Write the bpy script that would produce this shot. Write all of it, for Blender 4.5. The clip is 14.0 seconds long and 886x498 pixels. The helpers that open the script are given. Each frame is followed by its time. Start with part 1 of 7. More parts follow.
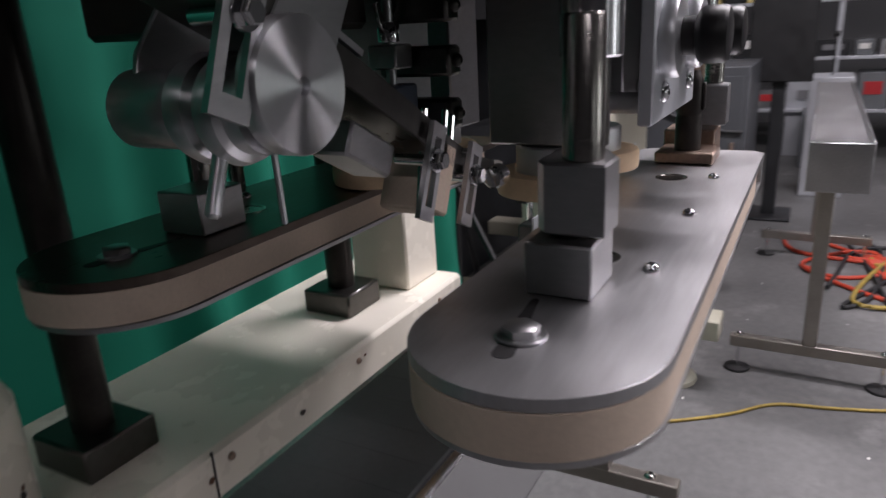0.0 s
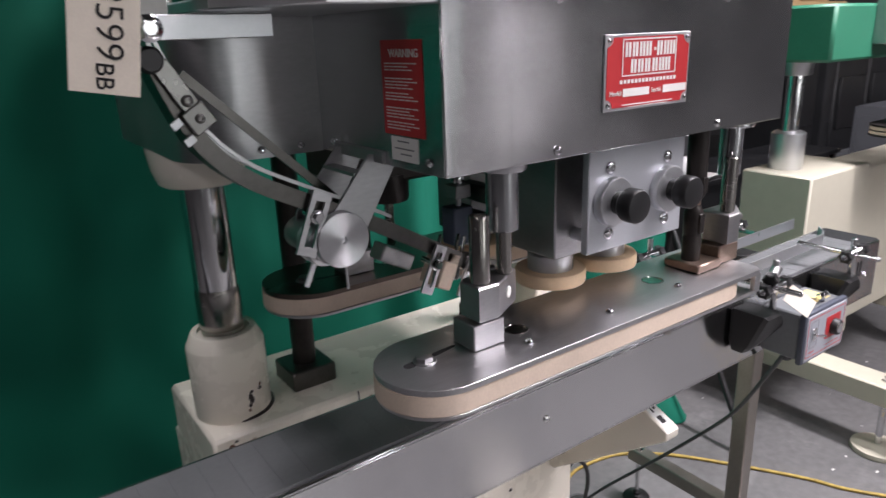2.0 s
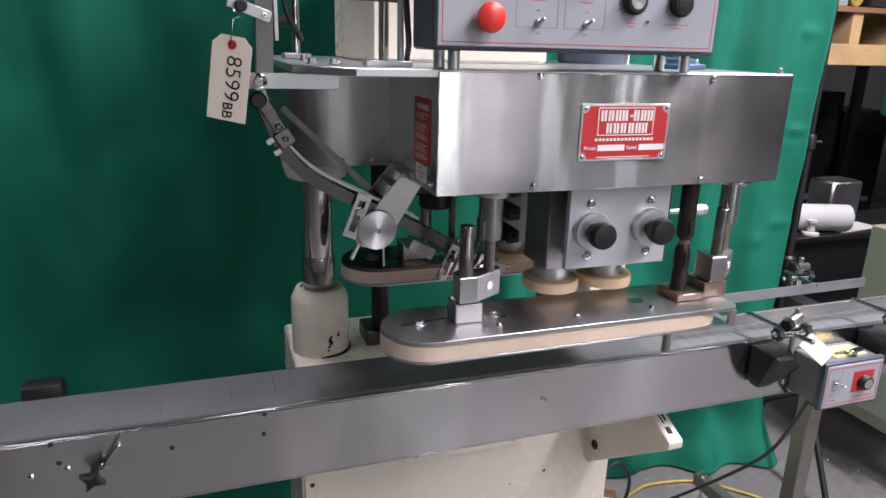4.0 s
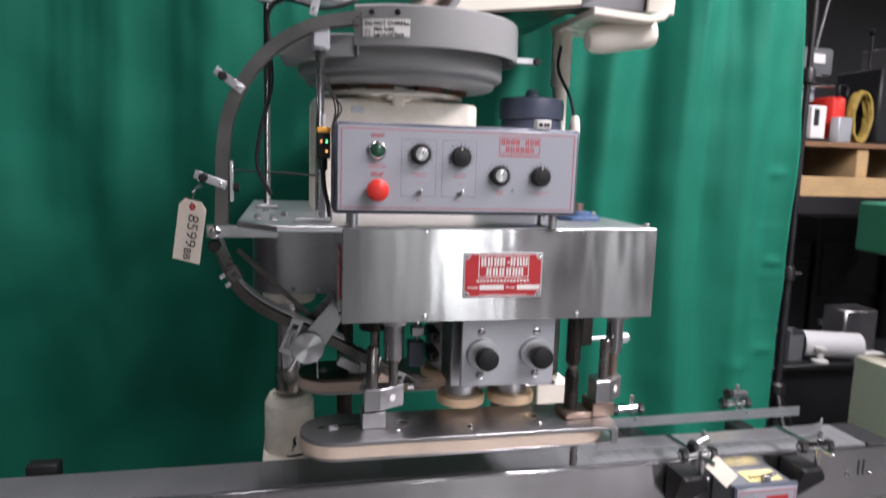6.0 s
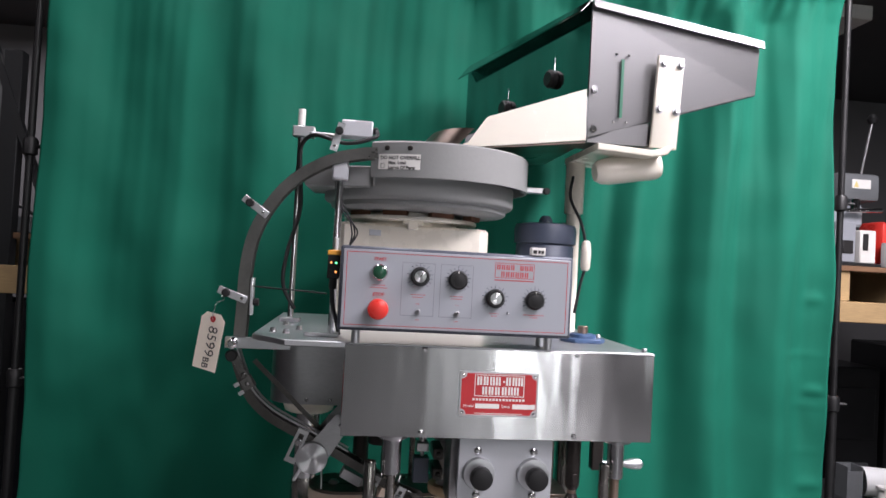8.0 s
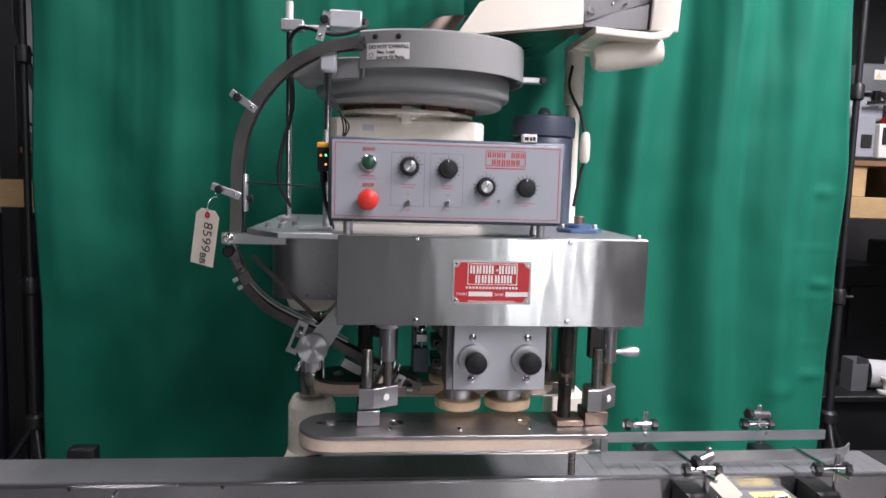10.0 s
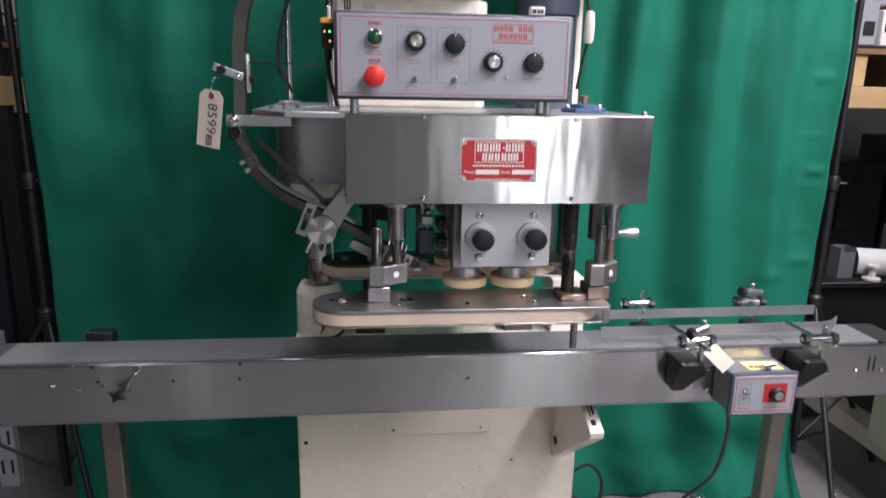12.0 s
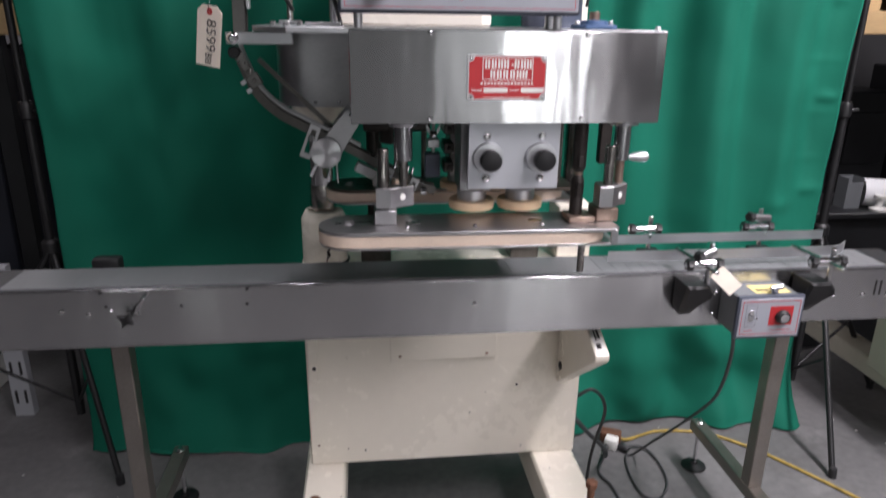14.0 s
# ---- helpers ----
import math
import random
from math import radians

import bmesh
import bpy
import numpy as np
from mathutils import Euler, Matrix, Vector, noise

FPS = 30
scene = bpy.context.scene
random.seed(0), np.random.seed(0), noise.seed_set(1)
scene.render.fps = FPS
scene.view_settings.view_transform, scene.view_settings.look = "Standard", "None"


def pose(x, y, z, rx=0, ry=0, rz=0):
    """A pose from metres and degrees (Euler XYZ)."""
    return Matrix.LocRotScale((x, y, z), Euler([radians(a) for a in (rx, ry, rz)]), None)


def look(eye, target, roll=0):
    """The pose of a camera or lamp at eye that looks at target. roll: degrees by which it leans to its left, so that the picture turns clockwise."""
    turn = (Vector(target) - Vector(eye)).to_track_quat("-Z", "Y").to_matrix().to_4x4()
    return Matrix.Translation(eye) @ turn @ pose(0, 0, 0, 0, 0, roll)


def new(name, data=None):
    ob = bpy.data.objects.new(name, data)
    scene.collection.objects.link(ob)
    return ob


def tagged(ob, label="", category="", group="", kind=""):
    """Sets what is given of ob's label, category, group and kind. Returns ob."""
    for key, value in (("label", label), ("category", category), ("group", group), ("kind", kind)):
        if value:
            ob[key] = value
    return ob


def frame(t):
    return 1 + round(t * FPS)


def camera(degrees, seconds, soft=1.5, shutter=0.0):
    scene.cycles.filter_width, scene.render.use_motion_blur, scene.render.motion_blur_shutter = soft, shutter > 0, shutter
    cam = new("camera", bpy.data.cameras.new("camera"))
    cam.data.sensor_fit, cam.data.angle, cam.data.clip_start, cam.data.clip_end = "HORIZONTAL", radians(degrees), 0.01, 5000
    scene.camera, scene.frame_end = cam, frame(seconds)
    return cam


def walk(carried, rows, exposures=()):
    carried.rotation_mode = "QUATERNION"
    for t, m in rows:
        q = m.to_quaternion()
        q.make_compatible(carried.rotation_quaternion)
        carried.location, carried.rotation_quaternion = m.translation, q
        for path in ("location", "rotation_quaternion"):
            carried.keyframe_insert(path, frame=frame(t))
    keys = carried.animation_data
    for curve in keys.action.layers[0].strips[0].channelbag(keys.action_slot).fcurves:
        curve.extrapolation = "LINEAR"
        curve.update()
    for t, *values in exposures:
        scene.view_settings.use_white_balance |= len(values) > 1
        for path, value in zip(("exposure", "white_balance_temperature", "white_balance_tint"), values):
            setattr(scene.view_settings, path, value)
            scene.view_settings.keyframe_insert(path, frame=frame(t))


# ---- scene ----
cam = camera(66.4, 14.0, 1.5, 0.5)
PATH = [
    (0, (-0.631, -0.089, 1.324), (1.031, 0.842, 0.713), -3.3),
    (0.5, (-0.645, -0.208, 1.363), (0.834, 0.945, 0.669), -3.1),
    (1, (-0.657, -0.322, 1.426), (0.721, 0.949, 0.73), -3.4),
    (1.5, (-0.698, -0.454, 1.492), (0.566, 0.971, 0.882), -3.0),
    (2, (-0.712, -0.557, 1.526), (0.384, 1.004, 0.925), -2.2),
    (2.5, (-0.675, -0.652, 1.555), (0.244, 1.006, 0.917), -1.7),
    (3, (-0.653, -0.746, 1.572), (0.131, 0.985, 0.95), -0.3),
    (5.5, (-0.502, -1.174, 1.674), (0.026, 0.698, 1.212), 1.9),
    (6, (-0.404, -1.245, 1.702), (0.032, 0.687, 1.43), 1.8),
    (6.5, (-0.297, -1.319, 1.719), (-0.059, 0.666, 1.637), 2.9),
    (7, (-0.297, -1.347, 1.737), (-0.065, 0.637, 1.829), 3.4),
    (9.5, (-0.256, -1.341, 1.694), (-0.021, 0.641, 1.562), 2.0),
    (10, (-0.238, -1.347, 1.68), (-0.04, 0.633, 1.477), 1.7),
    (10.5, (-0.258, -1.355, 1.67), (-0.043, 0.615, 1.402), 1.6),
    (11, (-0.272, -1.364, 1.662), (-0.036, 0.591, 1.315), 1.4),
    (11.5, (-0.276, -1.373, 1.644), (-0.035, 0.571, 1.239), 1.2),
    (12, (-0.275, -1.372, 1.624), (-0.047, 0.558, 1.153), 1.1),
    (12.5, (-0.273, -1.359, 1.595), (-0.062, 0.541, 1.006), 1.1),
    (13, (-0.274, -1.358, 1.576), (-0.073, 0.513, 0.898), 1.0),
    (13.5, (-0.279, -1.36, 1.565), (-0.086, 0.479, 0.803), 0.5),
    (14, (-0.286, -1.367, 1.582), (-0.065, 0.515, 0.943), 0.8),
]
EXPOSURES = [(0.0, -0.42), (0.5, -0.08), (1.5, 0.15), (2.2, 0.28), (3.0, 0.36), (5.5, 0.06), (14.0, -0.02)]
walk(cam, [(t, look(eye, target, roll)) for t, eye, target, roll in PATH], EXPOSURES)

# ---- world and light ----
world = bpy.data.worlds.new("world")
scene.world = world
world.use_nodes = True
world.node_tree.nodes["Background"].inputs[0].default_value = (0.9, 0.95, 1.0, 1)
world.node_tree.nodes["Background"].inputs[1].default_value = 0.001

# unseen ceiling strip lamps, several added as fill: x, y, length along y, power
STRIPS = [(0.95, -2.1, 2.0, 76), (-0.85, 0.56, 1.2, 22), (1.8, -0.5, 1.8, 190), (1.6, -4.2, 2.4, 52), (3.9, -4.4, 2.4, 26), (-3.5, -2.2, 2.4, 32), (5.8, -0.8, 2.4, 44), (6.0, -4.0, 2.4, 16), (-2.6, 3.6, 1.6, 55), (3.0, 3.8, 1.6, 4)]
CEIL = 3.7


def unseen_strip_lamp(x, y, length, power):
    data = bpy.data.lights.new("unseen_strip_light", "AREA")
    data.shape, data.size, data.size_y = "RECTANGLE", 0.28, length
    data.energy, data.color = power, (1.0, 0.93, 0.995)
    ob = new("unseen_strip_light", data)
    ob.matrix_basis = pose(x, y, CEIL - 0.12)
    return ob


for row in STRIPS:
    unseen_strip_lamp(*row)

# unseen south lamps added for steel reflections: x from, to, strength per metre
SOUTH_BANDS = [(-4.85, -4.65, 24), (-3.45, -3.15, 26), (-3.0, -1.2, 1.4), (-1.1, -0.05, 1.8), (0.0, 1.0, 2.2), (1.05, 1.3, 12), (1.4, 2.2, 10), (2.3, 2.95, 58), (3.3, 3.55, 62), (5.45, 6.1, 15), (7.15, 7.5, 22)]
for x0, x1, power in SOUTH_BANDS:
    data = bpy.data.lights.new("south_band_light", "AREA")
    data.shape, data.size, data.size_y = "RECTANGLE", x1 - x0, 2.7
    data.energy, data.color = power * (x1 - x0), (0.97, 0.99, 1.0)
    new("south_band_light", data).matrix_basis = pose((x0 + x1) / 2, -10.96, 1.4, 90, 0, 0)


# ---- materials ----
def material(name, colour, rough=0.5, metal=0.0, var=0.12, scale=6.0, bump=0.05, fine=150.0, stretch=(1, 1, 1), aniso=0.0,
             rough_var=0.08, spot=None, spot_scale=3.0, spot_amount=0.0, emit=0.0, turn="Z", warp=0.0):
    m = bpy.data.materials.new(name)
    m.use_nodes = True
    nt = m.node_tree
    n, link = nt.nodes, nt.links.new
    bsdf = n["Principled BSDF"]
    co = n.new("ShaderNodeTexCoord")
    big = n.new("ShaderNodeTexNoise")
    big.inputs["Scale"].default_value, big.inputs["Detail"].default_value = scale, 5
    link(co.outputs["Object"], big.inputs["Vector"])
    mp = n.new("ShaderNodeMapping")
    mp.inputs["Scale"].default_value = stretch
    link(co.outputs["Object"], mp.inputs["Vector"])
    small = n.new("ShaderNodeTexNoise")
    small.inputs["Scale"].default_value, small.inputs["Detail"].default_value = fine, 4
    link(mp.outputs[0], small.inputs["Vector"])
    both = n.new("ShaderNodeMath")
    both.operation = "ADD"
    link(big.outputs["Fac"], both.inputs[0])
    half = n.new("ShaderNodeMath")
    half.operation, half.inputs[1].default_value = "MULTIPLY", 0.5
    link(small.outputs["Fac"], half.inputs[0])
    link(half.outputs[0], both.inputs[1])
    ramp = n.new("ShaderNodeMapRange")
    ramp.inputs["From Min"].default_value, ramp.inputs["From Max"].default_value = 0.5, 1.0
    link(both.outputs[0], ramp.inputs["Value"])
    mix = n.new("ShaderNodeMix")
    mix.data_type = "RGBA"
    mix.inputs["A"].default_value = (*[c * (1 - var) for c in colour], 1)
    mix.inputs["B"].default_value = (*[min(1, c * (1 + var)) for c in colour], 1)
    link(ramp.outputs[0], mix.inputs["Factor"])
    out = mix.outputs["Result"]
    if spot:
        sp = n.new("ShaderNodeTexNoise")
        sp.inputs["Scale"].default_value, sp.inputs["Detail"].default_value, sp.inputs["Roughness"].default_value = spot_scale, 8, 0.65
        link(co.outputs["Object"], sp.inputs["Vector"])
        sr = n.new("ShaderNodeMapRange")
        sr.inputs["From Min"].default_value, sr.inputs["From Max"].default_value = 0.56, 0.72
        sr.inputs["To Max"].default_value = spot_amount
        link(sp.outputs["Fac"], sr.inputs["Value"])
        mix2 = n.new("ShaderNodeMix")
        mix2.data_type = "RGBA"
        mix2.inputs["B"].default_value = (*spot, 1)
        link(out, mix2.inputs["A"])
        link(sr.outputs[0], mix2.inputs["Factor"])
        out = mix2.outputs["Result"]
    link(out, bsdf.inputs["Base Color"])
    rr = n.new("ShaderNodeMapRange")
    rr.inputs["To Min"].default_value, rr.inputs["To Max"].default_value = max(0.03, rough - rough_var), min(1, rough + rough_var)
    link(both.outputs[0], rr.inputs["Value"])
    rr.inputs["From Min"].default_value, rr.inputs["From Max"].default_value = 0.5, 1.0
    link(rr.outputs[0], bsdf.inputs["Roughness"])
    bsdf.inputs["Metallic"].default_value = metal
    if bump:
        b = n.new("ShaderNodeBump")
        b.inputs["Strength"].default_value, b.inputs["Distance"].default_value = bump, 0.002
        link(small.outputs["Fac"], b.inputs["Height"])
        link(b.outputs[0], bsdf.inputs["Normal"])
    if warp:
        w = n.new("ShaderNodeTexNoise")
        w.inputs["Scale"].default_value, w.inputs["Detail"].default_value = 7, 2
        wm = n.new("ShaderNodeMapping")
        wm.inputs["Scale"].default_value = (1.6, 1, 0.35)
        link(co.outputs["Object"], wm.inputs["Vector"])
        link(wm.outputs[0], w.inputs["Vector"])
        b = n.new("ShaderNodeBump")
        b.inputs["Strength"].default_value, b.inputs["Distance"].default_value = 1.0, warp
        link(w.outputs["Fac"], b.inputs["Height"])
        link(b.outputs[0], bsdf.inputs["Normal"])
    if aniso:
        tan = n.new("ShaderNodeTangent")
        tan.direction_type, tan.axis = "RADIAL", turn
        bsdf.inputs["Anisotropic"].default_value, bsdf.inputs["Anisotropic Rotation"].default_value = aniso, 0.25
        link(tan.outputs[0], bsdf.inputs["Tangent"])
    if emit:
        bsdf.inputs["Emission Color"].default_value = (*colour, 1)
        bsdf.inputs["Emission Strength"].default_value = emit
    return m


STEEL = material("brushed_stainless", (0.58, 0.58, 0.59), 0.19, 1.0, 0.06, 5, 0.0, 70, (0.12, 0.12, 8), 1.0, 0.05, warp=0.0016, spot=(0.42, 0.43, 0.46), spot_scale=3.5, spot_amount=0.5)
STEEL_DULL = material("dull_stainless", (0.44, 0.44, 0.45), 0.36, 1.0, 0.14, 9, 0.04, 90, (1, 1, 3), 0.0, 0.08)
ALU = material("satin_aluminium", (0.62, 0.63, 0.65), 0.42, 1.0, 0.06, 14, 0.05, 260, (1, 1, 1), 0.0, 0.06)
TURNED = material("turned_aluminium", (0.62, 0.625, 0.64), 0.34, 1.0, 0.05, 14, 0.0, 200, (1, 1, 1), 0.95, 0.03, turn="Y")
SLEEVE = material("polished_sleeve", (0.58, 0.58, 0.60), 0.22, 1.0, 0.06, 20, 0.0, 80, (1, 1, 0.2), 0.0, 0.05)
# chute steel in two greys, the lower chute darker than the upper
CHUTE = material("dark_chute_steel", (0.115, 0.11, 0.104), 0.34, 1.0, 0.2, 14, 0.04, 120, (1, 1, 1), 0.0, 0.08)
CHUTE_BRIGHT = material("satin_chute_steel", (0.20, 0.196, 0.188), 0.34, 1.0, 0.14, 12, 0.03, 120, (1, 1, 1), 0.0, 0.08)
# darker brown for the rear belt plate, chute floor and lip
GUIDE_DARK = material("dark_brown_steel", (0.13, 0.105, 0.09), 0.34, 1.0, 0.25, 9, 0.04, 120, (0.4, 3, 1), 0.0, 0.08)
# mirror steel darkened in colour for the shaded cloth it reflects
SIDE_MIRROR = material("darkened_mirror_steel", (0.40, 0.40, 0.41), 0.10, 1.0, 0.06, 10, 0.0, 80, (1, 1, 0.2), 0.0, 0.03)
HOPPER = material("dull_grey_hopper_steel", (0.18, 0.18, 0.184), 0.38, 1.0, 0.03, 4, 0.0, 60, (0.12, 0.12, 8), 0.0, 0.02)
CABINET = material("slate_grey_enamel", (0.07, 0.074, 0.082), 0.4, 0.1, 0.12, 5, 0.05, 120)
NAVY = material("dark_navy_enamel", (0.018, 0.021, 0.032), 0.5, 0.1, 0.2, 5, 0.05, 120)
# unseen south and west walls, darkened in colour to bounce less light
WALL_DIM = material("dark_low_bounce_wall", (0.11, 0.11, 0.115), 0.8, 0.0, 0.1, 2, 0.06, 60)
ALU_PLATE = material("painted_aluminium_plate", (0.56, 0.575, 0.61), 0.45, 0.55, 0.05, 12, 0.06, 300)
CHROME = material("polished_steel", (0.70, 0.70, 0.71), 0.10, 1.0, 0.06, 20, 0.0, 80, (1, 1, 0.2), 0.0, 0.04)
ROD = material("turned_steel_rod", (0.40, 0.38, 0.36), 0.22, 1.0, 0.22, 12, 0.03, 120, (1, 1, 4), 0.0, 0.08)
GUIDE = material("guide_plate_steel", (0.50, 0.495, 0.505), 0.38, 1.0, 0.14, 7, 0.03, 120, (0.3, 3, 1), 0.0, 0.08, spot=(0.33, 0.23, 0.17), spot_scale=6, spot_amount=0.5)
RUSTY = material("brown_stained_steel", (0.36, 0.27, 0.22), 0.42, 0.9, 0.25, 30, 0.08, 200)
# the same cream darkened, so the second machine's shade is in its colour
CREAM_SHADED = material("shaded_cream_enamel", (0.50, 0.475, 0.385), 0.38, 0.0, 0.06, 3, 0.0, 30, rough_var=0.03)
CREAM = material("cream_enamel", (0.84, 0.79, 0.69), 0.27, 0.0, 0.03, 2.2, 0.0, 30, rough_var=0.015)
BLACK = material("black_plastic", (0.008, 0.008, 0.009), 0.45, 0.0, 0.2, 20, 0.05, 200)
BLACK_STEEL = material("black_oxide_steel", (0.035, 0.03, 0.028), 0.4, 0.6, 0.3, 25, 0.06, 160)
DARK = material("dark_painted_steel", (0.018, 0.019, 0.021), 0.45, 0.2, 0.25, 6, 0.05, 120)
RUBBER = material("tan_belt_rubber", (0.70, 0.57, 0.46), 0.8, 0.0, 0.10, 14, 0.12, 320, spot=(0.42, 0.29, 0.21), spot_scale=9, spot_amount=0.4)
PAD = material("pale_urethane_tyre", (0.80, 0.59, 0.38), 0.62, 0.0, 0.08, 20, 0.08, 260)
CHAIN = material("grey_conveyor_chain", (0.135, 0.14, 0.145), 0.42, 0.0, 0.14, 8, 0.06, 160)
CONSOLE = material("blue_grey_enclosure", (0.085, 0.095, 0.125), 0.42, 0.3, 0.08, 10, 0.08, 400)
FACE = material("light_grey_panel_face", (0.37, 0.388, 0.43), 0.40, 0.15, 0.03, 8, 0.03, 300)
RED = material("red_print", (0.48, 0.03, 0.035), 0.42, 0.0, 0.05, 10, 0.02, 200)
RED_KNOB = material("red_button_plastic", (0.72, 0.045, 0.035), 0.3, 0.0, 0.04, 12, 0.0, 100)
WHITE = material("white_print", (0.80, 0.79, 0.76), 0.5, 0.0, 0.04, 20, 0.0, 100)
GREY_PRINT = material("grey_print", (0.20, 0.20, 0.21), 0.5, 0.0, 0.05, 20, 0.0, 100)
MANILA = material("manila_card", (0.84, 0.76, 0.65), 0.75, 0.0, 0.06, 25, 0.1, 350)
YELLOW = material("yellow_label", (0.75, 0.62, 0.25), 0.6, 0.0, 0.08, 30, 0.02, 200)
INK = material("black_ink", (0.015, 0.014, 0.015), 0.6, 0.0, 0.1, 30, 0.0, 100)
BOWL = material("grey_hammered_enamel", (0.235, 0.24, 0.238), 0.5, 0.0, 0.05, 8, 0.12, 120)
MOTOR = material("blue_grey_motor_enamel", (0.07, 0.085, 0.125), 0.4, 0.1, 0.12, 12, 0.08, 140)
BEARING_BLUE = material("blue_bearing_housing", (0.06, 0.11, 0.22), 0.45, 0.1, 0.15, 15, 0.08, 160)
GREEN_LENS = material("green_lens", (0.02, 0.08, 0.045), 0.2, 0.0, 0.2, 12, 0.0, 100)
LED = material("green_led", (0.15, 1.0, 0.35), 0.4, emit=3.0, bump=0)
LED_RED = material("amber_led", (1.0, 0.35, 0.1), 0.4, emit=2.0, bump=0)
ORANGE = material("orange_sensor_case", (0.75, 0.36, 0.05), 0.4, 0.0, 0.06, 12, 0.0, 100)
CABLE = material("black_cable_rubber", (0.02, 0.02, 0.022), 0.5, 0.0, 0.2, 20, 0.05, 200)
CABLE_GREY = material("dark_grey_cable", (0.05, 0.052, 0.055), 0.5, 0.0, 0.2, 20, 0.05, 200)
CABLE_YELLOW = material("yellow_extension_cord", (0.36, 0.255, 0.055), 0.55, 0.0, 0.3, 30, 0.15, 120, (1, 1, 1))
CABLE_RED = material("red_cable", (0.55, 0.06, 0.03), 0.5, 0.0, 0.1, 18, 0.05, 200)
LEG = material("brownish_grey_tube_steel", (0.30, 0.275, 0.25), 0.38, 0.85, 0.14, 10, 0.05, 160)
RUST = material("rusty_bolt", (0.16, 0.075, 0.045), 0.75, 0.4, 0.35, 60, 0.3, 300)
WOOD = material("pine_board", (0.50, 0.34, 0.17), 0.65, 0.0, 0.22, 4, 0.1, 60, (0.3, 4, 4))
WOOD_DARK = material("weathered_deck_board", (0.22, 0.12, 0.065), 0.7, 0.0, 0.25, 5, 0.1, 60, (0.3, 4, 4))
CONCRETE = material("worn_concrete", (0.128, 0.127, 0.127), 0.6, 0.0, 0.38, 1.1, 0.15, 30, spot=(0.32, 0.318, 0.315), spot_scale=3.2, spot_amount=0.5)
# wall and roof greys lowered to hold down the bounce light
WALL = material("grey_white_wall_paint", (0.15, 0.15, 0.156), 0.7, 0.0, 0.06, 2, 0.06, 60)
ROOF = material("dark_roof_deck", (0.06, 0.06, 0.065), 0.8, 0.0, 0.15, 2, 0.05, 40)
DEEP_GREEN = material("green_machine_enamel", (0.03, 0.17, 0.10), 0.4, 0.0, 0.1, 8, 0.05, 120)
GREY_MACHINE = material("grey_machine_enamel", (0.16, 0.17, 0.18), 0.45, 0.1, 0.12, 6, 0.06, 100)
CURTAIN = material("green_backdrop_cloth", (0.0042, 0.128, 0.081), 0.8, 0.0, 0.07, 3, 0.25, 600)
CURTAIN.node_tree.nodes["Principled BSDF"].inputs["Specular IOR Level"].default_value = 0.25
CLEAR = material("frosted_film", (0.75, 0.76, 0.77), 0.35, 0.0, 0.05, 12, 0.05, 100)


# ---- builders ----
def bmnew():
    return bmesh.new()


def box(bm, lo, hi, bev=0.0, m=None, seg=1):
    lo, hi = Vector(lo), Vector(hi)
    geo = bmesh.ops.create_cube(bm, size=1.0)
    vs = geo["verts"]
    mid, dim = (lo + hi) / 2, hi - lo
    for v in vs:
        v.co = Vector((v.co.x * dim.x, v.co.y * dim.y, v.co.z * dim.z)) + mid
        if m:
            v.co = m @ v.co
    if bev:
        es = list({e for v in vs for e in v.link_edges})
        bmesh.ops.bevel(bm, geom=es, offset=bev, segments=seg, profile=0.5, affect="EDGES")
    return bm


def prism(bm, pts, axis, d0, d1, bev=0.0, m=None):
    """A flat outline, given in the two other axes, drawn out along axis from d0 to d1."""
    def at(p, d):
        v = {"x": (d, p[0], p[1]), "y": (p[0], d, p[1]), "z": (p[0], p[1], d)}[axis]
        return m @ Vector(v) if m else Vector(v)
    a = [bm.verts.new(at(p, d0)) for p in pts]
    b = [bm.verts.new(at(p, d1)) for p in pts]
    k = len(pts)
    faces = [bm.faces.new(a), bm.faces.new(b[::-1])]
    faces += [bm.faces.new((a[i], b[i], b[(i + 1) % k], a[(i + 1) % k])) for i in range(k)]
    bmesh.ops.recalc_face_normals(bm, faces=faces)
    if bev:
        es = {e for f in faces[:2] for e in f.edges}
        bmesh.ops.bevel(bm, geom=list(es), offset=bev, segments=1, profile=0.5, affect="EDGES")
    return bm


def lathe(bm, profile, m=None, seg=28):
    """Turns (radius, height) pairs round z."""
    m = m or Matrix()
    rings = []
    for r, h in profile:
        if r < 1e-5:
            rings.append([bm.verts.new(m @ Vector((0, 0, h)))])
        else:
            rings.append([bm.verts.new(m @ Vector((r * math.cos(2 * math.pi * i / seg), r * math.sin(2 * math.pi * i / seg), h))) for i in range(seg)])
    made = []
    for a, b in zip(rings, rings[1:]):
        for i in range(seg):
            j = (i + 1) % seg
            if len(a) == 1 and len(b) == 1:
                continue
            if len(a) == 1:
                made.append(bm.faces.new((a[0], b[j], b[i])))
            elif len(b) == 1:
                made.append(bm.faces.new((a[i], a[j], b[0])))
            else:
                made.append(bm.faces.new((a[i], a[j], b[j], b[i])))
    for ring, flip in ((rings[0], True), (rings[-1], False)):
        if len(ring) > 1:
            made.append(bm.faces.new(ring[::-1] if flip else ring))
    bmesh.ops.recalc_face_normals(bm, faces=made)
    return bm


def along(p0, p1):
    """A frame at p0 whose z points to p1."""
    p0, p1 = Vector(p0), Vector(p1)
    return Matrix.Translation(p0) @ (p1 - p0).to_track_quat("Z", "Y").to_matrix().to_4x4()


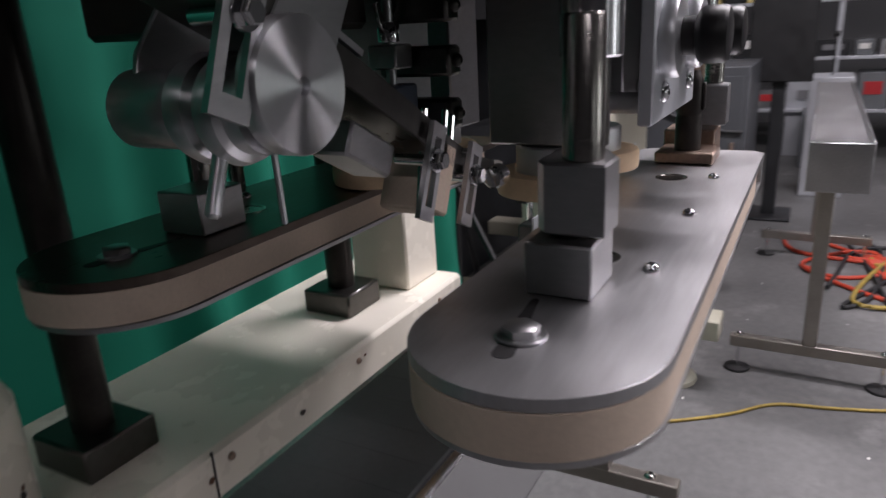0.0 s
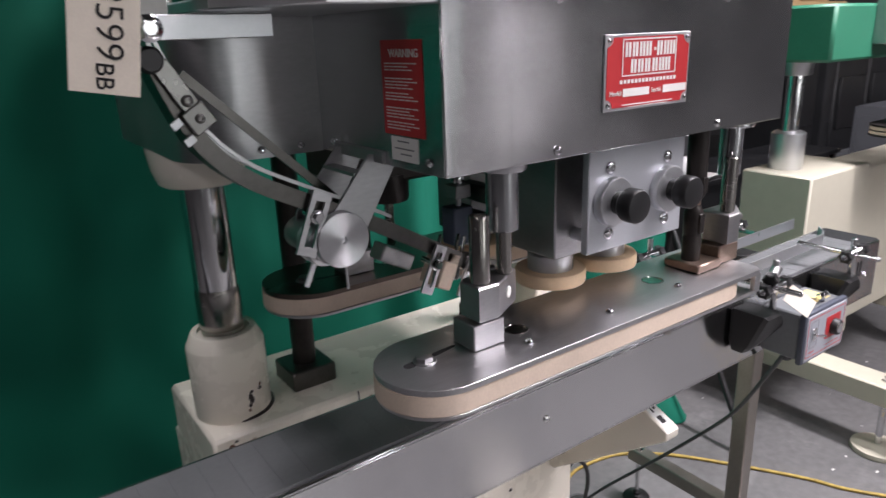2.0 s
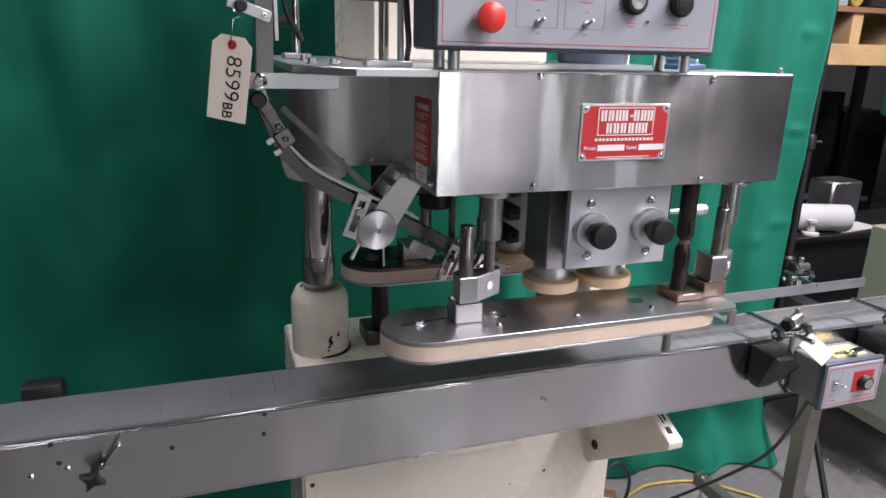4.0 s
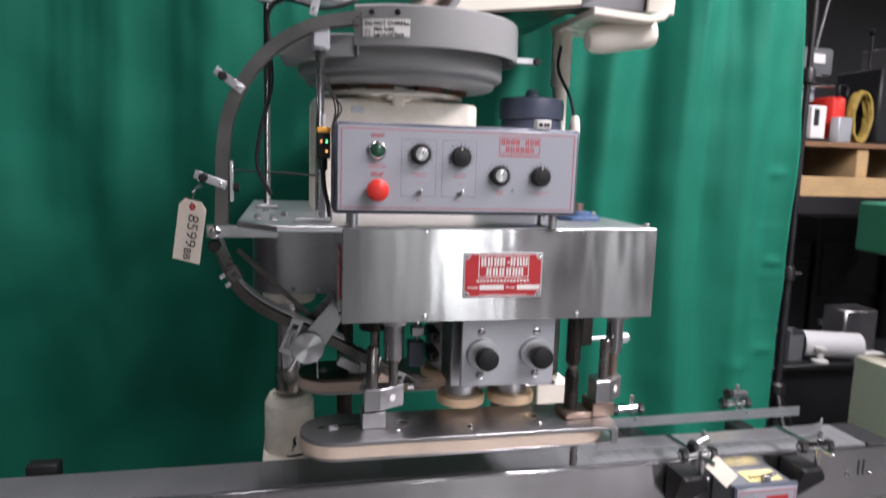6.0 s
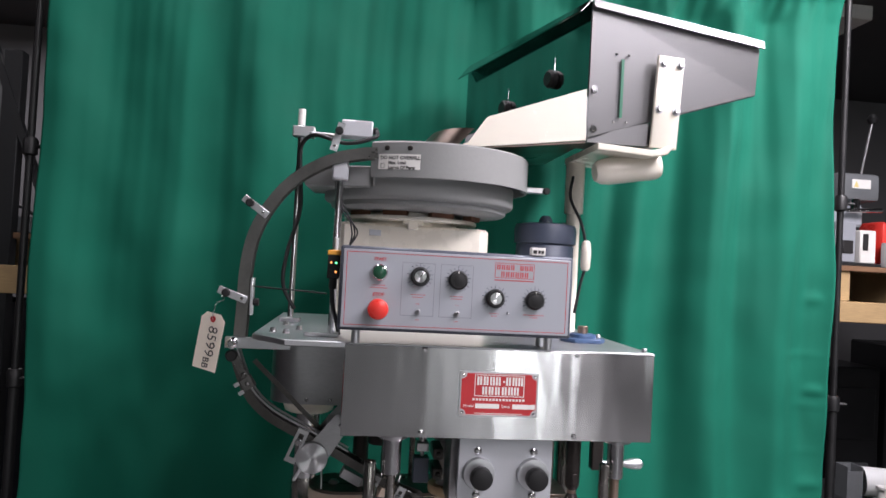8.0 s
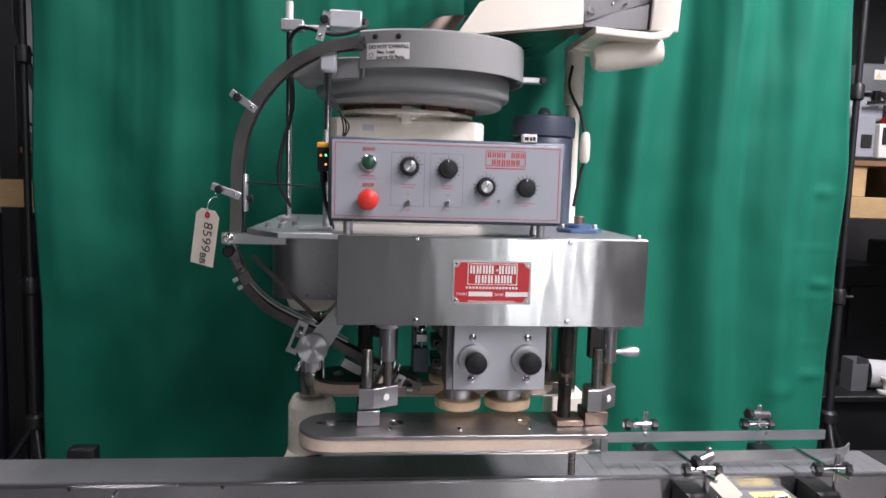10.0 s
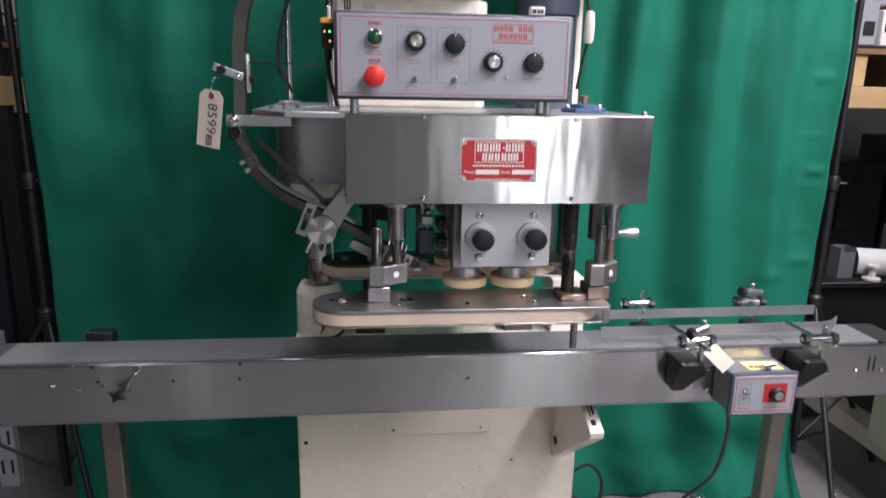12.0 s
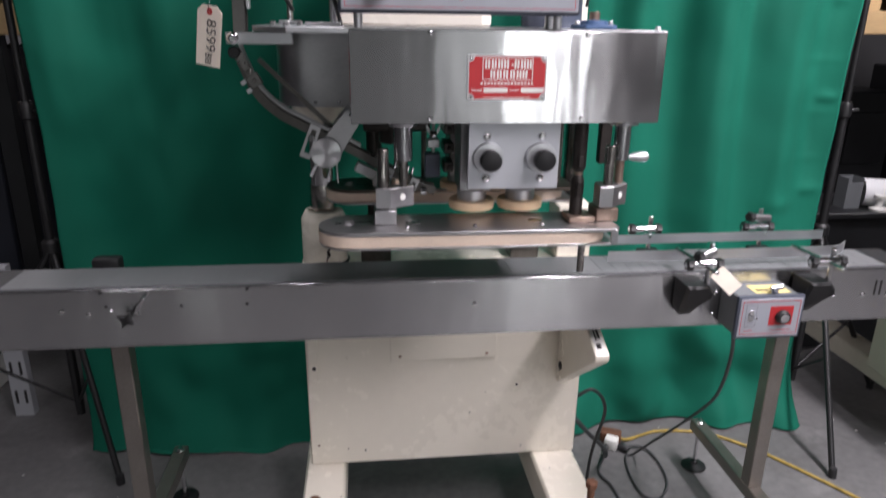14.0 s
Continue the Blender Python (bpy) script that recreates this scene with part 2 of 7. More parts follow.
def rod(bm, p0, p1, r, seg=20, bev=0.0015, r1=None):
    h = (Vector(p1) - Vector(p0)).length
    r1 = r if r1 is None else r1
    bev = min(bev, r * 0.4, h * 0.3)
    return lathe(bm, [(r - bev, 0), (r, bev), (r1, h - bev), (r1 - bev, h)], along(p0, p1), seg)


def smooth_path(pts, n=8):
    """Points of a Catmull-Rom curve through pts."""
    pts = [Vector(p) for p in pts]
    ext = [2 * pts[0] - pts[1], *pts, 2 * pts[-1] - pts[-2]]
    out = []
    for i in range(1, len(ext) - 2):
        p0, p1, p2, p3 = ext[i - 1:i + 3]
        for k in range(n):
            t = k / n
            out.append(0.5 * (2 * p1 + (p2 - p0) * t + (2 * p0 - 5 * p1 + 4 * p2 - p3) * t * t + (3 * p1 - p0 - 3 * p2 + p3) * t ** 3))
    return out + [pts[-1]]


def sweep(bm, path, section, up=(0, 1, 0)):
    """Draws a closed section (side, up) along a path."""
    up = Vector(up)
    rings = []
    for i, p in enumerate(path):
        d = (path[min(i + 1, len(path) - 1)] - path[max(i - 1, 0)]).normalized()
        side = d.cross(up)
        side = side.normalized() if side.length > 1e-4 else Vector((1, 0, 0))
        u = side.cross(d).normalized()
        rings.append([bm.verts.new(p + side * a + u * b) for a, b in section])
    k = len(section)
    faces = []
    for a, b in zip(rings, rings[1:]):
        faces += [bm.faces.new((a[i], a[(i + 1) % k], b[(i + 1) % k], b[i])) for i in range(k)]
    faces += [bm.faces.new(rings[0][::-1]), bm.faces.new(rings[-1])]
    bmesh.ops.recalc_face_normals(bm, faces=faces)
    return bm


def tube(bm, pts, r, n=8, seg=10, up=(0.13, 0.97, 0.2)):
    ring = [(r * math.cos(2 * math.pi * i / seg), r * math.sin(2 * math.pi * i / seg)) for i in range(seg)]
    return sweep(bm, smooth_path(pts, n), ring, up)


def strip(w, h, x=0.0, y=0.0):
    return [(x - w / 2, y - h / 2), (x + w / 2, y - h / 2), (x + w / 2, y + h / 2), (x - w / 2, y + h / 2)]


def finish(name, bm, mat, angle=40):
    me = bpy.data.meshes.new(name)
    bm.to_mesh(me)
    bm.free()
    me.materials.append(mat)
    me.polygons.foreach_set("use_smooth", [True] * len(me.polygons))
    me.set_sharp_from_angle(angle=radians(angle))
    return me


def part(name, bm, mat, parent, label="", angle=40):
    """Links a bmesh in world coordinates as one mesh under a thing or a part."""
    ob = new(name, finish(name, bm, mat, angle))
    ob.parent = parent
    ob.matrix_parent_inverse = parent.matrix_basis.inverted() if parent.data is None else Matrix()
    return tagged(ob, label)


def thing(name, at, label, category, group="", kind=""):
    ob = new(name)
    ob.empty_display_size = 0.05
    ob.matrix_basis = Matrix.Translation(at)
    return tagged(ob, label, category, group, kind)


def solid(name, bm, mat, label, category, group="", kind="", angle=40):
    return tagged(new(name, finish(name, bm, mat, angle)), label, category, group, kind)


def lettering(name, text, size, m, mat, parent, label="", align="LEFT", depth=0.0003, bold=0.0, stretch=1.0):
    cu = bpy.data.curves.new(name, "FONT")
    cu.body, cu.size, cu.extrude, cu.align_x, cu.align_y, cu.offset = text, size, depth, align, "CENTER", bold
    ob = bpy.data.objects.new(name, cu)
    scene.collection.objects.link(ob)
    dg = bpy.context.evaluated_depsgraph_get()
    me = bpy.data.meshes.new_from_object(ob.evaluated_get(dg))
    bpy.data.objects.remove(ob)
    me.transform(m @ Matrix.Diagonal((stretch, 1, 1, 1)))
    me.materials.clear()
    me.materials.append(mat)
    t = new(name, me)
    t.parent = parent
    t.matrix_parent_inverse = parent.matrix_basis.inverted() if parent.data is None else Matrix()
    return tagged(t, label)


FRONT = Matrix.Rotation(radians(90), 4, "X")  # text on a wall that faces -y


def on_front(x, y, z, turn=0):
    return Matrix.Translation((x, y, z)) @ FRONT @ Matrix.Rotation(radians(turn), 4, "Z")


def screw_head(bm, p, d, r=0.006, h=0.004):
    """A domed screw head with a slot rim, at p, facing along d."""
    q = Vector(p) + Vector(d)
    return lathe(bm, [(r, 0), (r, h * 0.35), (r * 0.8, h * 0.8), (r * 0.45, h), (r * 0.38, h * 0.75), (0, h * 0.7)], along(p, q), 14)


def hex_bolt(bm, p, d, r=0.008, h=0.006):
    q = Vector(p) + Vector(d)
    m = along(p, q)
    lathe(bm, [(r * 1.35, -0.0002), (r * 1.35, 0.0015), (r * 1.3, 0.002)], m, 16)
    lathe(bm, [(r, 0.002), (r, h), (r * 0.85, h + 0.001)], m, 6)
    return bm


# ---- the hall ----
bm = bmnew()
box(bm, (-9, -11, -0.2), (9, 7, 0))
tagged(solid("floor", bm, CONCRETE, "worn grey concrete floor with pale scuffs", "floor", kind="structure"))
for nm, lo, hi in (("wall_north", (-9, 5.2, 0), (9, 5.4, CEIL)), ("wall_south", (-9, -11.2, 0), (9, -11, CEIL)),
                   ("wall_west", (-9.2, -11, 0), (-9, 5.2, CEIL)), ("wall_east", (9, -11, 0), (9.2, 5.2, CEIL))):
    bm = bmnew()
    if nm == "wall_south":
        # slots cut in the wall for the added south lamps
        cuts = [-9] + [v for d in SOUTH_BANDS for v in d[:2]] + [9]
        for a, b in zip(cuts[::2], cuts[1::2]):
            box(bm, (a, lo[1], 0), (b, hi[1], CEIL))
        for a, b, _ in SOUTH_BANDS:
            box(bm, (a, lo[1], 2.8), (b, hi[1], CEIL))
    else:
        box(bm, lo, hi)
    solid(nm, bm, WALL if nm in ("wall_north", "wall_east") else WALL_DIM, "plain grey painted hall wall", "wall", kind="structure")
bm = bmnew()
box(bm, (-9.2, -11.2, CEIL), (9.2, 5.4, CEIL + 0.2))
solid("ceiling", bm, ROOF, "dark roof deck of the hall", "ceiling", kind="structure")
for x, y, length, power in STRIPS:
    lamp = thing("unseen_strip_lamp", (x, y, CEIL), "long white fluorescent strip lamp added unseen under the roof", "ceiling lamp", "hall strip lamps")
    bm = bmnew()
    box(bm, (x - 0.16, y - length / 2 - 0.05, CEIL - 0.1), (x + 0.16, y + length / 2 + 0.05, CEIL), 0.004)
    part("housing", bm, WHITE, lamp)


# ---- backdrop curtain ----
CX0, CX1, CTOP = -1.35, 1.48, 2.935
CREASES = ((1.435, 1.332, 0.012, 0.03, 0.014), (1.415, 1.677, 0.010, 0.035, 0.02), (1.375, 1.465, 0.004, 0.10, 0.008), (1.412, 1.278, 0.005, 0.09, 0.008),
           (1.379, 1.10, 0.004, 0.10, 0.008), (1.42, 0.98, 0.010, 0.05, 0.02), (1.40, 1.20, -0.006, 0.03, 0.06), (1.30, 0.93, 0.008, 0.06, 0.025))


def curtain_y(x, z):
    h = z / CTOP
    y = 1.0
    wob = noise.noise(Vector((x * 1.3, z * 0.35, 2.0))) * 1.2
    right = 1 / (1 + math.exp(-(x - 0.3) * 4))
    y += (0.010 + 0.018 * right + 0.008 * h) * math.sin(x * 21 + 4.5 * wob + 0.7 * math.sin(z * 0.9))
    y += 0.075 * noise.noise(Vector((x * 3.1, z * 0.25, 11.0))) * (0.4 + 0.6 * h)
    y += 0.030 * noise.noise(Vector((x * 9.0, z * 0.3, 5.0))) * (0.3 + 0.7 * h) * (0.4 + right)
    y += 0.010 * noise.noise(Vector((x * 24.0, z * 0.4, 3.0))) * h * h
    y += 0.05 * noise.noise(Vector((x * 1.1, z * 0.8, 7.0)))
    y += 0.006 * noise.noise(Vector((x * 9, z * 7, 1.0)))
    if z < 0.9:
        k = (1 - z / 0.9) ** 1.2
        y += k * (0.030 + 0.03 * right) * noise.noise(Vector((x * 3.6 + z * 2.6, z * 4.2, 21.0)))
        y += k * 0.016 * noise.noise(Vector((x * 9.5 - z * 3.5, z * 8.0, 31.0)))
    if x < 0:
        y += 0.022 * min(1, -x * 2) * noise.noise(Vector((x * 5.0 + z * 1.7, z * 0.9, 41.0)))
    if z < 0.35:
        y -= 0.09 * (1 - z / 0.35) ** 2 * (0.7 + 0.5 * math.sin(x * 5.5))
    for cx, cz, amp, lx, lz in CREASES:
        if abs(x - cx) < 3 * lx and abs(z - cz) < 3 * lz:
            y -= amp * math.exp(-((x - cx) / lx) ** 2 - ((z - cz) / lz) ** 2)
    if z > CTOP - 0.20:
        k = min(1, (z - CTOP + 0.20) / 0.08)
        y += (1.0 - y) * k * 0.8 + 0.006 * k * math.sin(x * 95 + 3 * noise.noise(Vector((x * 4, 0, 0))))
    if z > CTOP - 0.115:
        k = (z - CTOP + 0.115) / 0.115
        y -= 0.026 * math.sin(math.pi * min(1, k * 1.05)) ** 0.5 + 0.007 * math.sin(x * 70 + 40 * noise.noise(Vector((x * 3, z * 5, 0)))) * k
    return y


def curtain():
    t = thing("backdrop_curtain", (0.06, 1.0, 0.0), "wide green cloth backdrop curtain hanging in soft folds to the floor", "curtain")
    bm = bmnew()
    nx, nz = 400, 210
    grid = []
    for j in range(nz + 1):
        row = []
        for i in range(nx + 1):
            x, z = CX0 + (CX1 - CX0) * i / nx, CTOP * j / nz
            sag = 0.06 * (1 - ((x - 0.06) / 1.42) ** 2) * (z / CTOP) ** 3
            edge = 0.012 * noise.noise(Vector((0.3, z * 2.2, x))) * (1 if i > nx / 2 else -1)
            low = 0.03 + 0.03 * noise.noise(Vector((x * 2.6, 0, 4.0)))
            row.append(bm.verts.new((x + edge, curtain_y(x, z), max(z - sag, 0.0) if j else max(0.004, low * 0.4))))
        grid.append(row)
    for a, b in zip(grid, grid[1:]):
        for i in range(nx):
            bm.faces.new((a[i], a[i + 1], b[i + 1], b[i]))
    ob = part("cloth", bm, CURTAIN, t, angle=80)
    sol = ob.modifiers.new("thick", "SOLIDIFY")
    sol.thickness = 0.003
    bm = bmnew()
    tube(bm, [(x, 1.012, CTOP - 0.045 - 0.06 * (1 - ((x - 0.06) / 1.42) ** 2)) for x in (CX0 - 0.07, -0.9, -0.4, 0.06, 0.5, 1.0, CX1 + 0.13)], 0.0125)
    part("rail", bm, STEEL_DULL, t, "grey telescopic rail in the hem")


curtain()


def backdrop_stand(x, y, feet):
    t = thing("backdrop_stand", (x, y, 0), "black telescopic tripod stand holding the backdrop", "tripod stand", "backdrop stands")
    bm = bmnew()
    rod(bm, (x, y, 0.12), (x, y, 1.28), 0.016)
    part("lower_pole", bm, BLACK, t)
    bm = bmnew()
    rod(bm, (x, y, 1.28), (x, y, CTOP - 0.065), 0.012)
    part("upper_pole", bm, BLACK, t)
    for z in (1.28, 2.05):
        bm = bmnew()
        lathe(bm, [(0.017, -0.03), (0.023, -0.025), (0.024, 0.02), (0.019, 0.03)], Matrix.Translation((x, y, z)))
        rod(bm, (x, y, z), (x + 0.05, y - 0.01, z), 0.006)
        part("clamp_collar", bm, BLACK, t)
    bm = bmnew()
    lathe(bm, [(0.02, -0.02), (0.03, -0.015), (0.03, 0.02), (0.02, 0.03)], Matrix.Translation((x, y, 0.80)))
    part("leg_hub", bm, BLACK, t)
    for fx, fy in feet:
        bm = bmnew()
        rod(bm, (x, y, 0.80), (fx, fy, 0.012), 0.011)
        leg = part("leg", bm, BLACK, t)
        bm = bmnew()
        rod(bm, (x, y, 0.17), ((x + fx * 1.2) / 2.2, (y + fy * 1.2) / 2.2, 0.37), 0.006)
        part("brace", bm, BLACK, t)
        bm = bmnew()
        lathe(bm, [(0.013, 0), (0.015, 0.006), (0.013, 0.04)], Matrix.Translation((fx, fy, 0)))
        part("rubber_foot", bm, CABLE, leg)


backdrop_stand(1.535, 1.06, [(1.40, 0.56), (1.25, 1.25), (2.0, 1.15)])
backdrop_stand(-1.405, 1.06, [(-1.18, 0.77), (-1.87, 0.95), (-1.35, 1.5)])


# ---- conveyor ----
CY0, CY1, CZ = 0.142, 0.288, 0.995   # side faces and belt height


def conveyor():
    t = thing("conveyor", (0, 0.215, 0), "long stainless steel belt conveyor on tube legs", "conveyor")
    x0, x1 = -1.75, 1.135
    for nm, a, b in (("front_side", CY0, CY0 + 0.004), ("back_side", CY1 - 0.004, CY1)):
        bm = bmnew()
        box(bm, (x0, a, 0.848), (x1, b, CZ - 0.008), 0.001)
        lip = (a, b + 0.006) if nm == "front_side" else (a - 0.006, b)
        box(bm, (x0, lip[0], CZ - 0.008), (x1, lip[1], CZ - 0.004), 0.001)
        lo = (a, a + 0.022) if nm == "front_side" else (b - 0.022, b)
        box(bm, (x0, lo[0], 0.845), (x1, lo[1], 0.848))
        part(nm, bm, STEEL, t)
    bm = bmnew()
    box(bm, (x0, CY0 + 0.004, 0.965), (x1, CY1 - 0.004, 0.982))
    part("belt_bed", bm, DARK, t)
    # the table-top chain, link by link
    pitch, k = 0.0381, 0
    links = []
    for k in range(57):
        a = -1.115 + k * pitch
        if a + pitch > 1.06:
            break
        bm = bmnew()
        gap = 0.00035 if a > 0.25 else 0.0001
        box(bm, (a + gap, CY0 + 0.0095, 0.984), (a + pitch - gap, CY1 - 0.011, CZ), gap)
        links.append(part("chain_link", bm, CHAIN, t))
    for a, b in ((x0, -1.117), (1.062, x1)):
        bm = bmnew()
        prism(bm, [(a, 0.983), (b, 0.983), (b, CZ - 0.001), (a, CZ - 0.001)], "y", CY0 + 0.006, CY1 - 0.006, 0.001)
        part("end_plate", bm, DARK, t, "dark transfer plate at the belt's end")
    # screws and holes on the front side
    y = CY0
    for sx, sz, sr in ((-0.029, 0.926, 0.0065), (-0.985, 0.938, 0.006), (-0.928, 0.930, 0.0055), (-0.876, 0.936, 0.005), (-1.13, 0.935, 0.008), (0.917, 0.915, 0.007), (1.0, 0.915, 0.008), (1.07, 0.915, 0.007)):
        bm = bmnew()
        screw_head(bm, (sx, y, sz), (0, -1, 0), sr)
        part("screw", bm, CHROME, t)
    for sx, sz in ((-0.568, 0.983), (-0.571, 0.945), (-0.72, 0.945), (-0.895, 0.983), (-0.887, 0.948)):
        bm = bmnew()
        lathe(bm, [(0.0042, 0), (0.0042, 0.0006), (0, 0.0006)], along((sx, y + 0.0002, sz), (sx, y - 1, sz)), 14)
        part("hole", bm, INK, t, "drilled hole")
    bm = bmnew()
    arms = [((0.021 if i % 2 == 0 else 0.0095) * math.sin(i * math.pi / 4 + 0.5), (0.021 if i % 2 == 0 else 0.0095) * math.cos(i * math.pi / 4 + 0.5)) for i in range(8)]
    prism(bm, [(-0.838 + p, 0.925 + q) for p, q in arms], "y", y - 0.034, y - 0.016, 0.003)
    rod(bm, (-0.838, y - 0.016, 0.925), (-0.838, y + 0.001, 0.925), 0.006)
    part("star_knob", bm, BLACK, t, "black plastic star knob")
    bm = bmnew()
    rod(bm, (-0.822, y - 0.012, 0.937), (-0.795, y - 0.018, 0.977), 0.004)
    rod(bm, (-0.822, y + 0.001, 0.937), (-0.822, y - 0.014, 0.937), 0.006)
    part("clamp_lever", bm, CHROME, t)
    # legs
    for x in (-0.934, 0.916):
        bm = bmnew()
        box(bm, (x - 0.023, 0.302, 0.19), (x + 0.023, 0.348, 0.90), 0.003)
        up = part("upright", bm, LEG, t)
        bm = bmnew()
        box(bm, (x - 0.022, 0.125, 0.148), (x + 0.022, 0.70, 0.192), 0.003)
        part("foot_bar", bm, LEG, t)
        for fy in (0.2, 0.672):
            bm = bmnew()
            rod(bm, (x, fy, 0.012), (x, fy, 0.2), 0.007)
            hex_bolt(bm, (x, fy, 0.192), (0, 0, 1), 0.011, 0.009)
            part("levelling_screw", bm, CHROME, t)
            bm = bmnew()
            lathe(bm, [(0.042, 0), (0.045, 0.004), (0.042, 0.01), (0.014, 0.018), (0.012, 0.026)], Matrix.Translation((x, fy, 0)))
            part("foot_pad", bm, BLACK, t)
    return t


conveyor()


# ---- capping machine ----
cap = thing("capping_machine", (-0.05, 0.5, 0), "bottle capping machine with cream base and stainless steel head", "machine")


def base():
    bm = bmnew()
    box(bm, (-0.475, 0.455, 0.26), (0.365, 0.74, 0.80), 0.004)
    cab = part("base_cabinet", bm, CREAM, cap, "cream enamelled base cabinet with chips")
    bm = bmnew()
    box(bm, (-0.225, 0.4515, 0.612), (0.095, 0.4555, 0.80), 0.001)
    part("access_panel", bm, CREAM, cab)
    for x in (-0.197, 0.066):
        bm = bmnew()
        screw_head(bm, (x, 0.4515, 0.628), (0, -1, 0), 0.005)
        part("screw", bm, RUSTY, cab)
    # top beam under the columns
    bm = bmnew()
    box(bm, (-0.478, 0.445, 0.80), (0.385, 0.70, 0.91), 0.006)
    part("top_beam", bm, CREAM, cap)
    for x in (-0.41, -0.185, 0.06, 0.30):
        bm = bmnew()
        screw_head(bm, (x, 0.445, 0.889), (0, -1, 0), 0.005)
        part("screw", bm, RUSTY, cap)
    bm = bmnew()
    box(bm, (-0.2115, 0.4435, 0.81), (-0.2095, 0.4465, 0.909))
    part("seam", bm, BLACK_STEEL, cap)
    for x0, x1 in ((-0.492, -0.368), (0.222, 0.362)):
        bm = bmnew()
        box(bm, (x0, -0.30, 0.14), (x1, 0.76, 0.26), 0.008)
        foot = part("base_foot", bm, CREAM, cap)
        for y in (0.06, 0.70):
            bx = x0 + 0.06
            bm = bmnew()
            rod(bm, (bx, y, 0.0), (bx, y, 0.43), 0.0095, 14)
            lathe(bm, [(0.0, 0.43), (0.016, 0.43), (0.0165, 0.445), (0.013, 0.448)], Matrix.Translation((bx, y, 0)), 6)
            part("levelling_bolt", bm, RUST, foot, "rusty levelling bolt standing out of the foot")
    # gusset that reaches forward from the right edge of the cabinet
    bm = bmnew()
    prism(bm, [(0.456, 0.525), (0.44, 0.525), (0.138, 0.752), (0.135, 0.757), (0.135, 0.771), (0.139, 0.775), (0.30, 0.845), (0.30, 0.79), (0.456, 0.79)], "x", 0.288, 0.326, 0.002)
    br = part("side_bracket", bm, CREAM, cap, "cream gusset reaching forward from the base")
    slope = math.atan2(0.07, 0.161)
    m = Matrix.Translation((0.307, 0.139, 0.7755)) @ Matrix.Rotation(slope, 4, "X")
    bm = bmnew()
    box(bm, (-0.014, 0.006, 0), (0.014, 0.115, 0.0008), 0, m)
    lab = part("label_plate", bm, WHITE, br, "worn white label on the bracket")
    bm = bmnew()
    for x0, x1, y0, y1 in ((-0.009, 0.004, 0.016, 0.034), (-0.006, -0.002, 0.044, 0.085), (0.002, 0.008, 0.05, 0.10)):
        box(bm, (x0, y0, 0.0008), (x1, y1, 0.0011), 0, m)
    part("small_print", bm, INK, lab)
    bm = bmnew()
    lathe(bm, [(0.013, 0), (0.013, 0.004), (0.007, 0.004), (0.007, 0.001), (0, 0.001)], along((0.2885, 0.415, 0.595), (-1, 0.415, 0.595)), 16)
    part("grommet", bm, BLACK, br)


base()


def column(x, y):
    bm = bmnew()
    lathe(bm, [(0.0648, 0.91), (0.065, 0.912), (0.065, 1.038), (0.0645, 1.040), (0.054, 1.062), (0.053, 1.063), (0.044, 1.063), (0.043, 1.056), (0.0, 1.056)], Matrix.Translation((x, y, 0)), 40)
    part("column_boot", bm, CREAM, cap, "cream cylindrical column boot with chipped paint")
    bm = bmnew()
    rod(bm, (x, y, 1.06), (x, y, 1.40), 0.036, 32)
    c = part("column_rod", bm, CHROME, cap, "polished steel column")
    bm = bmnew()
    lathe(bm, [(0.0362, 1.067), (0.0375, 1.07), (0.0375, 1.13), (0.0362, 1.14)], Matrix.Translation((x, y, 0)), 32)
    part("grease_sleeve", bm, ROD, c)
    bm = bmnew()
    lathe(bm, [(0.037, 1.316), (0.058, 1.316), (0.0645, 1.320), (0.072, 1.342), (0.0765, 1.375), (0.0765, 1.40)], Matrix.Translation((x, y, 0)), 40)
    part("column_collar", bm, CREAM, cap)


column(-0.409, 0.54)
bm = bmnew()
box(bm, (0.272, 0.487, 0.909), (0.374, 0.60, 1.075), 0.004)
part("column_block", bm, CREAM, cap, "square cream column block")
bm = bmnew()
rod(bm, (0.322, 0.545, 1.07), (0.322, 0.545, 1.40), 0.03, 28)
part("column_rod", bm, ROD, cap, "dull steel column")
# chipped paint on the boot: angle round it, height, size
chips = random.Random(8)
for turn, z, r in ((-80, 0.953, 0.007), (-78, 0.945, 0.006), (-81, 0.937, 0.005), (-77, 0.961, 0.004), (-62, 0.962, 0.0045), (-60, 0.968, 0.003), (-83, 0.929, 0.003)):
    bm = bmnew()
    a = radians(turn)
    n = Vector((math.cos(a), math.sin(a), 0))
    p = Vector((-0.409, 0.54, z)) + n * 0.0648
    pts = [(r * chips.uniform(0.45, 1.2) * math.cos(i * math.pi / 8), r * chips.uniform(0.45, 1.3) * math.sin(i * math.pi / 8)) for i in range(16)]
    prism(bm, pts, "z", 0, 0.0005, 0, along(p, p + n))
    part("paint_chip", bm, RUST if r < 0.004 else BLACK_STEEL, cap, "dark chip in the paint")
bm = bmnew()
lathe(bm, [(0.0662, 0.9102), (0.0668, 0.9125), (0.0655, 0.916)], Matrix.Translation((-0.405, 0.541, 0)), 40)
part("boot_gap", bm, BLACK_STEEL, cap, "dark gap round the foot of the boot")


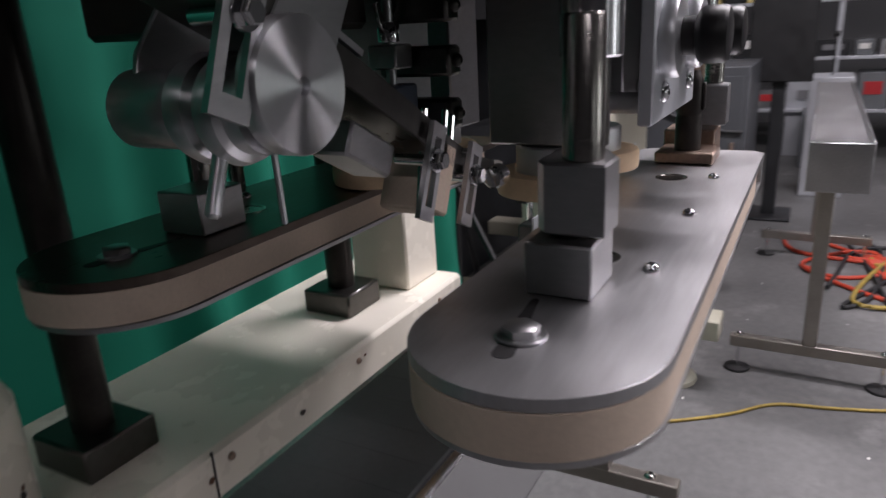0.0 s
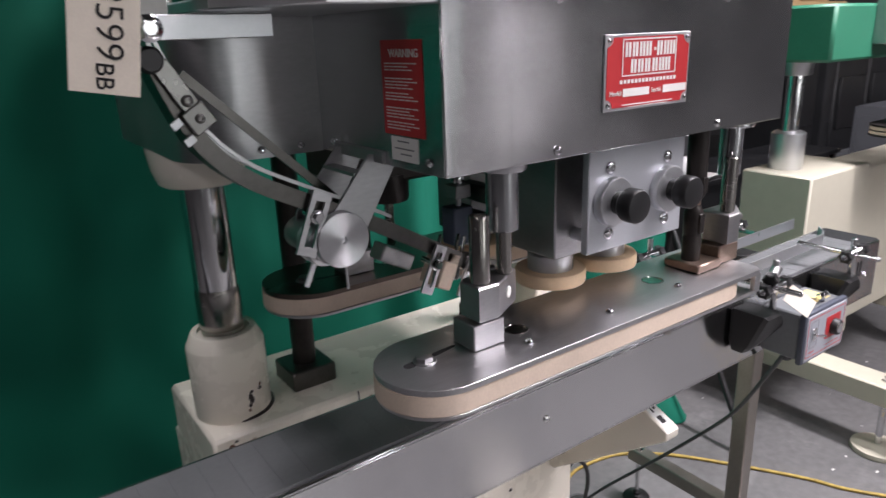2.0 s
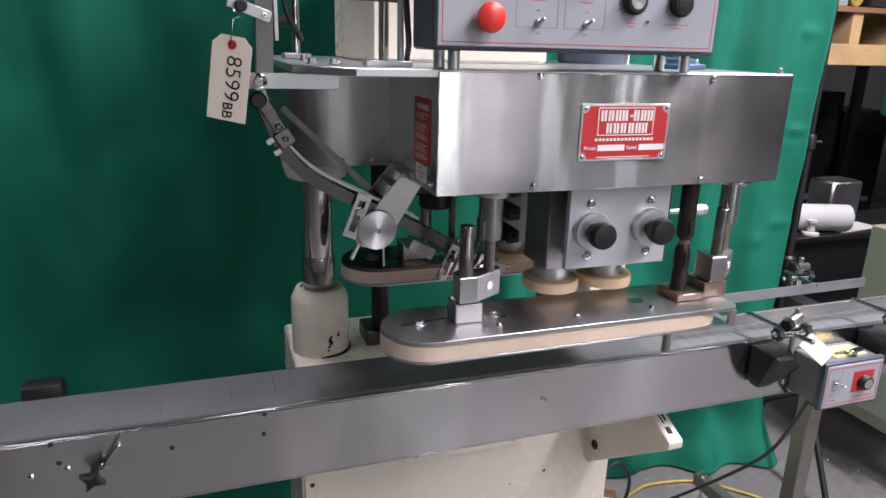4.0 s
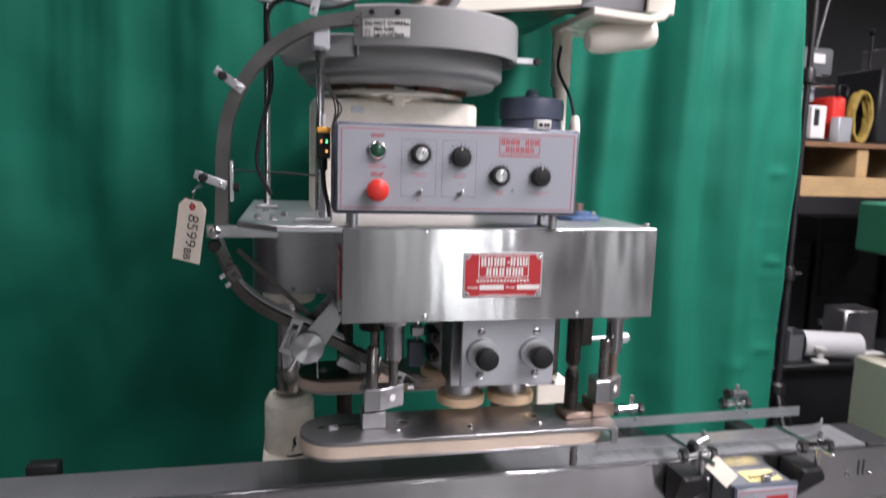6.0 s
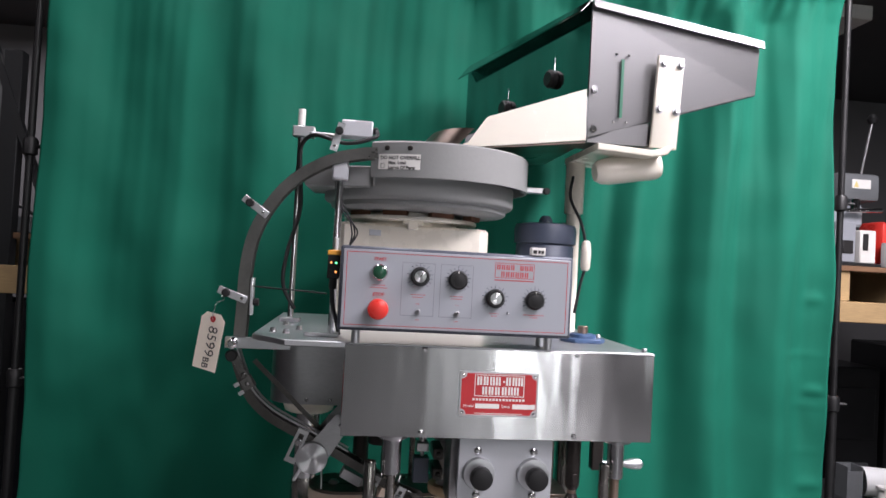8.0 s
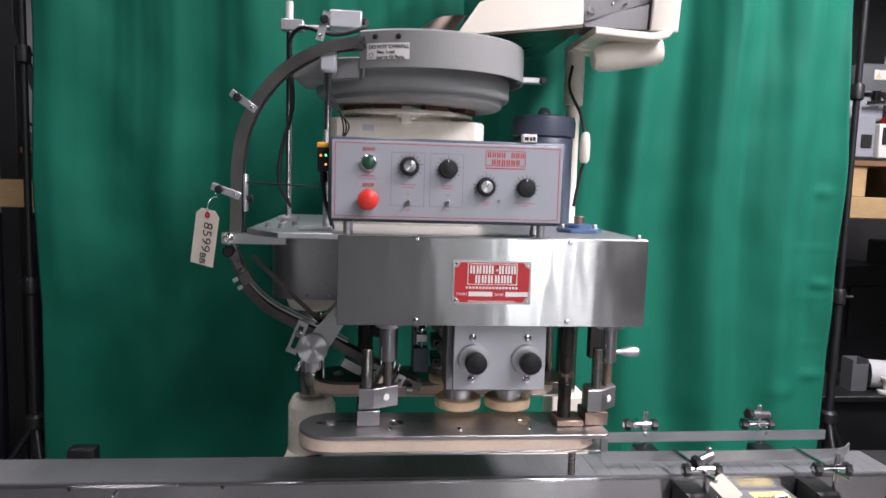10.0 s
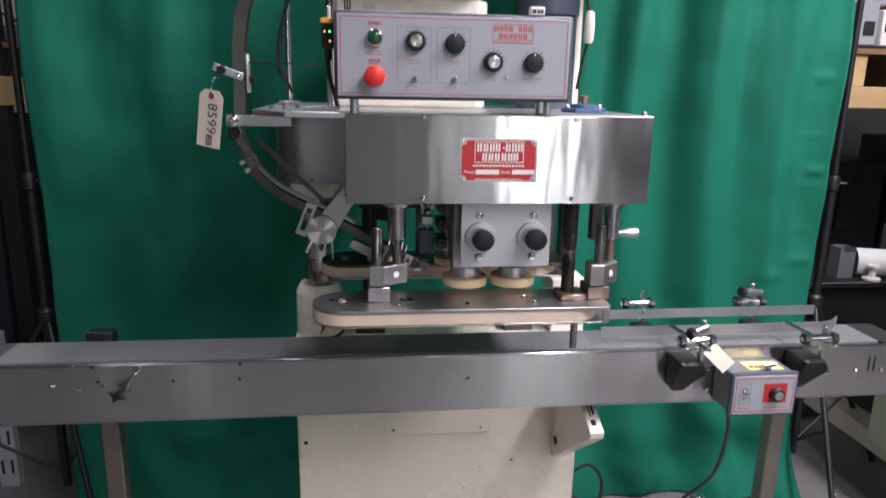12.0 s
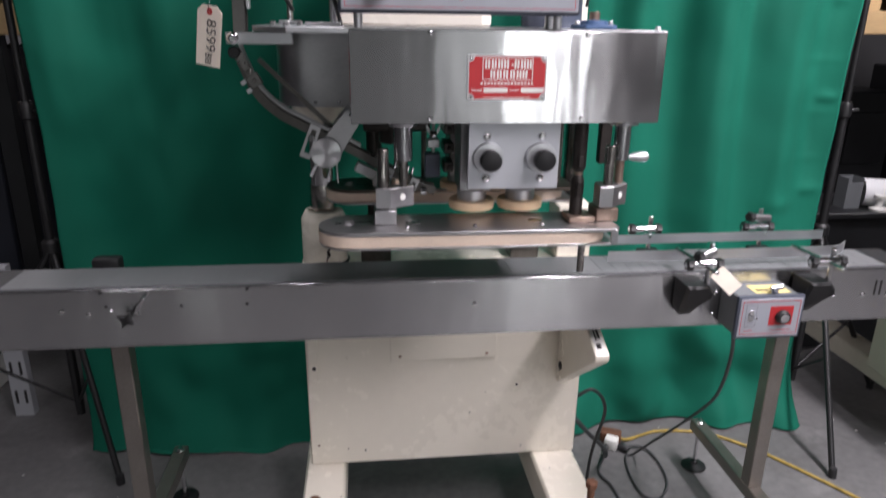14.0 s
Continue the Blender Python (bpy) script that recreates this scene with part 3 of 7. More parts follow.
def head():
    # top plate
    bm = bmnew()
    prism(bm, [(-0.43, 0.004), (0.325, 0.004), (0.325, 0.66), (-0.505, 0.66), (-0.505, 0.09)], "z", 1.556, 1.568, 0.0015)
    part("top_plate", bm, ALU, cap, "thick aluminium top plate of the head")
    # front cover with folded edges
    bm = bmnew()
    box(bm, (-0.313, 0.0, 1.385), (0.324, 0.003, 1.565), 0.001)
    cover = part("front_cover", bm, STEEL, cap, "brushed stainless front cover")
    for nm, lo, hi in (("cover_side", (-0.313, 0.0032, 1.385), (-0.310, 0.30, 1.556)), ("cover_side", (0.321, 0.0032, 1.385), (0.324, 0.62, 1.556)), ("cover_flange", (-0.3095, 0.0032, 1.385), (0.3205, 0.018, 1.3865))):
        bm = bmnew()
        box(bm, lo, hi, 0.0005)
        part(nm, bm, STEEL, cover)
    # rear left housing with a bowed corner
    bm = bmnew()
    path = [Vector((-0.313, 0.285, 1.47)), Vector((-0.36, 0.285, 1.47)), Vector((-0.42, 0.285, 1.47))]
    path += [Vector((-0.42 - 0.07 * math.sin(a), 0.355 - 0.07 * math.cos(a), 1.47)) for a in [i * math.pi / 16 for i in range(1, 9)]]
    path += [Vector((-0.49, 0.5, 1.47)), Vector((-0.49, 0.66, 1.47))]
    sweep(bm, path, strip(0.003, 0.172), (0, 0, 1))
    part("rear_guard", bm, STEEL_DULL, cap, "bowed stainless guard behind the front cover")
    bm = bmnew()
    box(bm, (-0.30, 0.10, 1.40), (0.31, 0.62, 1.555), 0.004)
    part("gear_housing", bm, DARK, cap)
    for x in (-0.155, 0.158):
        for z in (1.395, 1.56):
            bm = bmnew()
            screw_head(bm, (x, 0.0, z), (0, -1, 0), 0.0055)
            part("screw", bm, CHROME, cap)
    for p, d in (((-0.313, 0.03, 1.398), (-1, 0, 0)), ((-0.313, 0.25, 1.40), (-1, 0, 0)), ((-0.345, 0.2835, 1.395), (0, -1, 0)), ((-0.40, 0.2835, 1.395), (0, -1, 0))):
        bm = bmnew()
        screw_head(bm, p, d, 0.005)
        part("screw", bm, CHROME, cap)
    # name plate
    bm = bmnew()
    x0, x1, z0, z1, c = -0.082, 0.079, 1.431, 1.52, 0.008
    pts = [(x0, z0), (x1, z0), (x1, z1), (x0, z1)]
    prism(bm, pts, "y", -0.0022, -0.0002, 0.0006)
    plate = part("name_plate", bm, ALU, cap, "red and silver name plate riveted to the cover")
    bm = bmnew()
    a, b, d, e, k = x0 + 0.0035, x1 - 0.0035, z0 + 0.0035, z1 - 0.0035, 0.011
    ring = []
    for cx, cz, a0 in ((a, d, 90), (b, d, 180), (b, e, 270), (a, e, 0)):
        ring += [(cx + k * math.cos(radians(a0 - 15 * i)), cz + k * math.sin(radians(a0 - 15 * i))) for i in range(7)]
    prism(bm, ring, "y", -0.0028, -0.0021)
    part("red_field", bm, RED, plate, "red printed field")
    for x in (x0 + 0.007, x1 - 0.007):
        for z in (z0 + 0.007, z1 - 0.007):
            bm = bmnew()
            screw_head(bm, (x, -0.0022, z), (0, -1, 0), 0.0035, 0.0025)
            part("rivet", bm, CHROME, plate)
    # the maker's mark as plain shapes
    y = -0.0034
    bm = bmnew()
    for lo, hi in (((-0.052, 1.513), (0.05, 1.5145)), ((-0.052, 1.471), (0.05, 1.4725)), ((-0.052, 1.471), (-0.0505, 1.5145)), ((0.0485, 1.471), (0.05, 1.5145))):
        box(bm, (lo[0], y, lo[1]), (hi[0], y + 0.0008, hi[1]))
    for row, (za, zb, xs) in enumerate(((1.4935, 1.5105, (-0.047, -0.034, -0.021, -0.009, 0.006, 0.012, 0.025, 0.037)), (1.4745, 1.4905, (-0.036, -0.023, -0.010, 0.004, 0.017, 0.029)))):
        for i, x in enumerate(xs):
            if row == 0 and i == 4:
                box(bm, (x, y, za + 0.006), (x + 0.004, y + 0.0008, za + 0.0095))
                continue
            box(bm, (x, y, za), (x + 0.0040, y + 0.0008, zb))
            box(bm, (x + 0.0058, y, za), (x + 0.0098, y + 0.0008, zb))
    part("mark", bm, WHITE, plate, "silver mark drawn as plain shapes")
    bm = bmnew()
    for i in range(16):
        box(bm, (-0.055 + 0.0068 * i, y, 1.4625), (-0.0505 + 0.0068 * i, y + 0.0008, 1.467))
    box(bm, (-0.050, y, 1.4365), (0.048, y + 0.0008, 1.4378))
    box(bm, (-0.038, y, 1.4338), (0.036, y + 0.0008, 1.4348))
    part("address_bar", bm, WHITE, plate, "silver bars of small print")
    lettering("writing", "Model", 0.0085, on_front(-0.0735, y, 1.4515), WHITE, plate)
    lettering("writing", "Serial", 0.0085, on_front(0.004, y, 1.4515), WHITE, plate)
    bm = bmnew()
    box(bm, (-0.049, y, 1.447), (0.0, y + 0.0008, 1.4565))
    part("number_field", bm, WHITE, plate)
    bm = bmnew()
    box(bm, (0.027, y, 1.447), (0.074, y + 0.0008, 1.4565))
    part("number_field", bm, WHITE, plate)
    # warning label on the left side
    bm = bmnew()
    box(bm, (-0.3142, 0.035, 1.4225), (-0.3132, 0.115, 1.5235))
    warn = part("warning_label", bm, RED, cap, "red warning label with white small print")
    side = Matrix.Translation((-0.3147, 0.069, 1.5095)) @ Matrix.Rotation(radians(-90), 4, "Z") @ FRONT
    lettering("writing", "WARNING", 0.0118, side, WHITE, warn, align="CENTER", bold=0.0002)
    bm = bmnew()
    for g in range(5):
        z = 1.5 - g * 0.0157
        for r in range(4 if g in (1, 3) else 3):
            w = 0.066 - 0.009 * ((g + r * 2) % 3)
            for q in range(5):
                box(bm, (-0.3145, 0.109 - w * (q + 0.86) / 5, z - r * 0.0034 - 0.0013), (-0.314, 0.109 - w * q / 5, z - r * 0.0034))
    part("small_print", bm, WHITE, warn)
    bm = bmnew()
    box(bm, (-0.3142, 0.05, 1.394), (-0.3132, 0.103, 1.4205))
    lab = part("white_label", bm, WHITE, cap, "small white label with printed lines")
    bm = bmnew()
    for z, y0, y1 in ((1.415, 0.066, 0.09), (1.407, 0.057, 0.096), (1.401, 0.062, 0.084)):
        box(bm, (-0.3145, y0, z), (-0.3141, y1, z + 0.0016))
    part("small_print", bm, GREY_PRINT, lab)


head()


def spindle_unit():
    bm = bmnew()
    box(bm, (-0.072, 0.026, 1.242), (0.124, 0.038, 1.386), 0.0015)
    plate = part("spindle_plate", bm, ALU_PLATE, cap, "light grey adjusting plate with two knobs")
    for x in (-0.033, 0.084):
        for z in (1.355, 1.266):
            bm = bmnew()
            screw_head(bm, (x, 0.026, z), (0, -1, 0), 0.0088, 0.005)
            part("socket_screw", bm, CHROME, plate)
    for x in (-0.030, 0.083):
        bm = bmnew()
        lathe(bm, [(0.0325, 0), (0.033, 0.002), (0.033, 0.010), (0.0315, 0.0125), (0.020, 0.014)], along((x, 0.026, 1.31), (x, -1, 1.31)), 32)
        part("knob_collar", bm, ALU, plate)
        bm = bmnew()
        lathe(bm, [(0.0155, 0.0), (0.0155, 0.010), (0.0205, 0.0125), (0.0225, 0.016), (0.0225, 0.031), (0.0205, 0.0345), (0.015, 0.036), (0, 0.0365)], along((x, 0.012, 1.31), (x, -1, 1.31)), 28)
        part("adjusting_knob", bm, BLACK, plate, "round black adjusting knob")
    bm = bmnew()
    box(bm, (-0.082, 0.075, 1.226), (-0.012, 0.165, 1.386), 0.002)
    part("spindle_block", bm, STEEL_DULL, cap)
    bm = bmnew()
    box(bm, (0.03, 0.075, 1.24), (0.10, 0.165, 1.386), 0.002)
    part("spindle_block", bm, STEEL_DULL, cap)
    for y in (0.26,):
        for x in (-0.082, 0.03):
            bm = bmnew()
            box(bm, (x, y, 1.22), (x + 0.07, y + 0.09, 1.386), 0.002)
            part("spindle_block", bm, STEEL_DULL, cap)
    bm = bmnew()
    rod(bm, (-0.045, 0.038, 1.258), (-0.045, 0.076, 1.258), 0.009)
    part("spacer", bm, STEEL_DULL, cap)
    bm = bmnew()
    rod(bm, (0.09, 0.038, 1.258), (0.09, 0.076, 1.258), 0.009)
    part("spacer", bm, STEEL_DULL, cap)
    for x, y in ((-0.048, 0.118), (0.064, 0.118), (-0.048, 0.305), (0.064, 0.305)):
        m = Matrix.Translation((x, y, 0))
        bm = bmnew()
        lathe(bm, [(0.030, 1.178), (0.0505, 1.180), (0.0515, 1.184), (0.0515, 1.196), (0.050, 1.199), (0.03, 1.199)], m, 40)
        w = part("gripping_wheel", bm, PAD, cap, "tan urethane gripping wheel")
        bm = bmnew()
        lathe(bm, [(0.0, 1.179), (0.033, 1.199), (0.033, 1.2215), (0.031, 1.2235), (0.014, 1.2245), (0.014, 1.24)], m, 32)
        part("wheel_hub", bm, ALU, w)
    # cap stop with its wing nut behind the left block
    x, y = -0.125, 0.235
    bm = bmnew()
    rod(bm, (x, y, 1.225), (x, y, 1.386), 0.0045, 12)
    part("stop_rod", bm, STEEL_DULL, cap)
    bm = bmnew()
    lathe(bm, [(0.009, 1.318), (0.0095, 1.320), (0.0095, 1.331), (0.007, 1.334)], Matrix.Translation((x, y, 0)), 18)
    for d in (-1, 1):
        prism(bm, [(x + d * 0.007, 1.323), (x + d * 0.015, 1.334), (x + d * 0.019, 1.349), (x + d * 0.0145, 1.350), (x + d * 0.006, 1.334)], "y", y - 0.002, y + 0.002, 0.0006)
    part("wing_nut", bm, CHROME, cap)
    bm = bmnew()
    box(bm, (x - 0.014, y - 0.014, 1.296), (x + 0.014, y + 0.014, 1.316), 0.0015)
    part("stop_collar", bm, STEEL_DULL, cap)
    bm = bmnew()
    box(bm, (x - 0.02, y - 0.016, 1.225), (x + 0.016, y + 0.016, 1.283), 0.002)
    part("stop_block", bm, MOTOR, cap)
    for z in (1.255, 1.30, 1.345):
        bm = bmnew()
        box(bm, (-0.104, 0.19, z - 0.013), (-0.080, 0.262, z + 0.013), 0.003)
        screw_head(bm, (-0.092, 0.19, z), (0, -1, 0), 0.006, 0.006)
        part("tension_nut", bm, CHUTE, cap)
    bm = bmnew()
    box(bm, (0.129, 0.085, 1.275), (0.14, 0.11, 1.325), 0.002)
    box(bm, (0.117, 0.05, 1.255), (0.127, 0.12, 1.386), 0.001)
    part("stop_bracket", bm, STEEL_DULL, cap)


spindle_unit()


def stadium(x0, x1, y, r, both=False, n=20):
    pts = [(x0 + r + r * math.cos(math.pi / 2 + math.pi * i / n), y + r * math.sin(math.pi / 2 + math.pi * i / n)) for i in range(n + 1)]
    if both:
        pts += [(x1 - r + r * math.cos(-math.pi / 2 + math.pi * i / n), y + r * math.sin(-math.pi / 2 + math.pi * i / n)) for i in range(n + 1)]
    else:
        pts += [(x1 - 0.012, y - r), (x1, y - r + 0.012), (x1, y + r - 0.012), (x1 - 0.012, y + r)]
    return pts


def gripper_belt(y, sign, nice, r, h):
    """One of the two side gripping belts between its guide plates."""
    bm = bmnew()
    prism(bm, stadium(-0.388, 0.252, y, r), "z", h - 0.0075, h, 0.0004)
    top = part("guide_plate", bm, GUIDE if nice else GUIDE_DARK, cap, "steel top plate of the gripping belt, brown-stained, darker at the rear")
    bm = bmnew()
    path = [Vector((px, py, h - 0.0200)) for px, py in stadium(-0.386, 0.232, y, r - 0.0045, True)]
    ring = []
    for i, p in enumerate(path):
        d = (path[(i + 1) % len(path)] - path[i - 1]).normalized()
        nrm = Vector((d.y, -d.x, 0))
        ring.append([bm.verts.new(p + nrm * a + Vector((0, 0, b))) for a, b in strip(0.006, 0.0245)])
    k = len(ring)
    for i in range(k):
        a, b = ring[i], ring[(i + 1) % k]
        for j in range(4):
            bm.faces.new((a[j], a[(j + 1) % 4], b[(j + 1) % 4], b[j]))
    bmesh.ops.recalc_face_normals(bm, faces=bm.faces[:])
    part("gripping_belt", bm, RUBBER, cap, "tan flat gripping belt round its pulleys")
    bm = bmnew()
    lathe(bm, [(r - 0.012, h - 0.0330), (r - 0.012, h - 0.0080)], Matrix.Translation((-0.386 + r, y, 0)), 32)
    lathe(bm, [(r - 0.012, h - 0.0330), (r - 0.012, h - 0.0080)], Matrix.Translation((0.235 - r, y, 0)), 32)
    box(bm, (-0.30, y - r + 0.012, h - 0.0330), (0.14, y + r - 0.012, h - 0.0080))
    part("pulley", bm, BLACK_STEEL, cap)
    bm = bmnew()
    prism(bm, stadium(-0.387, 0.25, y, r - 0.001), "z", h - 0.0375, h - 0.0335, 0.0003)
    part("lower_plate", bm, GUIDE, cap)
    for x in ((-0.202, -0.058, 0.088) if nice else (-0.15, 0.05)):
        bm = bmnew()
        screw_head(bm, (x, y - sign * 0.035, h), (0, 0, 1), 0.0055, 0.005)
        part("screw", bm, CHROME, top)
    for x in (-0.188, 0.082):
        bm = bmnew()
        lathe(bm, [(0.016, h - 0.0002), (0.016, h + 0.0006), (0.0135, h + 0.0008), (0.013, h + 0.0002), (0, h + 0.0002)], Matrix.Translation((x, y + sign * 0.005, 0)), 28)
        part("bore", bm, ROD, top, "turned bore in the plate")
    # slot with its bolt
    bm = bmnew()
    m = Matrix.Translation((-0.313, y + sign * 0.012, 0)) @ Matrix.Rotation(radians(8 * sign), 4, "Z")
    prism(bm, [(-0.036 + 0.006 * math.cos(a), 0.006 * math.sin(a)) for a in [math.pi / 2 + i * math.pi / 8 for i in range(9)]]
          + [(0.036, -0.0025), (0.039, 0.0), (0.036, 0.0025)], "z", h + 0.0001, h + 0.0004, 0, m)
    part("slot", bm, INK, top, "dark adjusting slot")
    bm = bmnew()
    hex_bolt(bm, (-0.327, y + sign * 0.006, h), (0, 0, 1), 0.0105, 0.0065)
    part("slot_bolt", bm, STEEL_DULL, top)
    bm = bmnew()
    box(bm, (0.232, y - sign * 0.066 - 0.004, h - 0.0370), (0.247, y - sign * 0.066 + 0.004, h - 0.0060), 0.001)
    part("end_bracket", bm, STEEL_DULL, top)


gripper_belt(0.031, 1, True, 0.071, 1.168)
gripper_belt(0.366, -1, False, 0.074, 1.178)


def front_hangers():
    # left hanger
    bm = bmnew()
    box(bm, (-0.270, 0.016, 1.1685), (-0.223, 0.058, 1.2015), 0.0015)
    part("hanger_block", bm, STEEL_DULL, cap)
    bm = bmnew()
    rod(bm, (-0.245, 0.038, 1.2), (-0.245, 0.038, 1.21), 0.012)
    part("hanger_washer", bm, BLACK_STEEL, cap)
    bm = bmnew()
    prism(bm, [(-0.266, 0.010), (-0.236, 0.010), (-0.186, 0.038), (-0.186, 0.054), (-0.255, 0.054), (-0.266, 0.046)], "z", 1.206, 1.249, 0.0015)
    c = part("clamp_block", bm, STEEL_DULL, cap, angle=15)
    for z in (1.216, 1.238):
        bm = bmnew()
        lathe(bm, [(0.006, 0), (0.006, 0.001), (0, 0.001)], along((-0.1858, 0.047, z), (1, 0.047, z)), 14)
        part("clamp_screw", bm, INK, c)
    bm = bmnew()
    lathe(bm, [(0.007, 0), (0.007, 0.0012), (0, 0.0012)], along((-0.210, 0.0241, 1.228), (0.28, -0.85, 1.228)), 16)
    part("bright_plug", bm, WHITE, c)
    bm = bmnew()
    lathe(bm, [(0.0113, 1.249), (0.0122, 1.250), (0.0122, 1.328), (0.0112, 1.330), (0.006, 1.330), (0.005, 1.322), (0, 1.322)], Matrix.Translation((-0.2505, 0.0275, 0)), 28)
    part("hanger_post", bm, ROD, cap)
    bm = bmnew()
    rod(bm, (-0.208, 0.034, 1.249), (-0.208, 0.034, 1.31), 0.0095)
    part("hanger_rod", bm, ROD, cap)
    bm = bmnew()
    rod(bm, (-0.208, 0.036, 1.304), (-0.208, 0.036, 1.384), 0.0195, 32)
    lathe(bm, [(0.029, 1.376), (0.030, 1.378), (0.030, 1.386)], Matrix.Translation((-0.208, 0.036, 0)), 28)
    part("hanger_sleeve", bm, SLEEVE, cap)
    # right hanger
    bm = bmnew()
    box(bm, (0.212, 0.012, 1.1685), (0.262, 0.07, 1.198), 0.002)
    part("hanger_block", bm, RUSTY, cap)
    bm = bmnew()
    prism(bm, [(0.213, 0.002), (0.243, 0.002), (0.284, 0.034), (0.284, 0.054), (0.219, 0.054), (0.213, 0.044)], "z", 1.203, 1.249, 0.0015)
    c = part("clamp_block", bm, STEEL_DULL, cap, angle=15)
    for z in (1.215, 1.237):
        bm = bmnew()
        lathe(bm, [(0.006, 0), (0.006, 0.001), (0, 0.001)], along((0.2842, 0.044, z), (1, 0.044, z)), 14)
        part("clamp_screw", bm, INK, c)
    bm = bmnew()
    lathe(bm, [(0.007, 0), (0.007, 0.0012), (0, 0.0012)], along((0.2636, 0.0178, 1.226), (0.88, -0.77, 1.226)), 16)
    part("bright_plug", bm, WHITE, c)
    bm = bmnew()
    rod(bm, (0.236, 0.045, 1.197), (0.236, 0.045, 1.206), 0.012)
    part("hanger_washer", bm, RUSTY, cap)
    bm = bmnew()
    rod(bm, (0.235, 0.020, 1.249), (0.235, 0.020, 1.335), 0.0108, 24)
    part("hanger_rod", bm, ROD, cap)
    bm = bmnew()
    rod(bm, (0.266, 0.042, 1.249), (0.266, 0.042, 1.31), 0.0095)
    part("hanger_rod", bm, RUSTY, cap)
    bm = bmnew()
    rod(bm, (0.266, 0.042, 1.30), (0.266, 0.042, 1.384), 0.0172, 28)
    lathe(bm, [(0.03, 1.376), (0.032, 1.378), (0.032, 1.386)], Matrix.Translation((0.266, 0.042, 0)), 28)
    part("hanger_sleeve", bm, SLEEVE, cap)
    # drive shaft with universal joints
    bm = bmnew()
    box(bm, (0.15, 0.005, 1.1685), (0.208, 0.068, 1.182), 0.002)
    part("bearing_block", bm, RUSTY, cap)
    m = Matrix.Translation((0.172, 0.036, 0))
    bm = bmnew()
    lathe(bm, [(0.0138, 1.18), (0.0142, 1.182), (0.0142, 1.218), (0.0132, 1.220), (0.0132, 1.223), (0.0142, 1.225), (0.0142, 1.258), (0.011, 1.264), (0.009, 1.27)], m, 24)
    lathe(bm, [(0.009, 1.276), (0.0125, 1.280), (0.0152, 1.286), (0.0152, 1.386)], m, 24)
    box(bm, (0.1665, 0.0195, 1.226), (0.1775, 0.0235, 1.256), 0.001)
    box(bm, (0.1665, 0.0185, 1.288), (0.1775, 0.0225, 1.312), 0.001)
    part("drive_shaft", bm, BLACK_STEEL, cap, "black jointed drive shaft")
    bm = bmnew()
    lathe(bm, [(0.0085, 1.266), (0.0095, 1.27), (0.0095, 1.278), (0.0085, 1.284)], m, 20)
    part("shaft_joint", bm, RUSTY, cap)
    bm = bmnew()
    rod(bm, (0.215, 0.10, 1.02), (0.215, 0.10, 1.127), 0.0085)
    part("lower_pin", bm, ROD, cap)
    # height lever
    bm = bmnew()
    rod(bm, (0.33, 0.30, 1.255), (0.395, 0.30, 1.255), 0.006)
    lathe(bm, [(0.007, 0), (0.011, 0.012), (0.014, 0.03), (0.013, 0.045), (0.006, 0.052), (0, 0.053)], along((0.39, 0.30, 1.255), (1, 0.30, 1.258)), 20)
    part("lever_handle", bm, ALU, cap)
    bm = bmnew()
    box(bm, (0.305, 0.288, 1.24), (0.335, 0.312, 1.386), 0.003)
    part("lever_bracket", bm, BLACK_STEEL, cap)
    # rear posts on the base
    for x in (-0.262, 0.18):
        bm = bmnew()
        rod(bm, (x, 0.556, 0.94), (x, 0.556, 1.40), 0.0215)
        part("support_post", bm, BLACK_STEEL, cap)
        bm = bmnew()
        box(bm, (x - 0.043, 0.512, 0.909), (x + 0.043, 0.60, 0.947), 0.003)
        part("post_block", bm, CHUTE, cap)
    bm = bmnew()
    box(bm, (-0.27, 0.33, 1.1785), (-0.222, 0.378, 1.213), 0.0015)
    part("hanger_block", bm, STEEL_DULL, cap)
    for x, y, r in ((-0.20, 0.40, 0.012), (-0.13, 0.43, 0.008), (0.23, 0.40, 0.012)):
        bm = bmnew()
        rod(bm, (x, y, 1.178), (x, y, 1.386), r)
        part("rear_hanger_rod", bm, ROD, cap)


front_hangers()


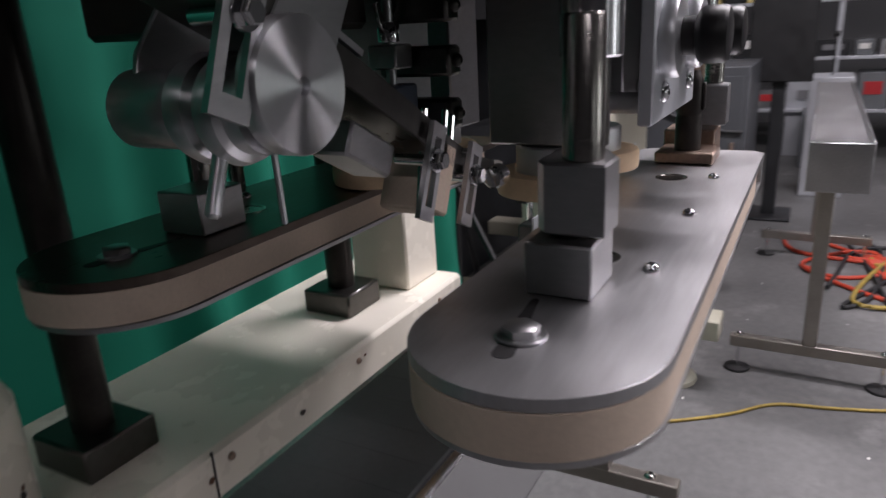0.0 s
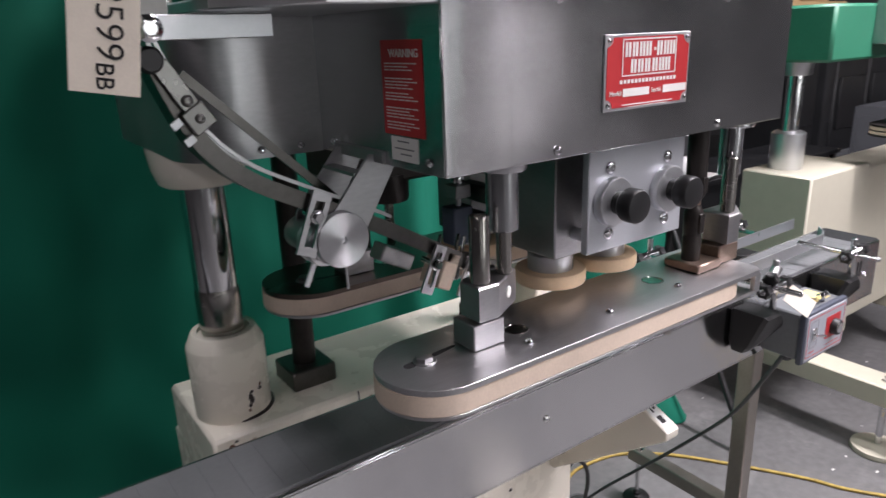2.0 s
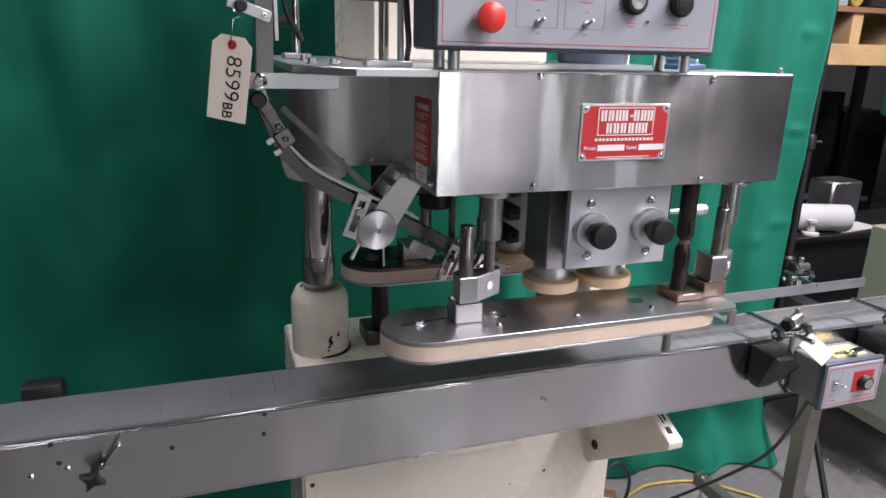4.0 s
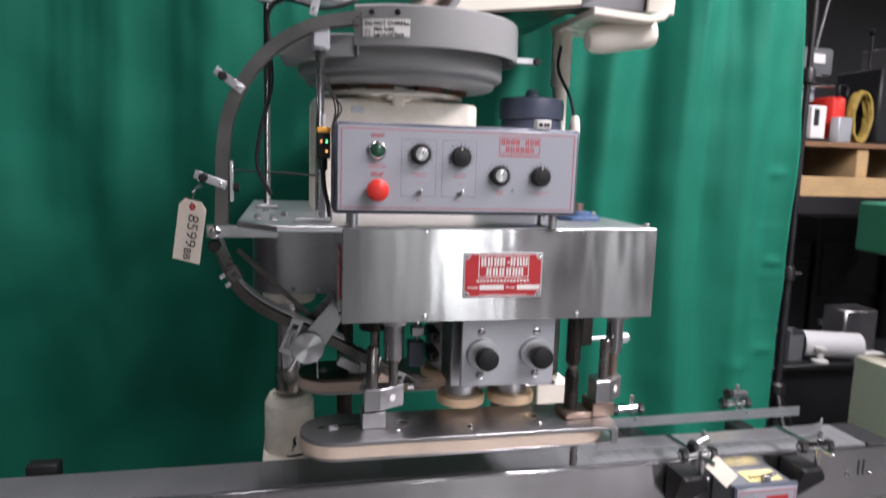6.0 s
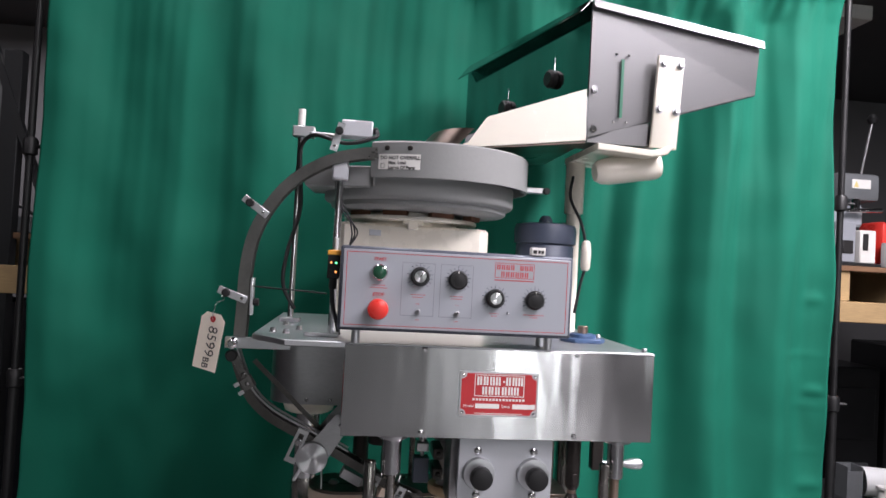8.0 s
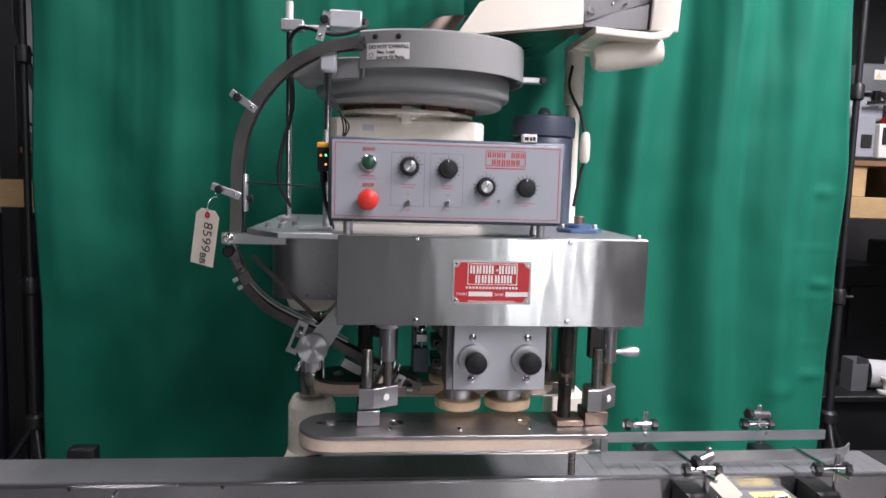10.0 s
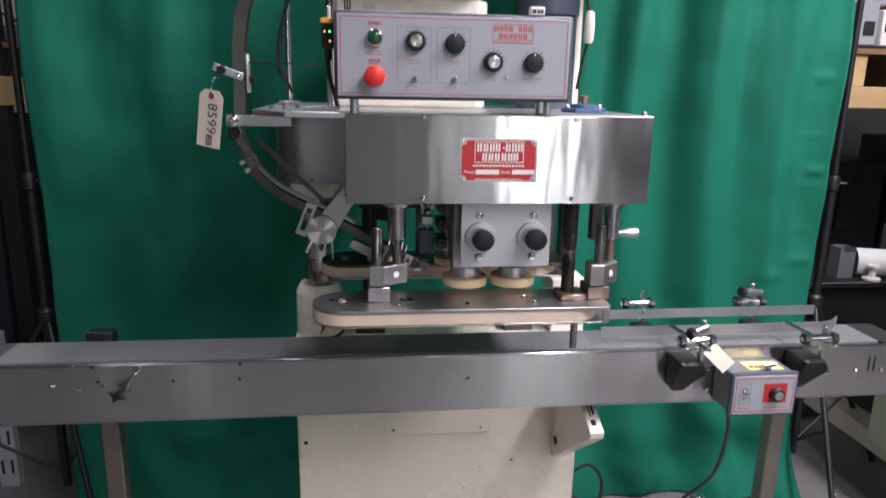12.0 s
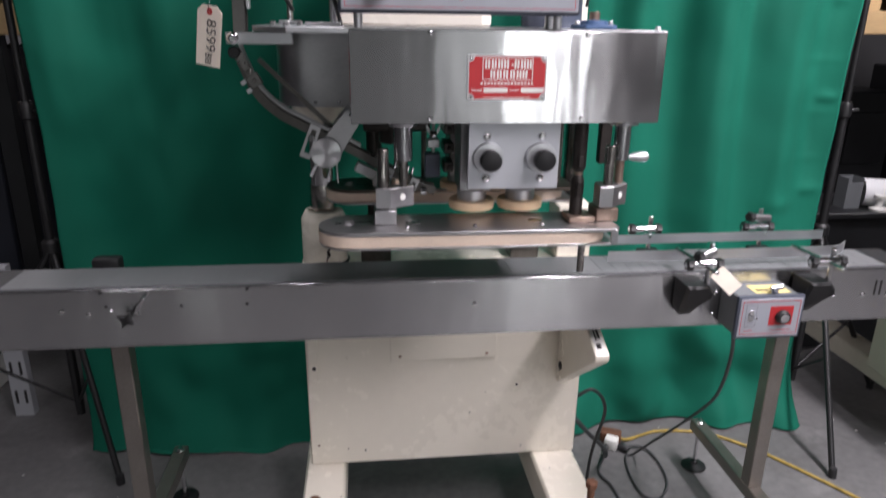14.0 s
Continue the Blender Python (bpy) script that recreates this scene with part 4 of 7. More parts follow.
def cap_chute():
    YC = 0.16
    low = [(-0.547, YC, 1.515), (-0.534, YC, 1.478), (-0.512, YC, 1.43), (-0.47, YC, 1.388), (-0.405, YC, 1.352), (-0.33, YC, 1.315), (-0.25, YC, 1.27), (-0.185, YC, 1.232), (-0.13, YC, 1.212)]
    p = smooth_path(low, 8)
    bm = bmnew()
    sweep(bm, p, strip(0.003, 0.040, -0.008, 0.001), (0, 1, 0))
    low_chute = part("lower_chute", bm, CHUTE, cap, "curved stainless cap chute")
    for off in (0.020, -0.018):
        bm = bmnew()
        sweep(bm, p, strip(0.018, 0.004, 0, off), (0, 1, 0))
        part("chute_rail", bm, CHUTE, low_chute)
    bm = bmnew()
    q = [v + Vector((0.004, 0, 0.016)) for v in p[:44]]
    sweep(bm, q, strip(0.004, 0.004, 0, 0.014), (0, 1, 0))
    sweep(bm, q, strip(0.004, 0.004, 0, -0.014), (0, 1, 0))
    part("chute_wire", bm, STEEL_DULL, cap)
    bm = bmnew()
    sweep(bm, [Vector((-0.512, YC + 0.03, 1.498)), Vector((-0.33, YC + 0.03, 1.322))], strip(0.010, 0.004), (0, 1, 0))
    part("stay_bar", bm, CHUTE, cap)
    # upper chute from the bowl
    up = [(-0.540, YC, 1.535), (-0.537, YC, 1.62), (-0.535, YC, 1.70), (-0.522, YC, 1.775), (-0.488, YC, 1.845), (-0.437, YC, 1.903), (-0.368, YC, 1.945), (-0.30, YC, 1.964), (-0.268, YC, 1.967)]
    p = smooth_path(up, 8)
    bm = bmnew()
    sweep(bm, p, strip(0.024, 0.004, 0, 0.016), (0, 1, 0))
    sweep(bm, p, strip(0.024, 0.004, 0, -0.016), (0, 1, 0))
    sweep(bm, p, strip(0.003, 0.034, 0.011), (0, 1, 0))
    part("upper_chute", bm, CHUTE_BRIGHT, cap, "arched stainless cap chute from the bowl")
    bm = bmnew()
    q = [v + Vector((-0.006, 0, 0.014)) for v in p[24:60]]
    sweep(bm, q, strip(0.004, 0.008, -0.006), (0, 1, 0))
    part("outer_strip", bm, CHROME, cap)
    for x, z, ang in ((-0.51, 1.825, 35), (-0.545, 1.638, 20), (-0.36, 1.982, 105)):
        m = Matrix.Translation((x, YC - 0.022, z)) @ Matrix.Rotation(radians(ang), 4, "Y")
        bm = bmnew()
        box(bm, (-0.045, -0.003, -0.008), (0.018, 0.0, 0.008), 0.0008, m)
        c = part("chute_clip", bm, ALU, cap)
        bm = bmnew()
        lathe(bm, [(0.008, 0), (0.009, 0.003), (0.009, 0.011), (0.007, 0.013)], m @ along((-0.026, -0.003, 0), (-0.026, -1, 0)), 18)
        part("clip_knob", bm, BLACK, c)
        bm = bmnew()
        screw_head(bm, m @ Vector((0.008, -0.003, 0)), m.to_3x3() @ Vector((0, -1, 0)), 0.004)
        part("screw", bm, CHROME, c)
    bm = bmnew()
    box(bm, (-0.523, YC - 0.016, 1.60), (-0.517, YC + 0.01, 1.68), 0.001)
    part("sensor_plate", bm, ALU, cap)
    bm = bmnew()
    lathe(bm, [(0.007, 0), (0.008, 0.003), (0.008, 0.012)], along((-0.517, YC - 0.005, 1.628), (1, YC - 0.005, 1.628)), 16)
    part("sensor_knob", bm, BLACK, cap)
    # bar with the thumb screw that carries the chute
    bm = bmnew()
    box(bm, (-0.566, 0.128, 1.531), (-0.43, 0.142, 1.554), 0.001)
    part("carrier_bar", bm, ALU, cap)
    bm = bmnew()
    lathe(bm, [(0.012, 0), (0.0125, 0.002), (0.0125, 0.006), (0.008, 0.008), (0.006, 0.011), (0, 0.011)], along((-0.551, 0.128, 1.542), (-0.551, -1, 1.542)), 20)
    part("thumb_screw", bm, CHROME, cap)
    bm = bmnew()
    lathe(bm, [(0.010, 0), (0.013, 0.004), (0.013, 0.016), (0.010, 0.02)], along((-0.552, 0.15, 1.514), (-0.552, -1, 1.514)), 20)
    part("clip_knob", bm, BLACK, cap)
    # plate links on the lower chute
    m = Matrix.Translation((-0.53, YC - 0.024, 1.485)) @ Matrix.Rotation(radians(60), 4, "Y")
    bm = bmnew()
    box(bm, (-0.03, -0.003, -0.009), (0.022, 0, 0.009), 0.001, m)
    screw_head(bm, m @ Vector((0.012, -0.003, 0)), m.to_3x3() @ Vector((0, -1, 0)), 0.006)
    link = part("chute_link", bm, CHUTE_BRIGHT, cap, "grey link plate with a hook slot")
    m = Matrix.Translation((-0.515, YC - 0.026, 1.457)) @ Matrix.Rotation(radians(58), 4, "Y")
    bm = bmnew()
    box(bm, (-0.013, -0.004, -0.013), (0.013, 0.012, 0.013), 0.0015, m)
    screw_head(bm, m @ Vector((0, -0.004, 0)), m.to_3x3() @ Vector((0, -1, 0)), 0.005)
    part("clamp_block", bm, CHUTE_BRIGHT, link)
    for dx in (-0.008, 0.012):
        bm = bmnew()
        box(bm, (dx - 0.005, -0.003, -0.027), (dx + 0.004, 0.0, -0.015), 0.001, m)
        part("wing", bm, ALU, link)

    def slotted(x, z, ang, y, w, h, mat, name):
        m = Matrix.Translation((x, y, z)) @ Matrix.Rotation(radians(ang), 4, "Y")
        bm = bmnew()
        s = w * 0.24
        for lo, hi in (((-w / 2, -h / 2), (-s, h / 2)), ((s, -h / 2), (w / 2, h / 2)), ((-s, h * 0.36), (s, h / 2)), ((-s, -h / 2), (s, -h * 0.36))):
            box(bm, (lo[0], -0.002, lo[1]), (hi[0], 0.002, hi[1]), 0.0, m)
        ob = part(name, bm, mat, cap)
        bm = bmnew()
        hex_bolt(bm, m @ Vector((0, -0.002, h * 0.12)), m.to_3x3() @ Vector((0, -1, 0)), 0.0062, 0.007)
        rod(bm, m @ Vector((0, 0, h * 0.12)), m @ Vector((0, 0.03, h * 0.12)), 0.004)
        part("slot_bolt", bm, CHROME, ob)
    slotted(-0.405, 1.328, 22, 0.132, 0.024, 0.075, STEEL_DULL, "slotted_bracket")
    slotted(-0.243, 1.235, 25, 0.134, 0.018, 0.066, STEEL_DULL, "slotted_bracket")
    slotted(-0.186, 1.214, 25, 0.134, 0.018, 0.062, STEEL_DULL, "slotted_bracket")
    bm = bmnew()
    box(bm, (-0.012, 0, -0.026), (0.012, 0.045, 0.026), 0.002, Matrix.Translation((-0.213, 0.14, 1.224)) @ Matrix.Rotation(radians(25), 4, "Y"))
    part("rubber_block", bm, RUBBER, cap)
    bm = bmnew()
    for dx, dz in ((-0.235, 0.05), (-0.205, 0.045), (-0.195, 0.04)):
        rod(bm, (dx, 0.15, 1.205), (dx + 0.016, 0.15, 1.225 + dz), 0.0025, 8)
        part("spring_pin", bm, CHROME, cap)
        bm = bmnew()
    tube(bm, [(-0.20, 0.145, 1.24), (-0.165, 0.14, 1.235), (-0.135, 0.15, 1.215), (-0.10, 0.17, 1.208)], 0.0022)
    rod(bm, (-0.165, 0.125, 1.215), (-0.15, 0.125, 1.215), 0.009)
    part("spring_wire", bm, CHROME, cap)
    bm = bmnew()
    box(bm, (-0.022, 0, -0.018), (0.028, 0.03, 0.004), 0.002, Matrix.Translation((-0.285, 0.15, 1.264)) @ Matrix.Rotation(radians(28), 4, "Y"))
    part("release_block", bm, STEEL_DULL, cap)
    # pivoting arm with the drive disc
    for y in (0.139, 0.222):
        bm = bmnew()
        prism(bm, [(-0.352, 1.286), (-0.338, 1.300), (-0.290, 1.378), (-0.302, 1.394), (-0.325, 1.396), (-0.386, 1.322), (-0.392, 1.298)], "y", y, y + 0.004, 0.0008)
        part("pivot_arm", bm, STEEL_DULL, cap)
    bm = bmnew()
    box(bm, (-0.345, 0.142, 1.372), (-0.328, 0.223, 1.376), 0, None)
    box(bm, (-0.318, 0.12, 1.386), (-0.29, 0.24, 1.40), 0.001)
    part("arm_bridge", bm, STEEL_DULL, cap)
    bm = bmnew()
    lathe(bm, [(0.0325, 0), (0.0333, 0.001), (0.0333, 0.011), (0.0325, 0.012), (0.0045, 0.0122), (0.004, 0.008), (0, 0.008)], along((-0.3715, 0.139, 1.303), (-0.3715, -1, 1.303)), 48)
    part("drive_disc", bm, TURNED, cap, "turned aluminium drive disc")
    bm = bmnew()
    d = along((-0.380, 0.143, 1.293), (-0.380, 1, 1.293))
    lathe(bm, [(0.022, 0), (0.022, 0.01), (0.026, 0.012), (0.028, 0.018), (0.026, 0.024), (0.02, 0.026), (0.02, 0.03), (0.026, 0.032), (0.028, 0.038), (0.026, 0.044), (0.018, 0.046)], d, 36)
    part("drive_roller", bm, TURNED, cap)
    bm = bmnew()
    lathe(bm, [(0.016, 0.046), (0.019, 0.05), (0.021, 0.055), (0.021, 0.092), (0.018, 0.096)], d, 36)
    part("drive_motor", bm, STEEL_DULL, cap, "small grey cylindrical drive motor")
    bm = bmnew()
    rod(bm, (-0.392, 0.165, 1.278), (-0.41, 0.16, 1.245), 0.004, 10)
    part("lever_pin", bm, ALU, cap)
    bm = bmnew()
    rod(bm, (-0.352, 0.17, 1.285), (-0.35, 0.17, 1.225), 0.002, 8)
    part("lever_pin", bm, ALU, cap)
    # dark mechanism under the head
    bm = bmnew()
    box(bm, (-0.29, 0.25, 1.33), (-0.13, 0.40, 1.40), 0.005)
    lathe(bm, [(0.03, 1.30), (0.032, 1.305), (0.032, 1.34)], Matrix.Translation((-0.22, 0.28, 0)), 20)
    part("under_gear", bm, BLACK_STEEL, cap)


cap_chute()


# ---- control console ----
def console():
    t = thing("control_console", (-0.1, 0.02, 1.568), "grey control console with knobs and push buttons on short feet", "control panel")
    bm = bmnew()
    box(bm, (-0.331, -0.020, 1.594), (0.134, 0.075, 1.758), 0.004)
    part("enclosure", bm, CONSOLE, t, "blue-grey painted enclosure")
    bm = bmnew()
    box(bm, (-0.325, -0.0235, 1.600), (0.128, -0.0195, 1.752), 0.001)
    face = part("panel_face", bm, FACE, t, "light grey printed face plate")
    y = -0.0238
    bm = bmnew()
    for lo, hi in (((-0.319, 1.605), (0.122, 1.6062)), ((-0.319, 1.7458), (0.122, 1.747)), ((-0.319, 1.605), (-0.3178, 1.747)), ((0.1208, 1.605), (0.122, 1.747))):
        box(bm, (lo[0], y, lo[1]), (hi[0], y + 0.0005, hi[1]))
    part("red_border", bm, RED, face)
    bm = bmnew()
    for x0, x1 in ((-0.211, -0.146), (-0.135, -0.070)):
        for lo, hi in (((x0, 1.627), (x1, 1.6278)), ((x0, 1.730), (x1, 1.7308)), ((x0, 1.627), (x0 + 0.0008, 1.7308)), ((x1 - 0.0008, 1.627), (x1, 1.7308))):
            box(bm, (lo[0], y, lo[1]), (hi[0], y + 0.0005, hi[1]))
    part("grey_frames", bm, GREY_PRINT, face)
    lettering("writing", "START", 0.0085, on_front(-0.254, y - 0.0002, 1.7345), RED, face, align="CENTER", bold=0.0002)
    lettering("writing", "STOP", 0.0095, on_front(-0.2545, y - 0.0002, 1.6655), RED, face, align="CENTER", bold=0.0002)
    bm = bmnew()
    for x, z, w in ((-0.254, 1.683, 0.026), (-0.254, 1.678, 0.034), (-0.177, 1.668, 0.03), (-0.177, 1.663, 0.022), (-0.101, 1.668, 0.026), (-0.101, 1.663, 0.022), (-0.024, 1.638, 0.018), (-0.024, 1.633, 0.012), (0.056, 1.638, 0.044), (0.056, 1.633, 0.016),
                    (-0.177, 1.650, 0.006), (-0.1, 1.650, 0.006), (-0.177, 1.619, 0.008), (-0.1, 1.619, 0.008)):
        for q in range(5):
            box(bm, (x - w / 2 + w * q / 5, y, z), (x - w / 2 + w * (q + 0.8) / 5, y + 0.0005, z + 0.0013))
    part("small_print", bm, RED, face, "bars of small red print")
    bm = bmnew()
    for lo, hi in (((-0.027, 1.710), (0.053, 1.7112)), ((-0.027, 1.7388), (0.053, 1.74)), ((-0.027, 1.71), (-0.0258, 1.74)), ((0.0518, 1.71), (0.053, 1.74)), ((-0.027, 1.7045), (0.053, 1.7065))):
        box(bm, (lo[0], y, lo[1]), (hi[0], y + 0.0005, hi[1]))
    for za, zb, xs in ((1.7262, 1.7365, [-0.023 + 0.0094 * i for i in range(8) if i != 4]), (1.7125, 1.7228, [-0.014 + 0.0096 * i for i in range(6)])):
        for x in xs:
            box(bm, (x, y, za), (x + 0.0026, y + 0.0005, zb))
            box(bm, (x + 0.0042, y, za), (x + 0.0068, y + 0.0005, zb))
    part("mark", bm, RED, face, "red mark drawn as plain shapes")
    # knobs with their dials
    for i, (x, z, bright) in enumerate(((-0.1755, 1.7045, True), (-0.1, 1.7015, False), (-0.0245, 1.669, True), (0.056, 1.669, False))):
        bm = bmnew()
        for k in range(15):
            a = radians(-140 + 20 * k)
            p = Matrix.Translation((x, 0, z)) @ Matrix.Rotation(a, 4, "Y")
            box(bm, (-0.0004, y, 0.0200), (0.0004, y + 0.0005, 0.0265 if k % 2 else 0.0245), 0, p)
        part("dial_marks", bm, INK, face)
        bm = bmnew()
        lathe(bm, [(0.0165, 0), (0.0185, 0.002), (0.0182, 0.008), (0.0165, 0.0125), (0.0155, 0.014)], along((x, -0.0236, z), (x, -1, z)), 28)
        kn = part("knob", bm, BLACK, face, "black dial knob")
        bm = bmnew()
        lathe(bm, [(0.0115, 0), (0.0115, 0.0012), (0.010, 0.0016)], along((x, -0.0374, z), (x, -1, z)), 24)
        part("knob_cap", bm, TURNED if bright else BLACK, kn, "spun aluminium knob cap" if bright else "")
        bm = bmnew()
        turn = Matrix.Translation((x, 0, z)) @ Matrix.Rotation(radians(30 if bright else -5), 4, "Y")
        box(bm, (-0.0008, -0.0393, 0.0 if bright else 0.0125), (0.0008, -0.0385, 0.0105 if bright else 0.017), 0.0002, turn)
        part("pointer", bm, BLACK if bright else WHITE, kn)
        bm = bmnew()
        for q in range(28):
            box(bm, (-0.0009, -0.034, 0.0172), (0.0009, -0.0262, 0.0190), 0.0003, Matrix.Translation((x, 0, z)) @ Matrix.Rotation(q * math.pi / 14, 4, "Y"))
        part("grip_ribs", bm, BLACK, kn)
    for x in (-0.1765, -0.0995):
        bm = bmnew()
        lathe(bm, [(0.0058, 0), (0.0058, 0.003), (0.004, 0.004)], along((x, -0.0236, 1.634), (x, -1, 1.634)), 6)
        rod(bm, (x, -0.026, 1.634), (x + 0.001, -0.042, 1.640), 0.0024, 10)
        part("toggle_switch", bm, STEEL_DULL, face)
    bm = bmnew()
    screw_head(bm, (0.003, -0.0236, 1.641), (0, -1, 0), 0.003)
    part("pilot_screw", bm, CHROME, face)
    bm = bmnew()
    lathe(bm, [(0.0165, 0), (0.017, 0.002), (0.016, 0.007), (0.0135, 0.009), (0.0135, 0.005)], along((-0.2545, -0.0236, 1.7085), (-0.2545, -1, 1.7085)), 32)
    b = part("start_button", bm, CHROME, face, "green start button in a chrome ring")
    bm = bmnew()
    lathe(bm, [(0.0128, 0.003), (0.0128, 0.007), (0.011, 0.0085), (0, 0.0088)], along((-0.2545, -0.0236, 1.7085), (-0.2545, -1, 1.7085)), 28)
    part("green_lens", bm, GREEN_LENS, b)
    bm = bmnew()
    lathe(bm, [(0.012, 0), (0.012, 0.010), (0.0195, 0.013), (0.0205, 0.017), (0.019, 0.023), (0.012, 0.027), (0, 0.028)], along((-0.2545, -0.0236, 1.638), (-0.2545, -1, 1.638)), 36)
    part("stop_button", bm, RED_KNOB, face, "red mushroom stop button")
    for x in (-0.294, 0.093):
        for yy in (-0.005, 0.06):
            bm = bmnew()
            rod(bm, (x, yy, 1.568), (x, yy, 1.595), 0.0085)
            part("foot", bm, ALU, t)
    bm = bmnew()
    box(bm, (0.047, -0.02, 1.7585), (0.075, 0.0, 1.7745), 0.001)
    lab = part("white_tag", bm, WHITE, t, "small white printed tag")
    bm = bmnew()
    for x, w in ((0.05, 0.008), (0.06, 0.005), (0.066, 0.006)):
        box(bm, (x, -0.0203, 1.762), (x + w, -0.0199, 1.769))
    part("small_print", bm, INK, lab)


console()


# ---- photo eye beside the console ----
def photo_eye():
    t = thing("photo_eye_sensor", (-0.352, 0.06, 1.568), "orange and black photoelectric sensor on a slim rod", "sensor")
    bm = bmnew()
    rod(bm, (-0.345, 0.09, 1.568), (-0.345, 0.09, 1.775), 0.005)
    box(bm, (-0.40, 0.075, 1.568), (-0.33, 0.105, 1.576), 0.001)
    part("stand", bm, ALU, t)
    bm = bmnew()
    box(bm, (-0.358, 0.04, 1.69), (-0.334, 0.085, 1.745), 0.002)
    s = part("case", bm, BLACK, t)
    bm = bmnew()
    box(bm, (-0.359, 0.039, 1.737), (-0.333, 0.086, 1.748), 0.002)
    part("cover", bm, ORANGE, s)
    for x, z, mt in ((-0.351, 1.722, LED_RED), (-0.341, 1.722, LED), (-0.351, 1.707, BLACK), (-0.341, 1.704, LED_RED)):
        bm = bmnew()
        lathe(bm, [(0.0022, 0), (0.002, 0.0008), (0, 0.001)], along((x, 0.0398, z), (x, -1, z)), 10)
        part("indicator", bm, mt, s)
    bm = bmnew()
    tube(bm, [(-0.346, 0.06, 1.69), (-0.347, 0.055, 1.665), (-0.343, 0.06, 1.63), (-0.335, 0.08, 1.60), (-0.33, 0.11, 1.572)], 0.0045)
    lathe(bm, [(0.006, -0.02), (0.008, -0.018), (0.008, 0), (0.006, 0.003)], Matrix.Translation((-0.346, 0.06, 1.688)), 14)
    part("cord", bm, CABLE, t)
    bm = bmnew()
    tube(bm, [(-0.516, 0.15, 1.662), (-0.46, 0.11, 1.661), (-0.40, 0.08, 1.660), (-0.358, 0.06, 1.658)], 0.0018)
    part("thin_wire", bm, CABLE, t)


photo_eye()


# ---- vibratory bowl feeder ----
def bowl_feeder():
    bx, by = -0.175, 0.40
    t = thing("bowl_feeder", (bx, by, 1.568), "grey vibratory bowl feeder on a cream drive unit", "bowl feeder")
    bm = bmnew()
    prism(bm, [(-0.335, 0.30), (-0.005, 0.30), (0.022, 0.33), (0.022, 0.55), (-0.36, 0.55), (-0.36, 0.335)], "z", 1.568, 1.822, 0.006)
    part("drive_unit", bm, CREAM, t, "cream enamelled drive unit")
    bm = bmnew()
    box(bm, (-0.275, 0.298, 1.792), (-0.247, 0.3005, 1.806), 0.0005)
    part("rating_plate", bm, ALU_PLATE, t)
    bm = bmnew()
    lathe(bm, [(0.12, 1.82), (0.12, 1.831), (0.170, 1.832), (0.172, 1.834), (0.172, 1.840), (0.170, 1.842), (0.12, 1.842), (0.12, 1.856)], Matrix.Translation((-0.168, 0.425, 0)), 48)
    part("spring_ring", bm, CREAM, t)
    for x, w in ((-0.185, 0.026), ):
        bm = bmnew()
        box(bm, (x, 0.270, 1.81), (x + w, 0.32, 1.852), 0.003)
        box(bm, (x - 0.012, 0.272, 1.822), (x + w + 0.012, 0.30, 1.834), 0.002)
        part("spring_lug", bm, CREAM, t)
    bm = bmnew()
    lathe(bm, [(0.14, 1.853), (0.195, 1.854), (0.215, 1.857), (0.2225, 1.862), (0.225, 1.872), (0.236, 1.876), (0.241, 1.882), (0.241, 1.922), (0.238, 1.927), (0.235, 1.927), (0.235, 1.89), (0.0, 1.88)], Matrix.Translation((-0.150, 0.40, 0)), 72)
    part("bowl", bm, BOWL, t, "grey enamelled stepped bowl")
    for k in range(4):
        a = radians(-150 + 40 * k)
        bm = bmnew()
        box(bm, (-0.03, -0.012, 1.842), (0.03, 0.012, 1.855), 0.001, Matrix.Translation((-0.16 + 0.16 * math.cos(a), 0.41 + 0.14 * math.sin(a), 0)) @ Matrix.Rotation(a + radians(90), 4, "Z"))
        part("leaf_spring", bm, RUST, t, "rusty leaf spring pack under the bowl")
    # raised spiral rim
    bm = bmnew()
    cx, cy, r = -0.132, 0.385, 0.248
    rows = []
    n = 56
    for i in range(n + 1):
        a = radians(-126 + 236 * i / n)
        rise = 0.004 * i / n
        z0, z1 = 1.918 + rise, 1.995 + rise
        prof = [(r + 0.006, z0), (r + 0.006, z1), (r + 0.002, z1 + 0.004), (r, z1 + 0.004), (r, z0)]
        rows.append([bm.verts.new((cx + q * math.cos(a), cy + q * math.sin(a), z)) for q, z in prof])
    for a, b in zip(rows, rows[1:]):
        for j in range(5):
            bm.faces.new((a[j], a[(j + 1) % 5], b[(j + 1) % 5], b[j]))
    bm.faces.new(rows[0])
    bm.faces.new(rows[-1][::-1])
    bmesh.ops.recalc_face_normals(bm, faces=bm.faces[:])
    rim = part("bowl_rim", bm, BOWL, t, "raised grey rim band of the bowl")
    # outlet shelf on the left
    bm = bmnew()
    prism(bm, [(-0.43, 0.24), (-0.28, 0.185), (-0.28, 0.40), (-0.42, 0.42)], "z", 1.896, 1.944, 0.003)
    part("outlet_shelf", bm, BOWL, t)
    bm = bmnew()
    box(bm, (-0.275, 0.185, 1.90), (-0.27, 0.23, 1.998), 0.001)
    part("rim_end_plate", bm, BOWL, t)
    for k, deg in enumerate((-117, -105)):
        a = radians(deg)
        p = Vector((cx + (r + 0.006) * math.cos(a), cy + (r + 0.006) * math.sin(a), 1.983))
        bm = bmnew()
        screw_head(bm, p, (math.cos(a), math.sin(a), 0), 0.0062)
        part("screw", bm, BLACK_STEEL, rim)
    # sticker bent round the rim
    rr = r + 0.0068
    deg0, deg1 = -121.5, -99.5

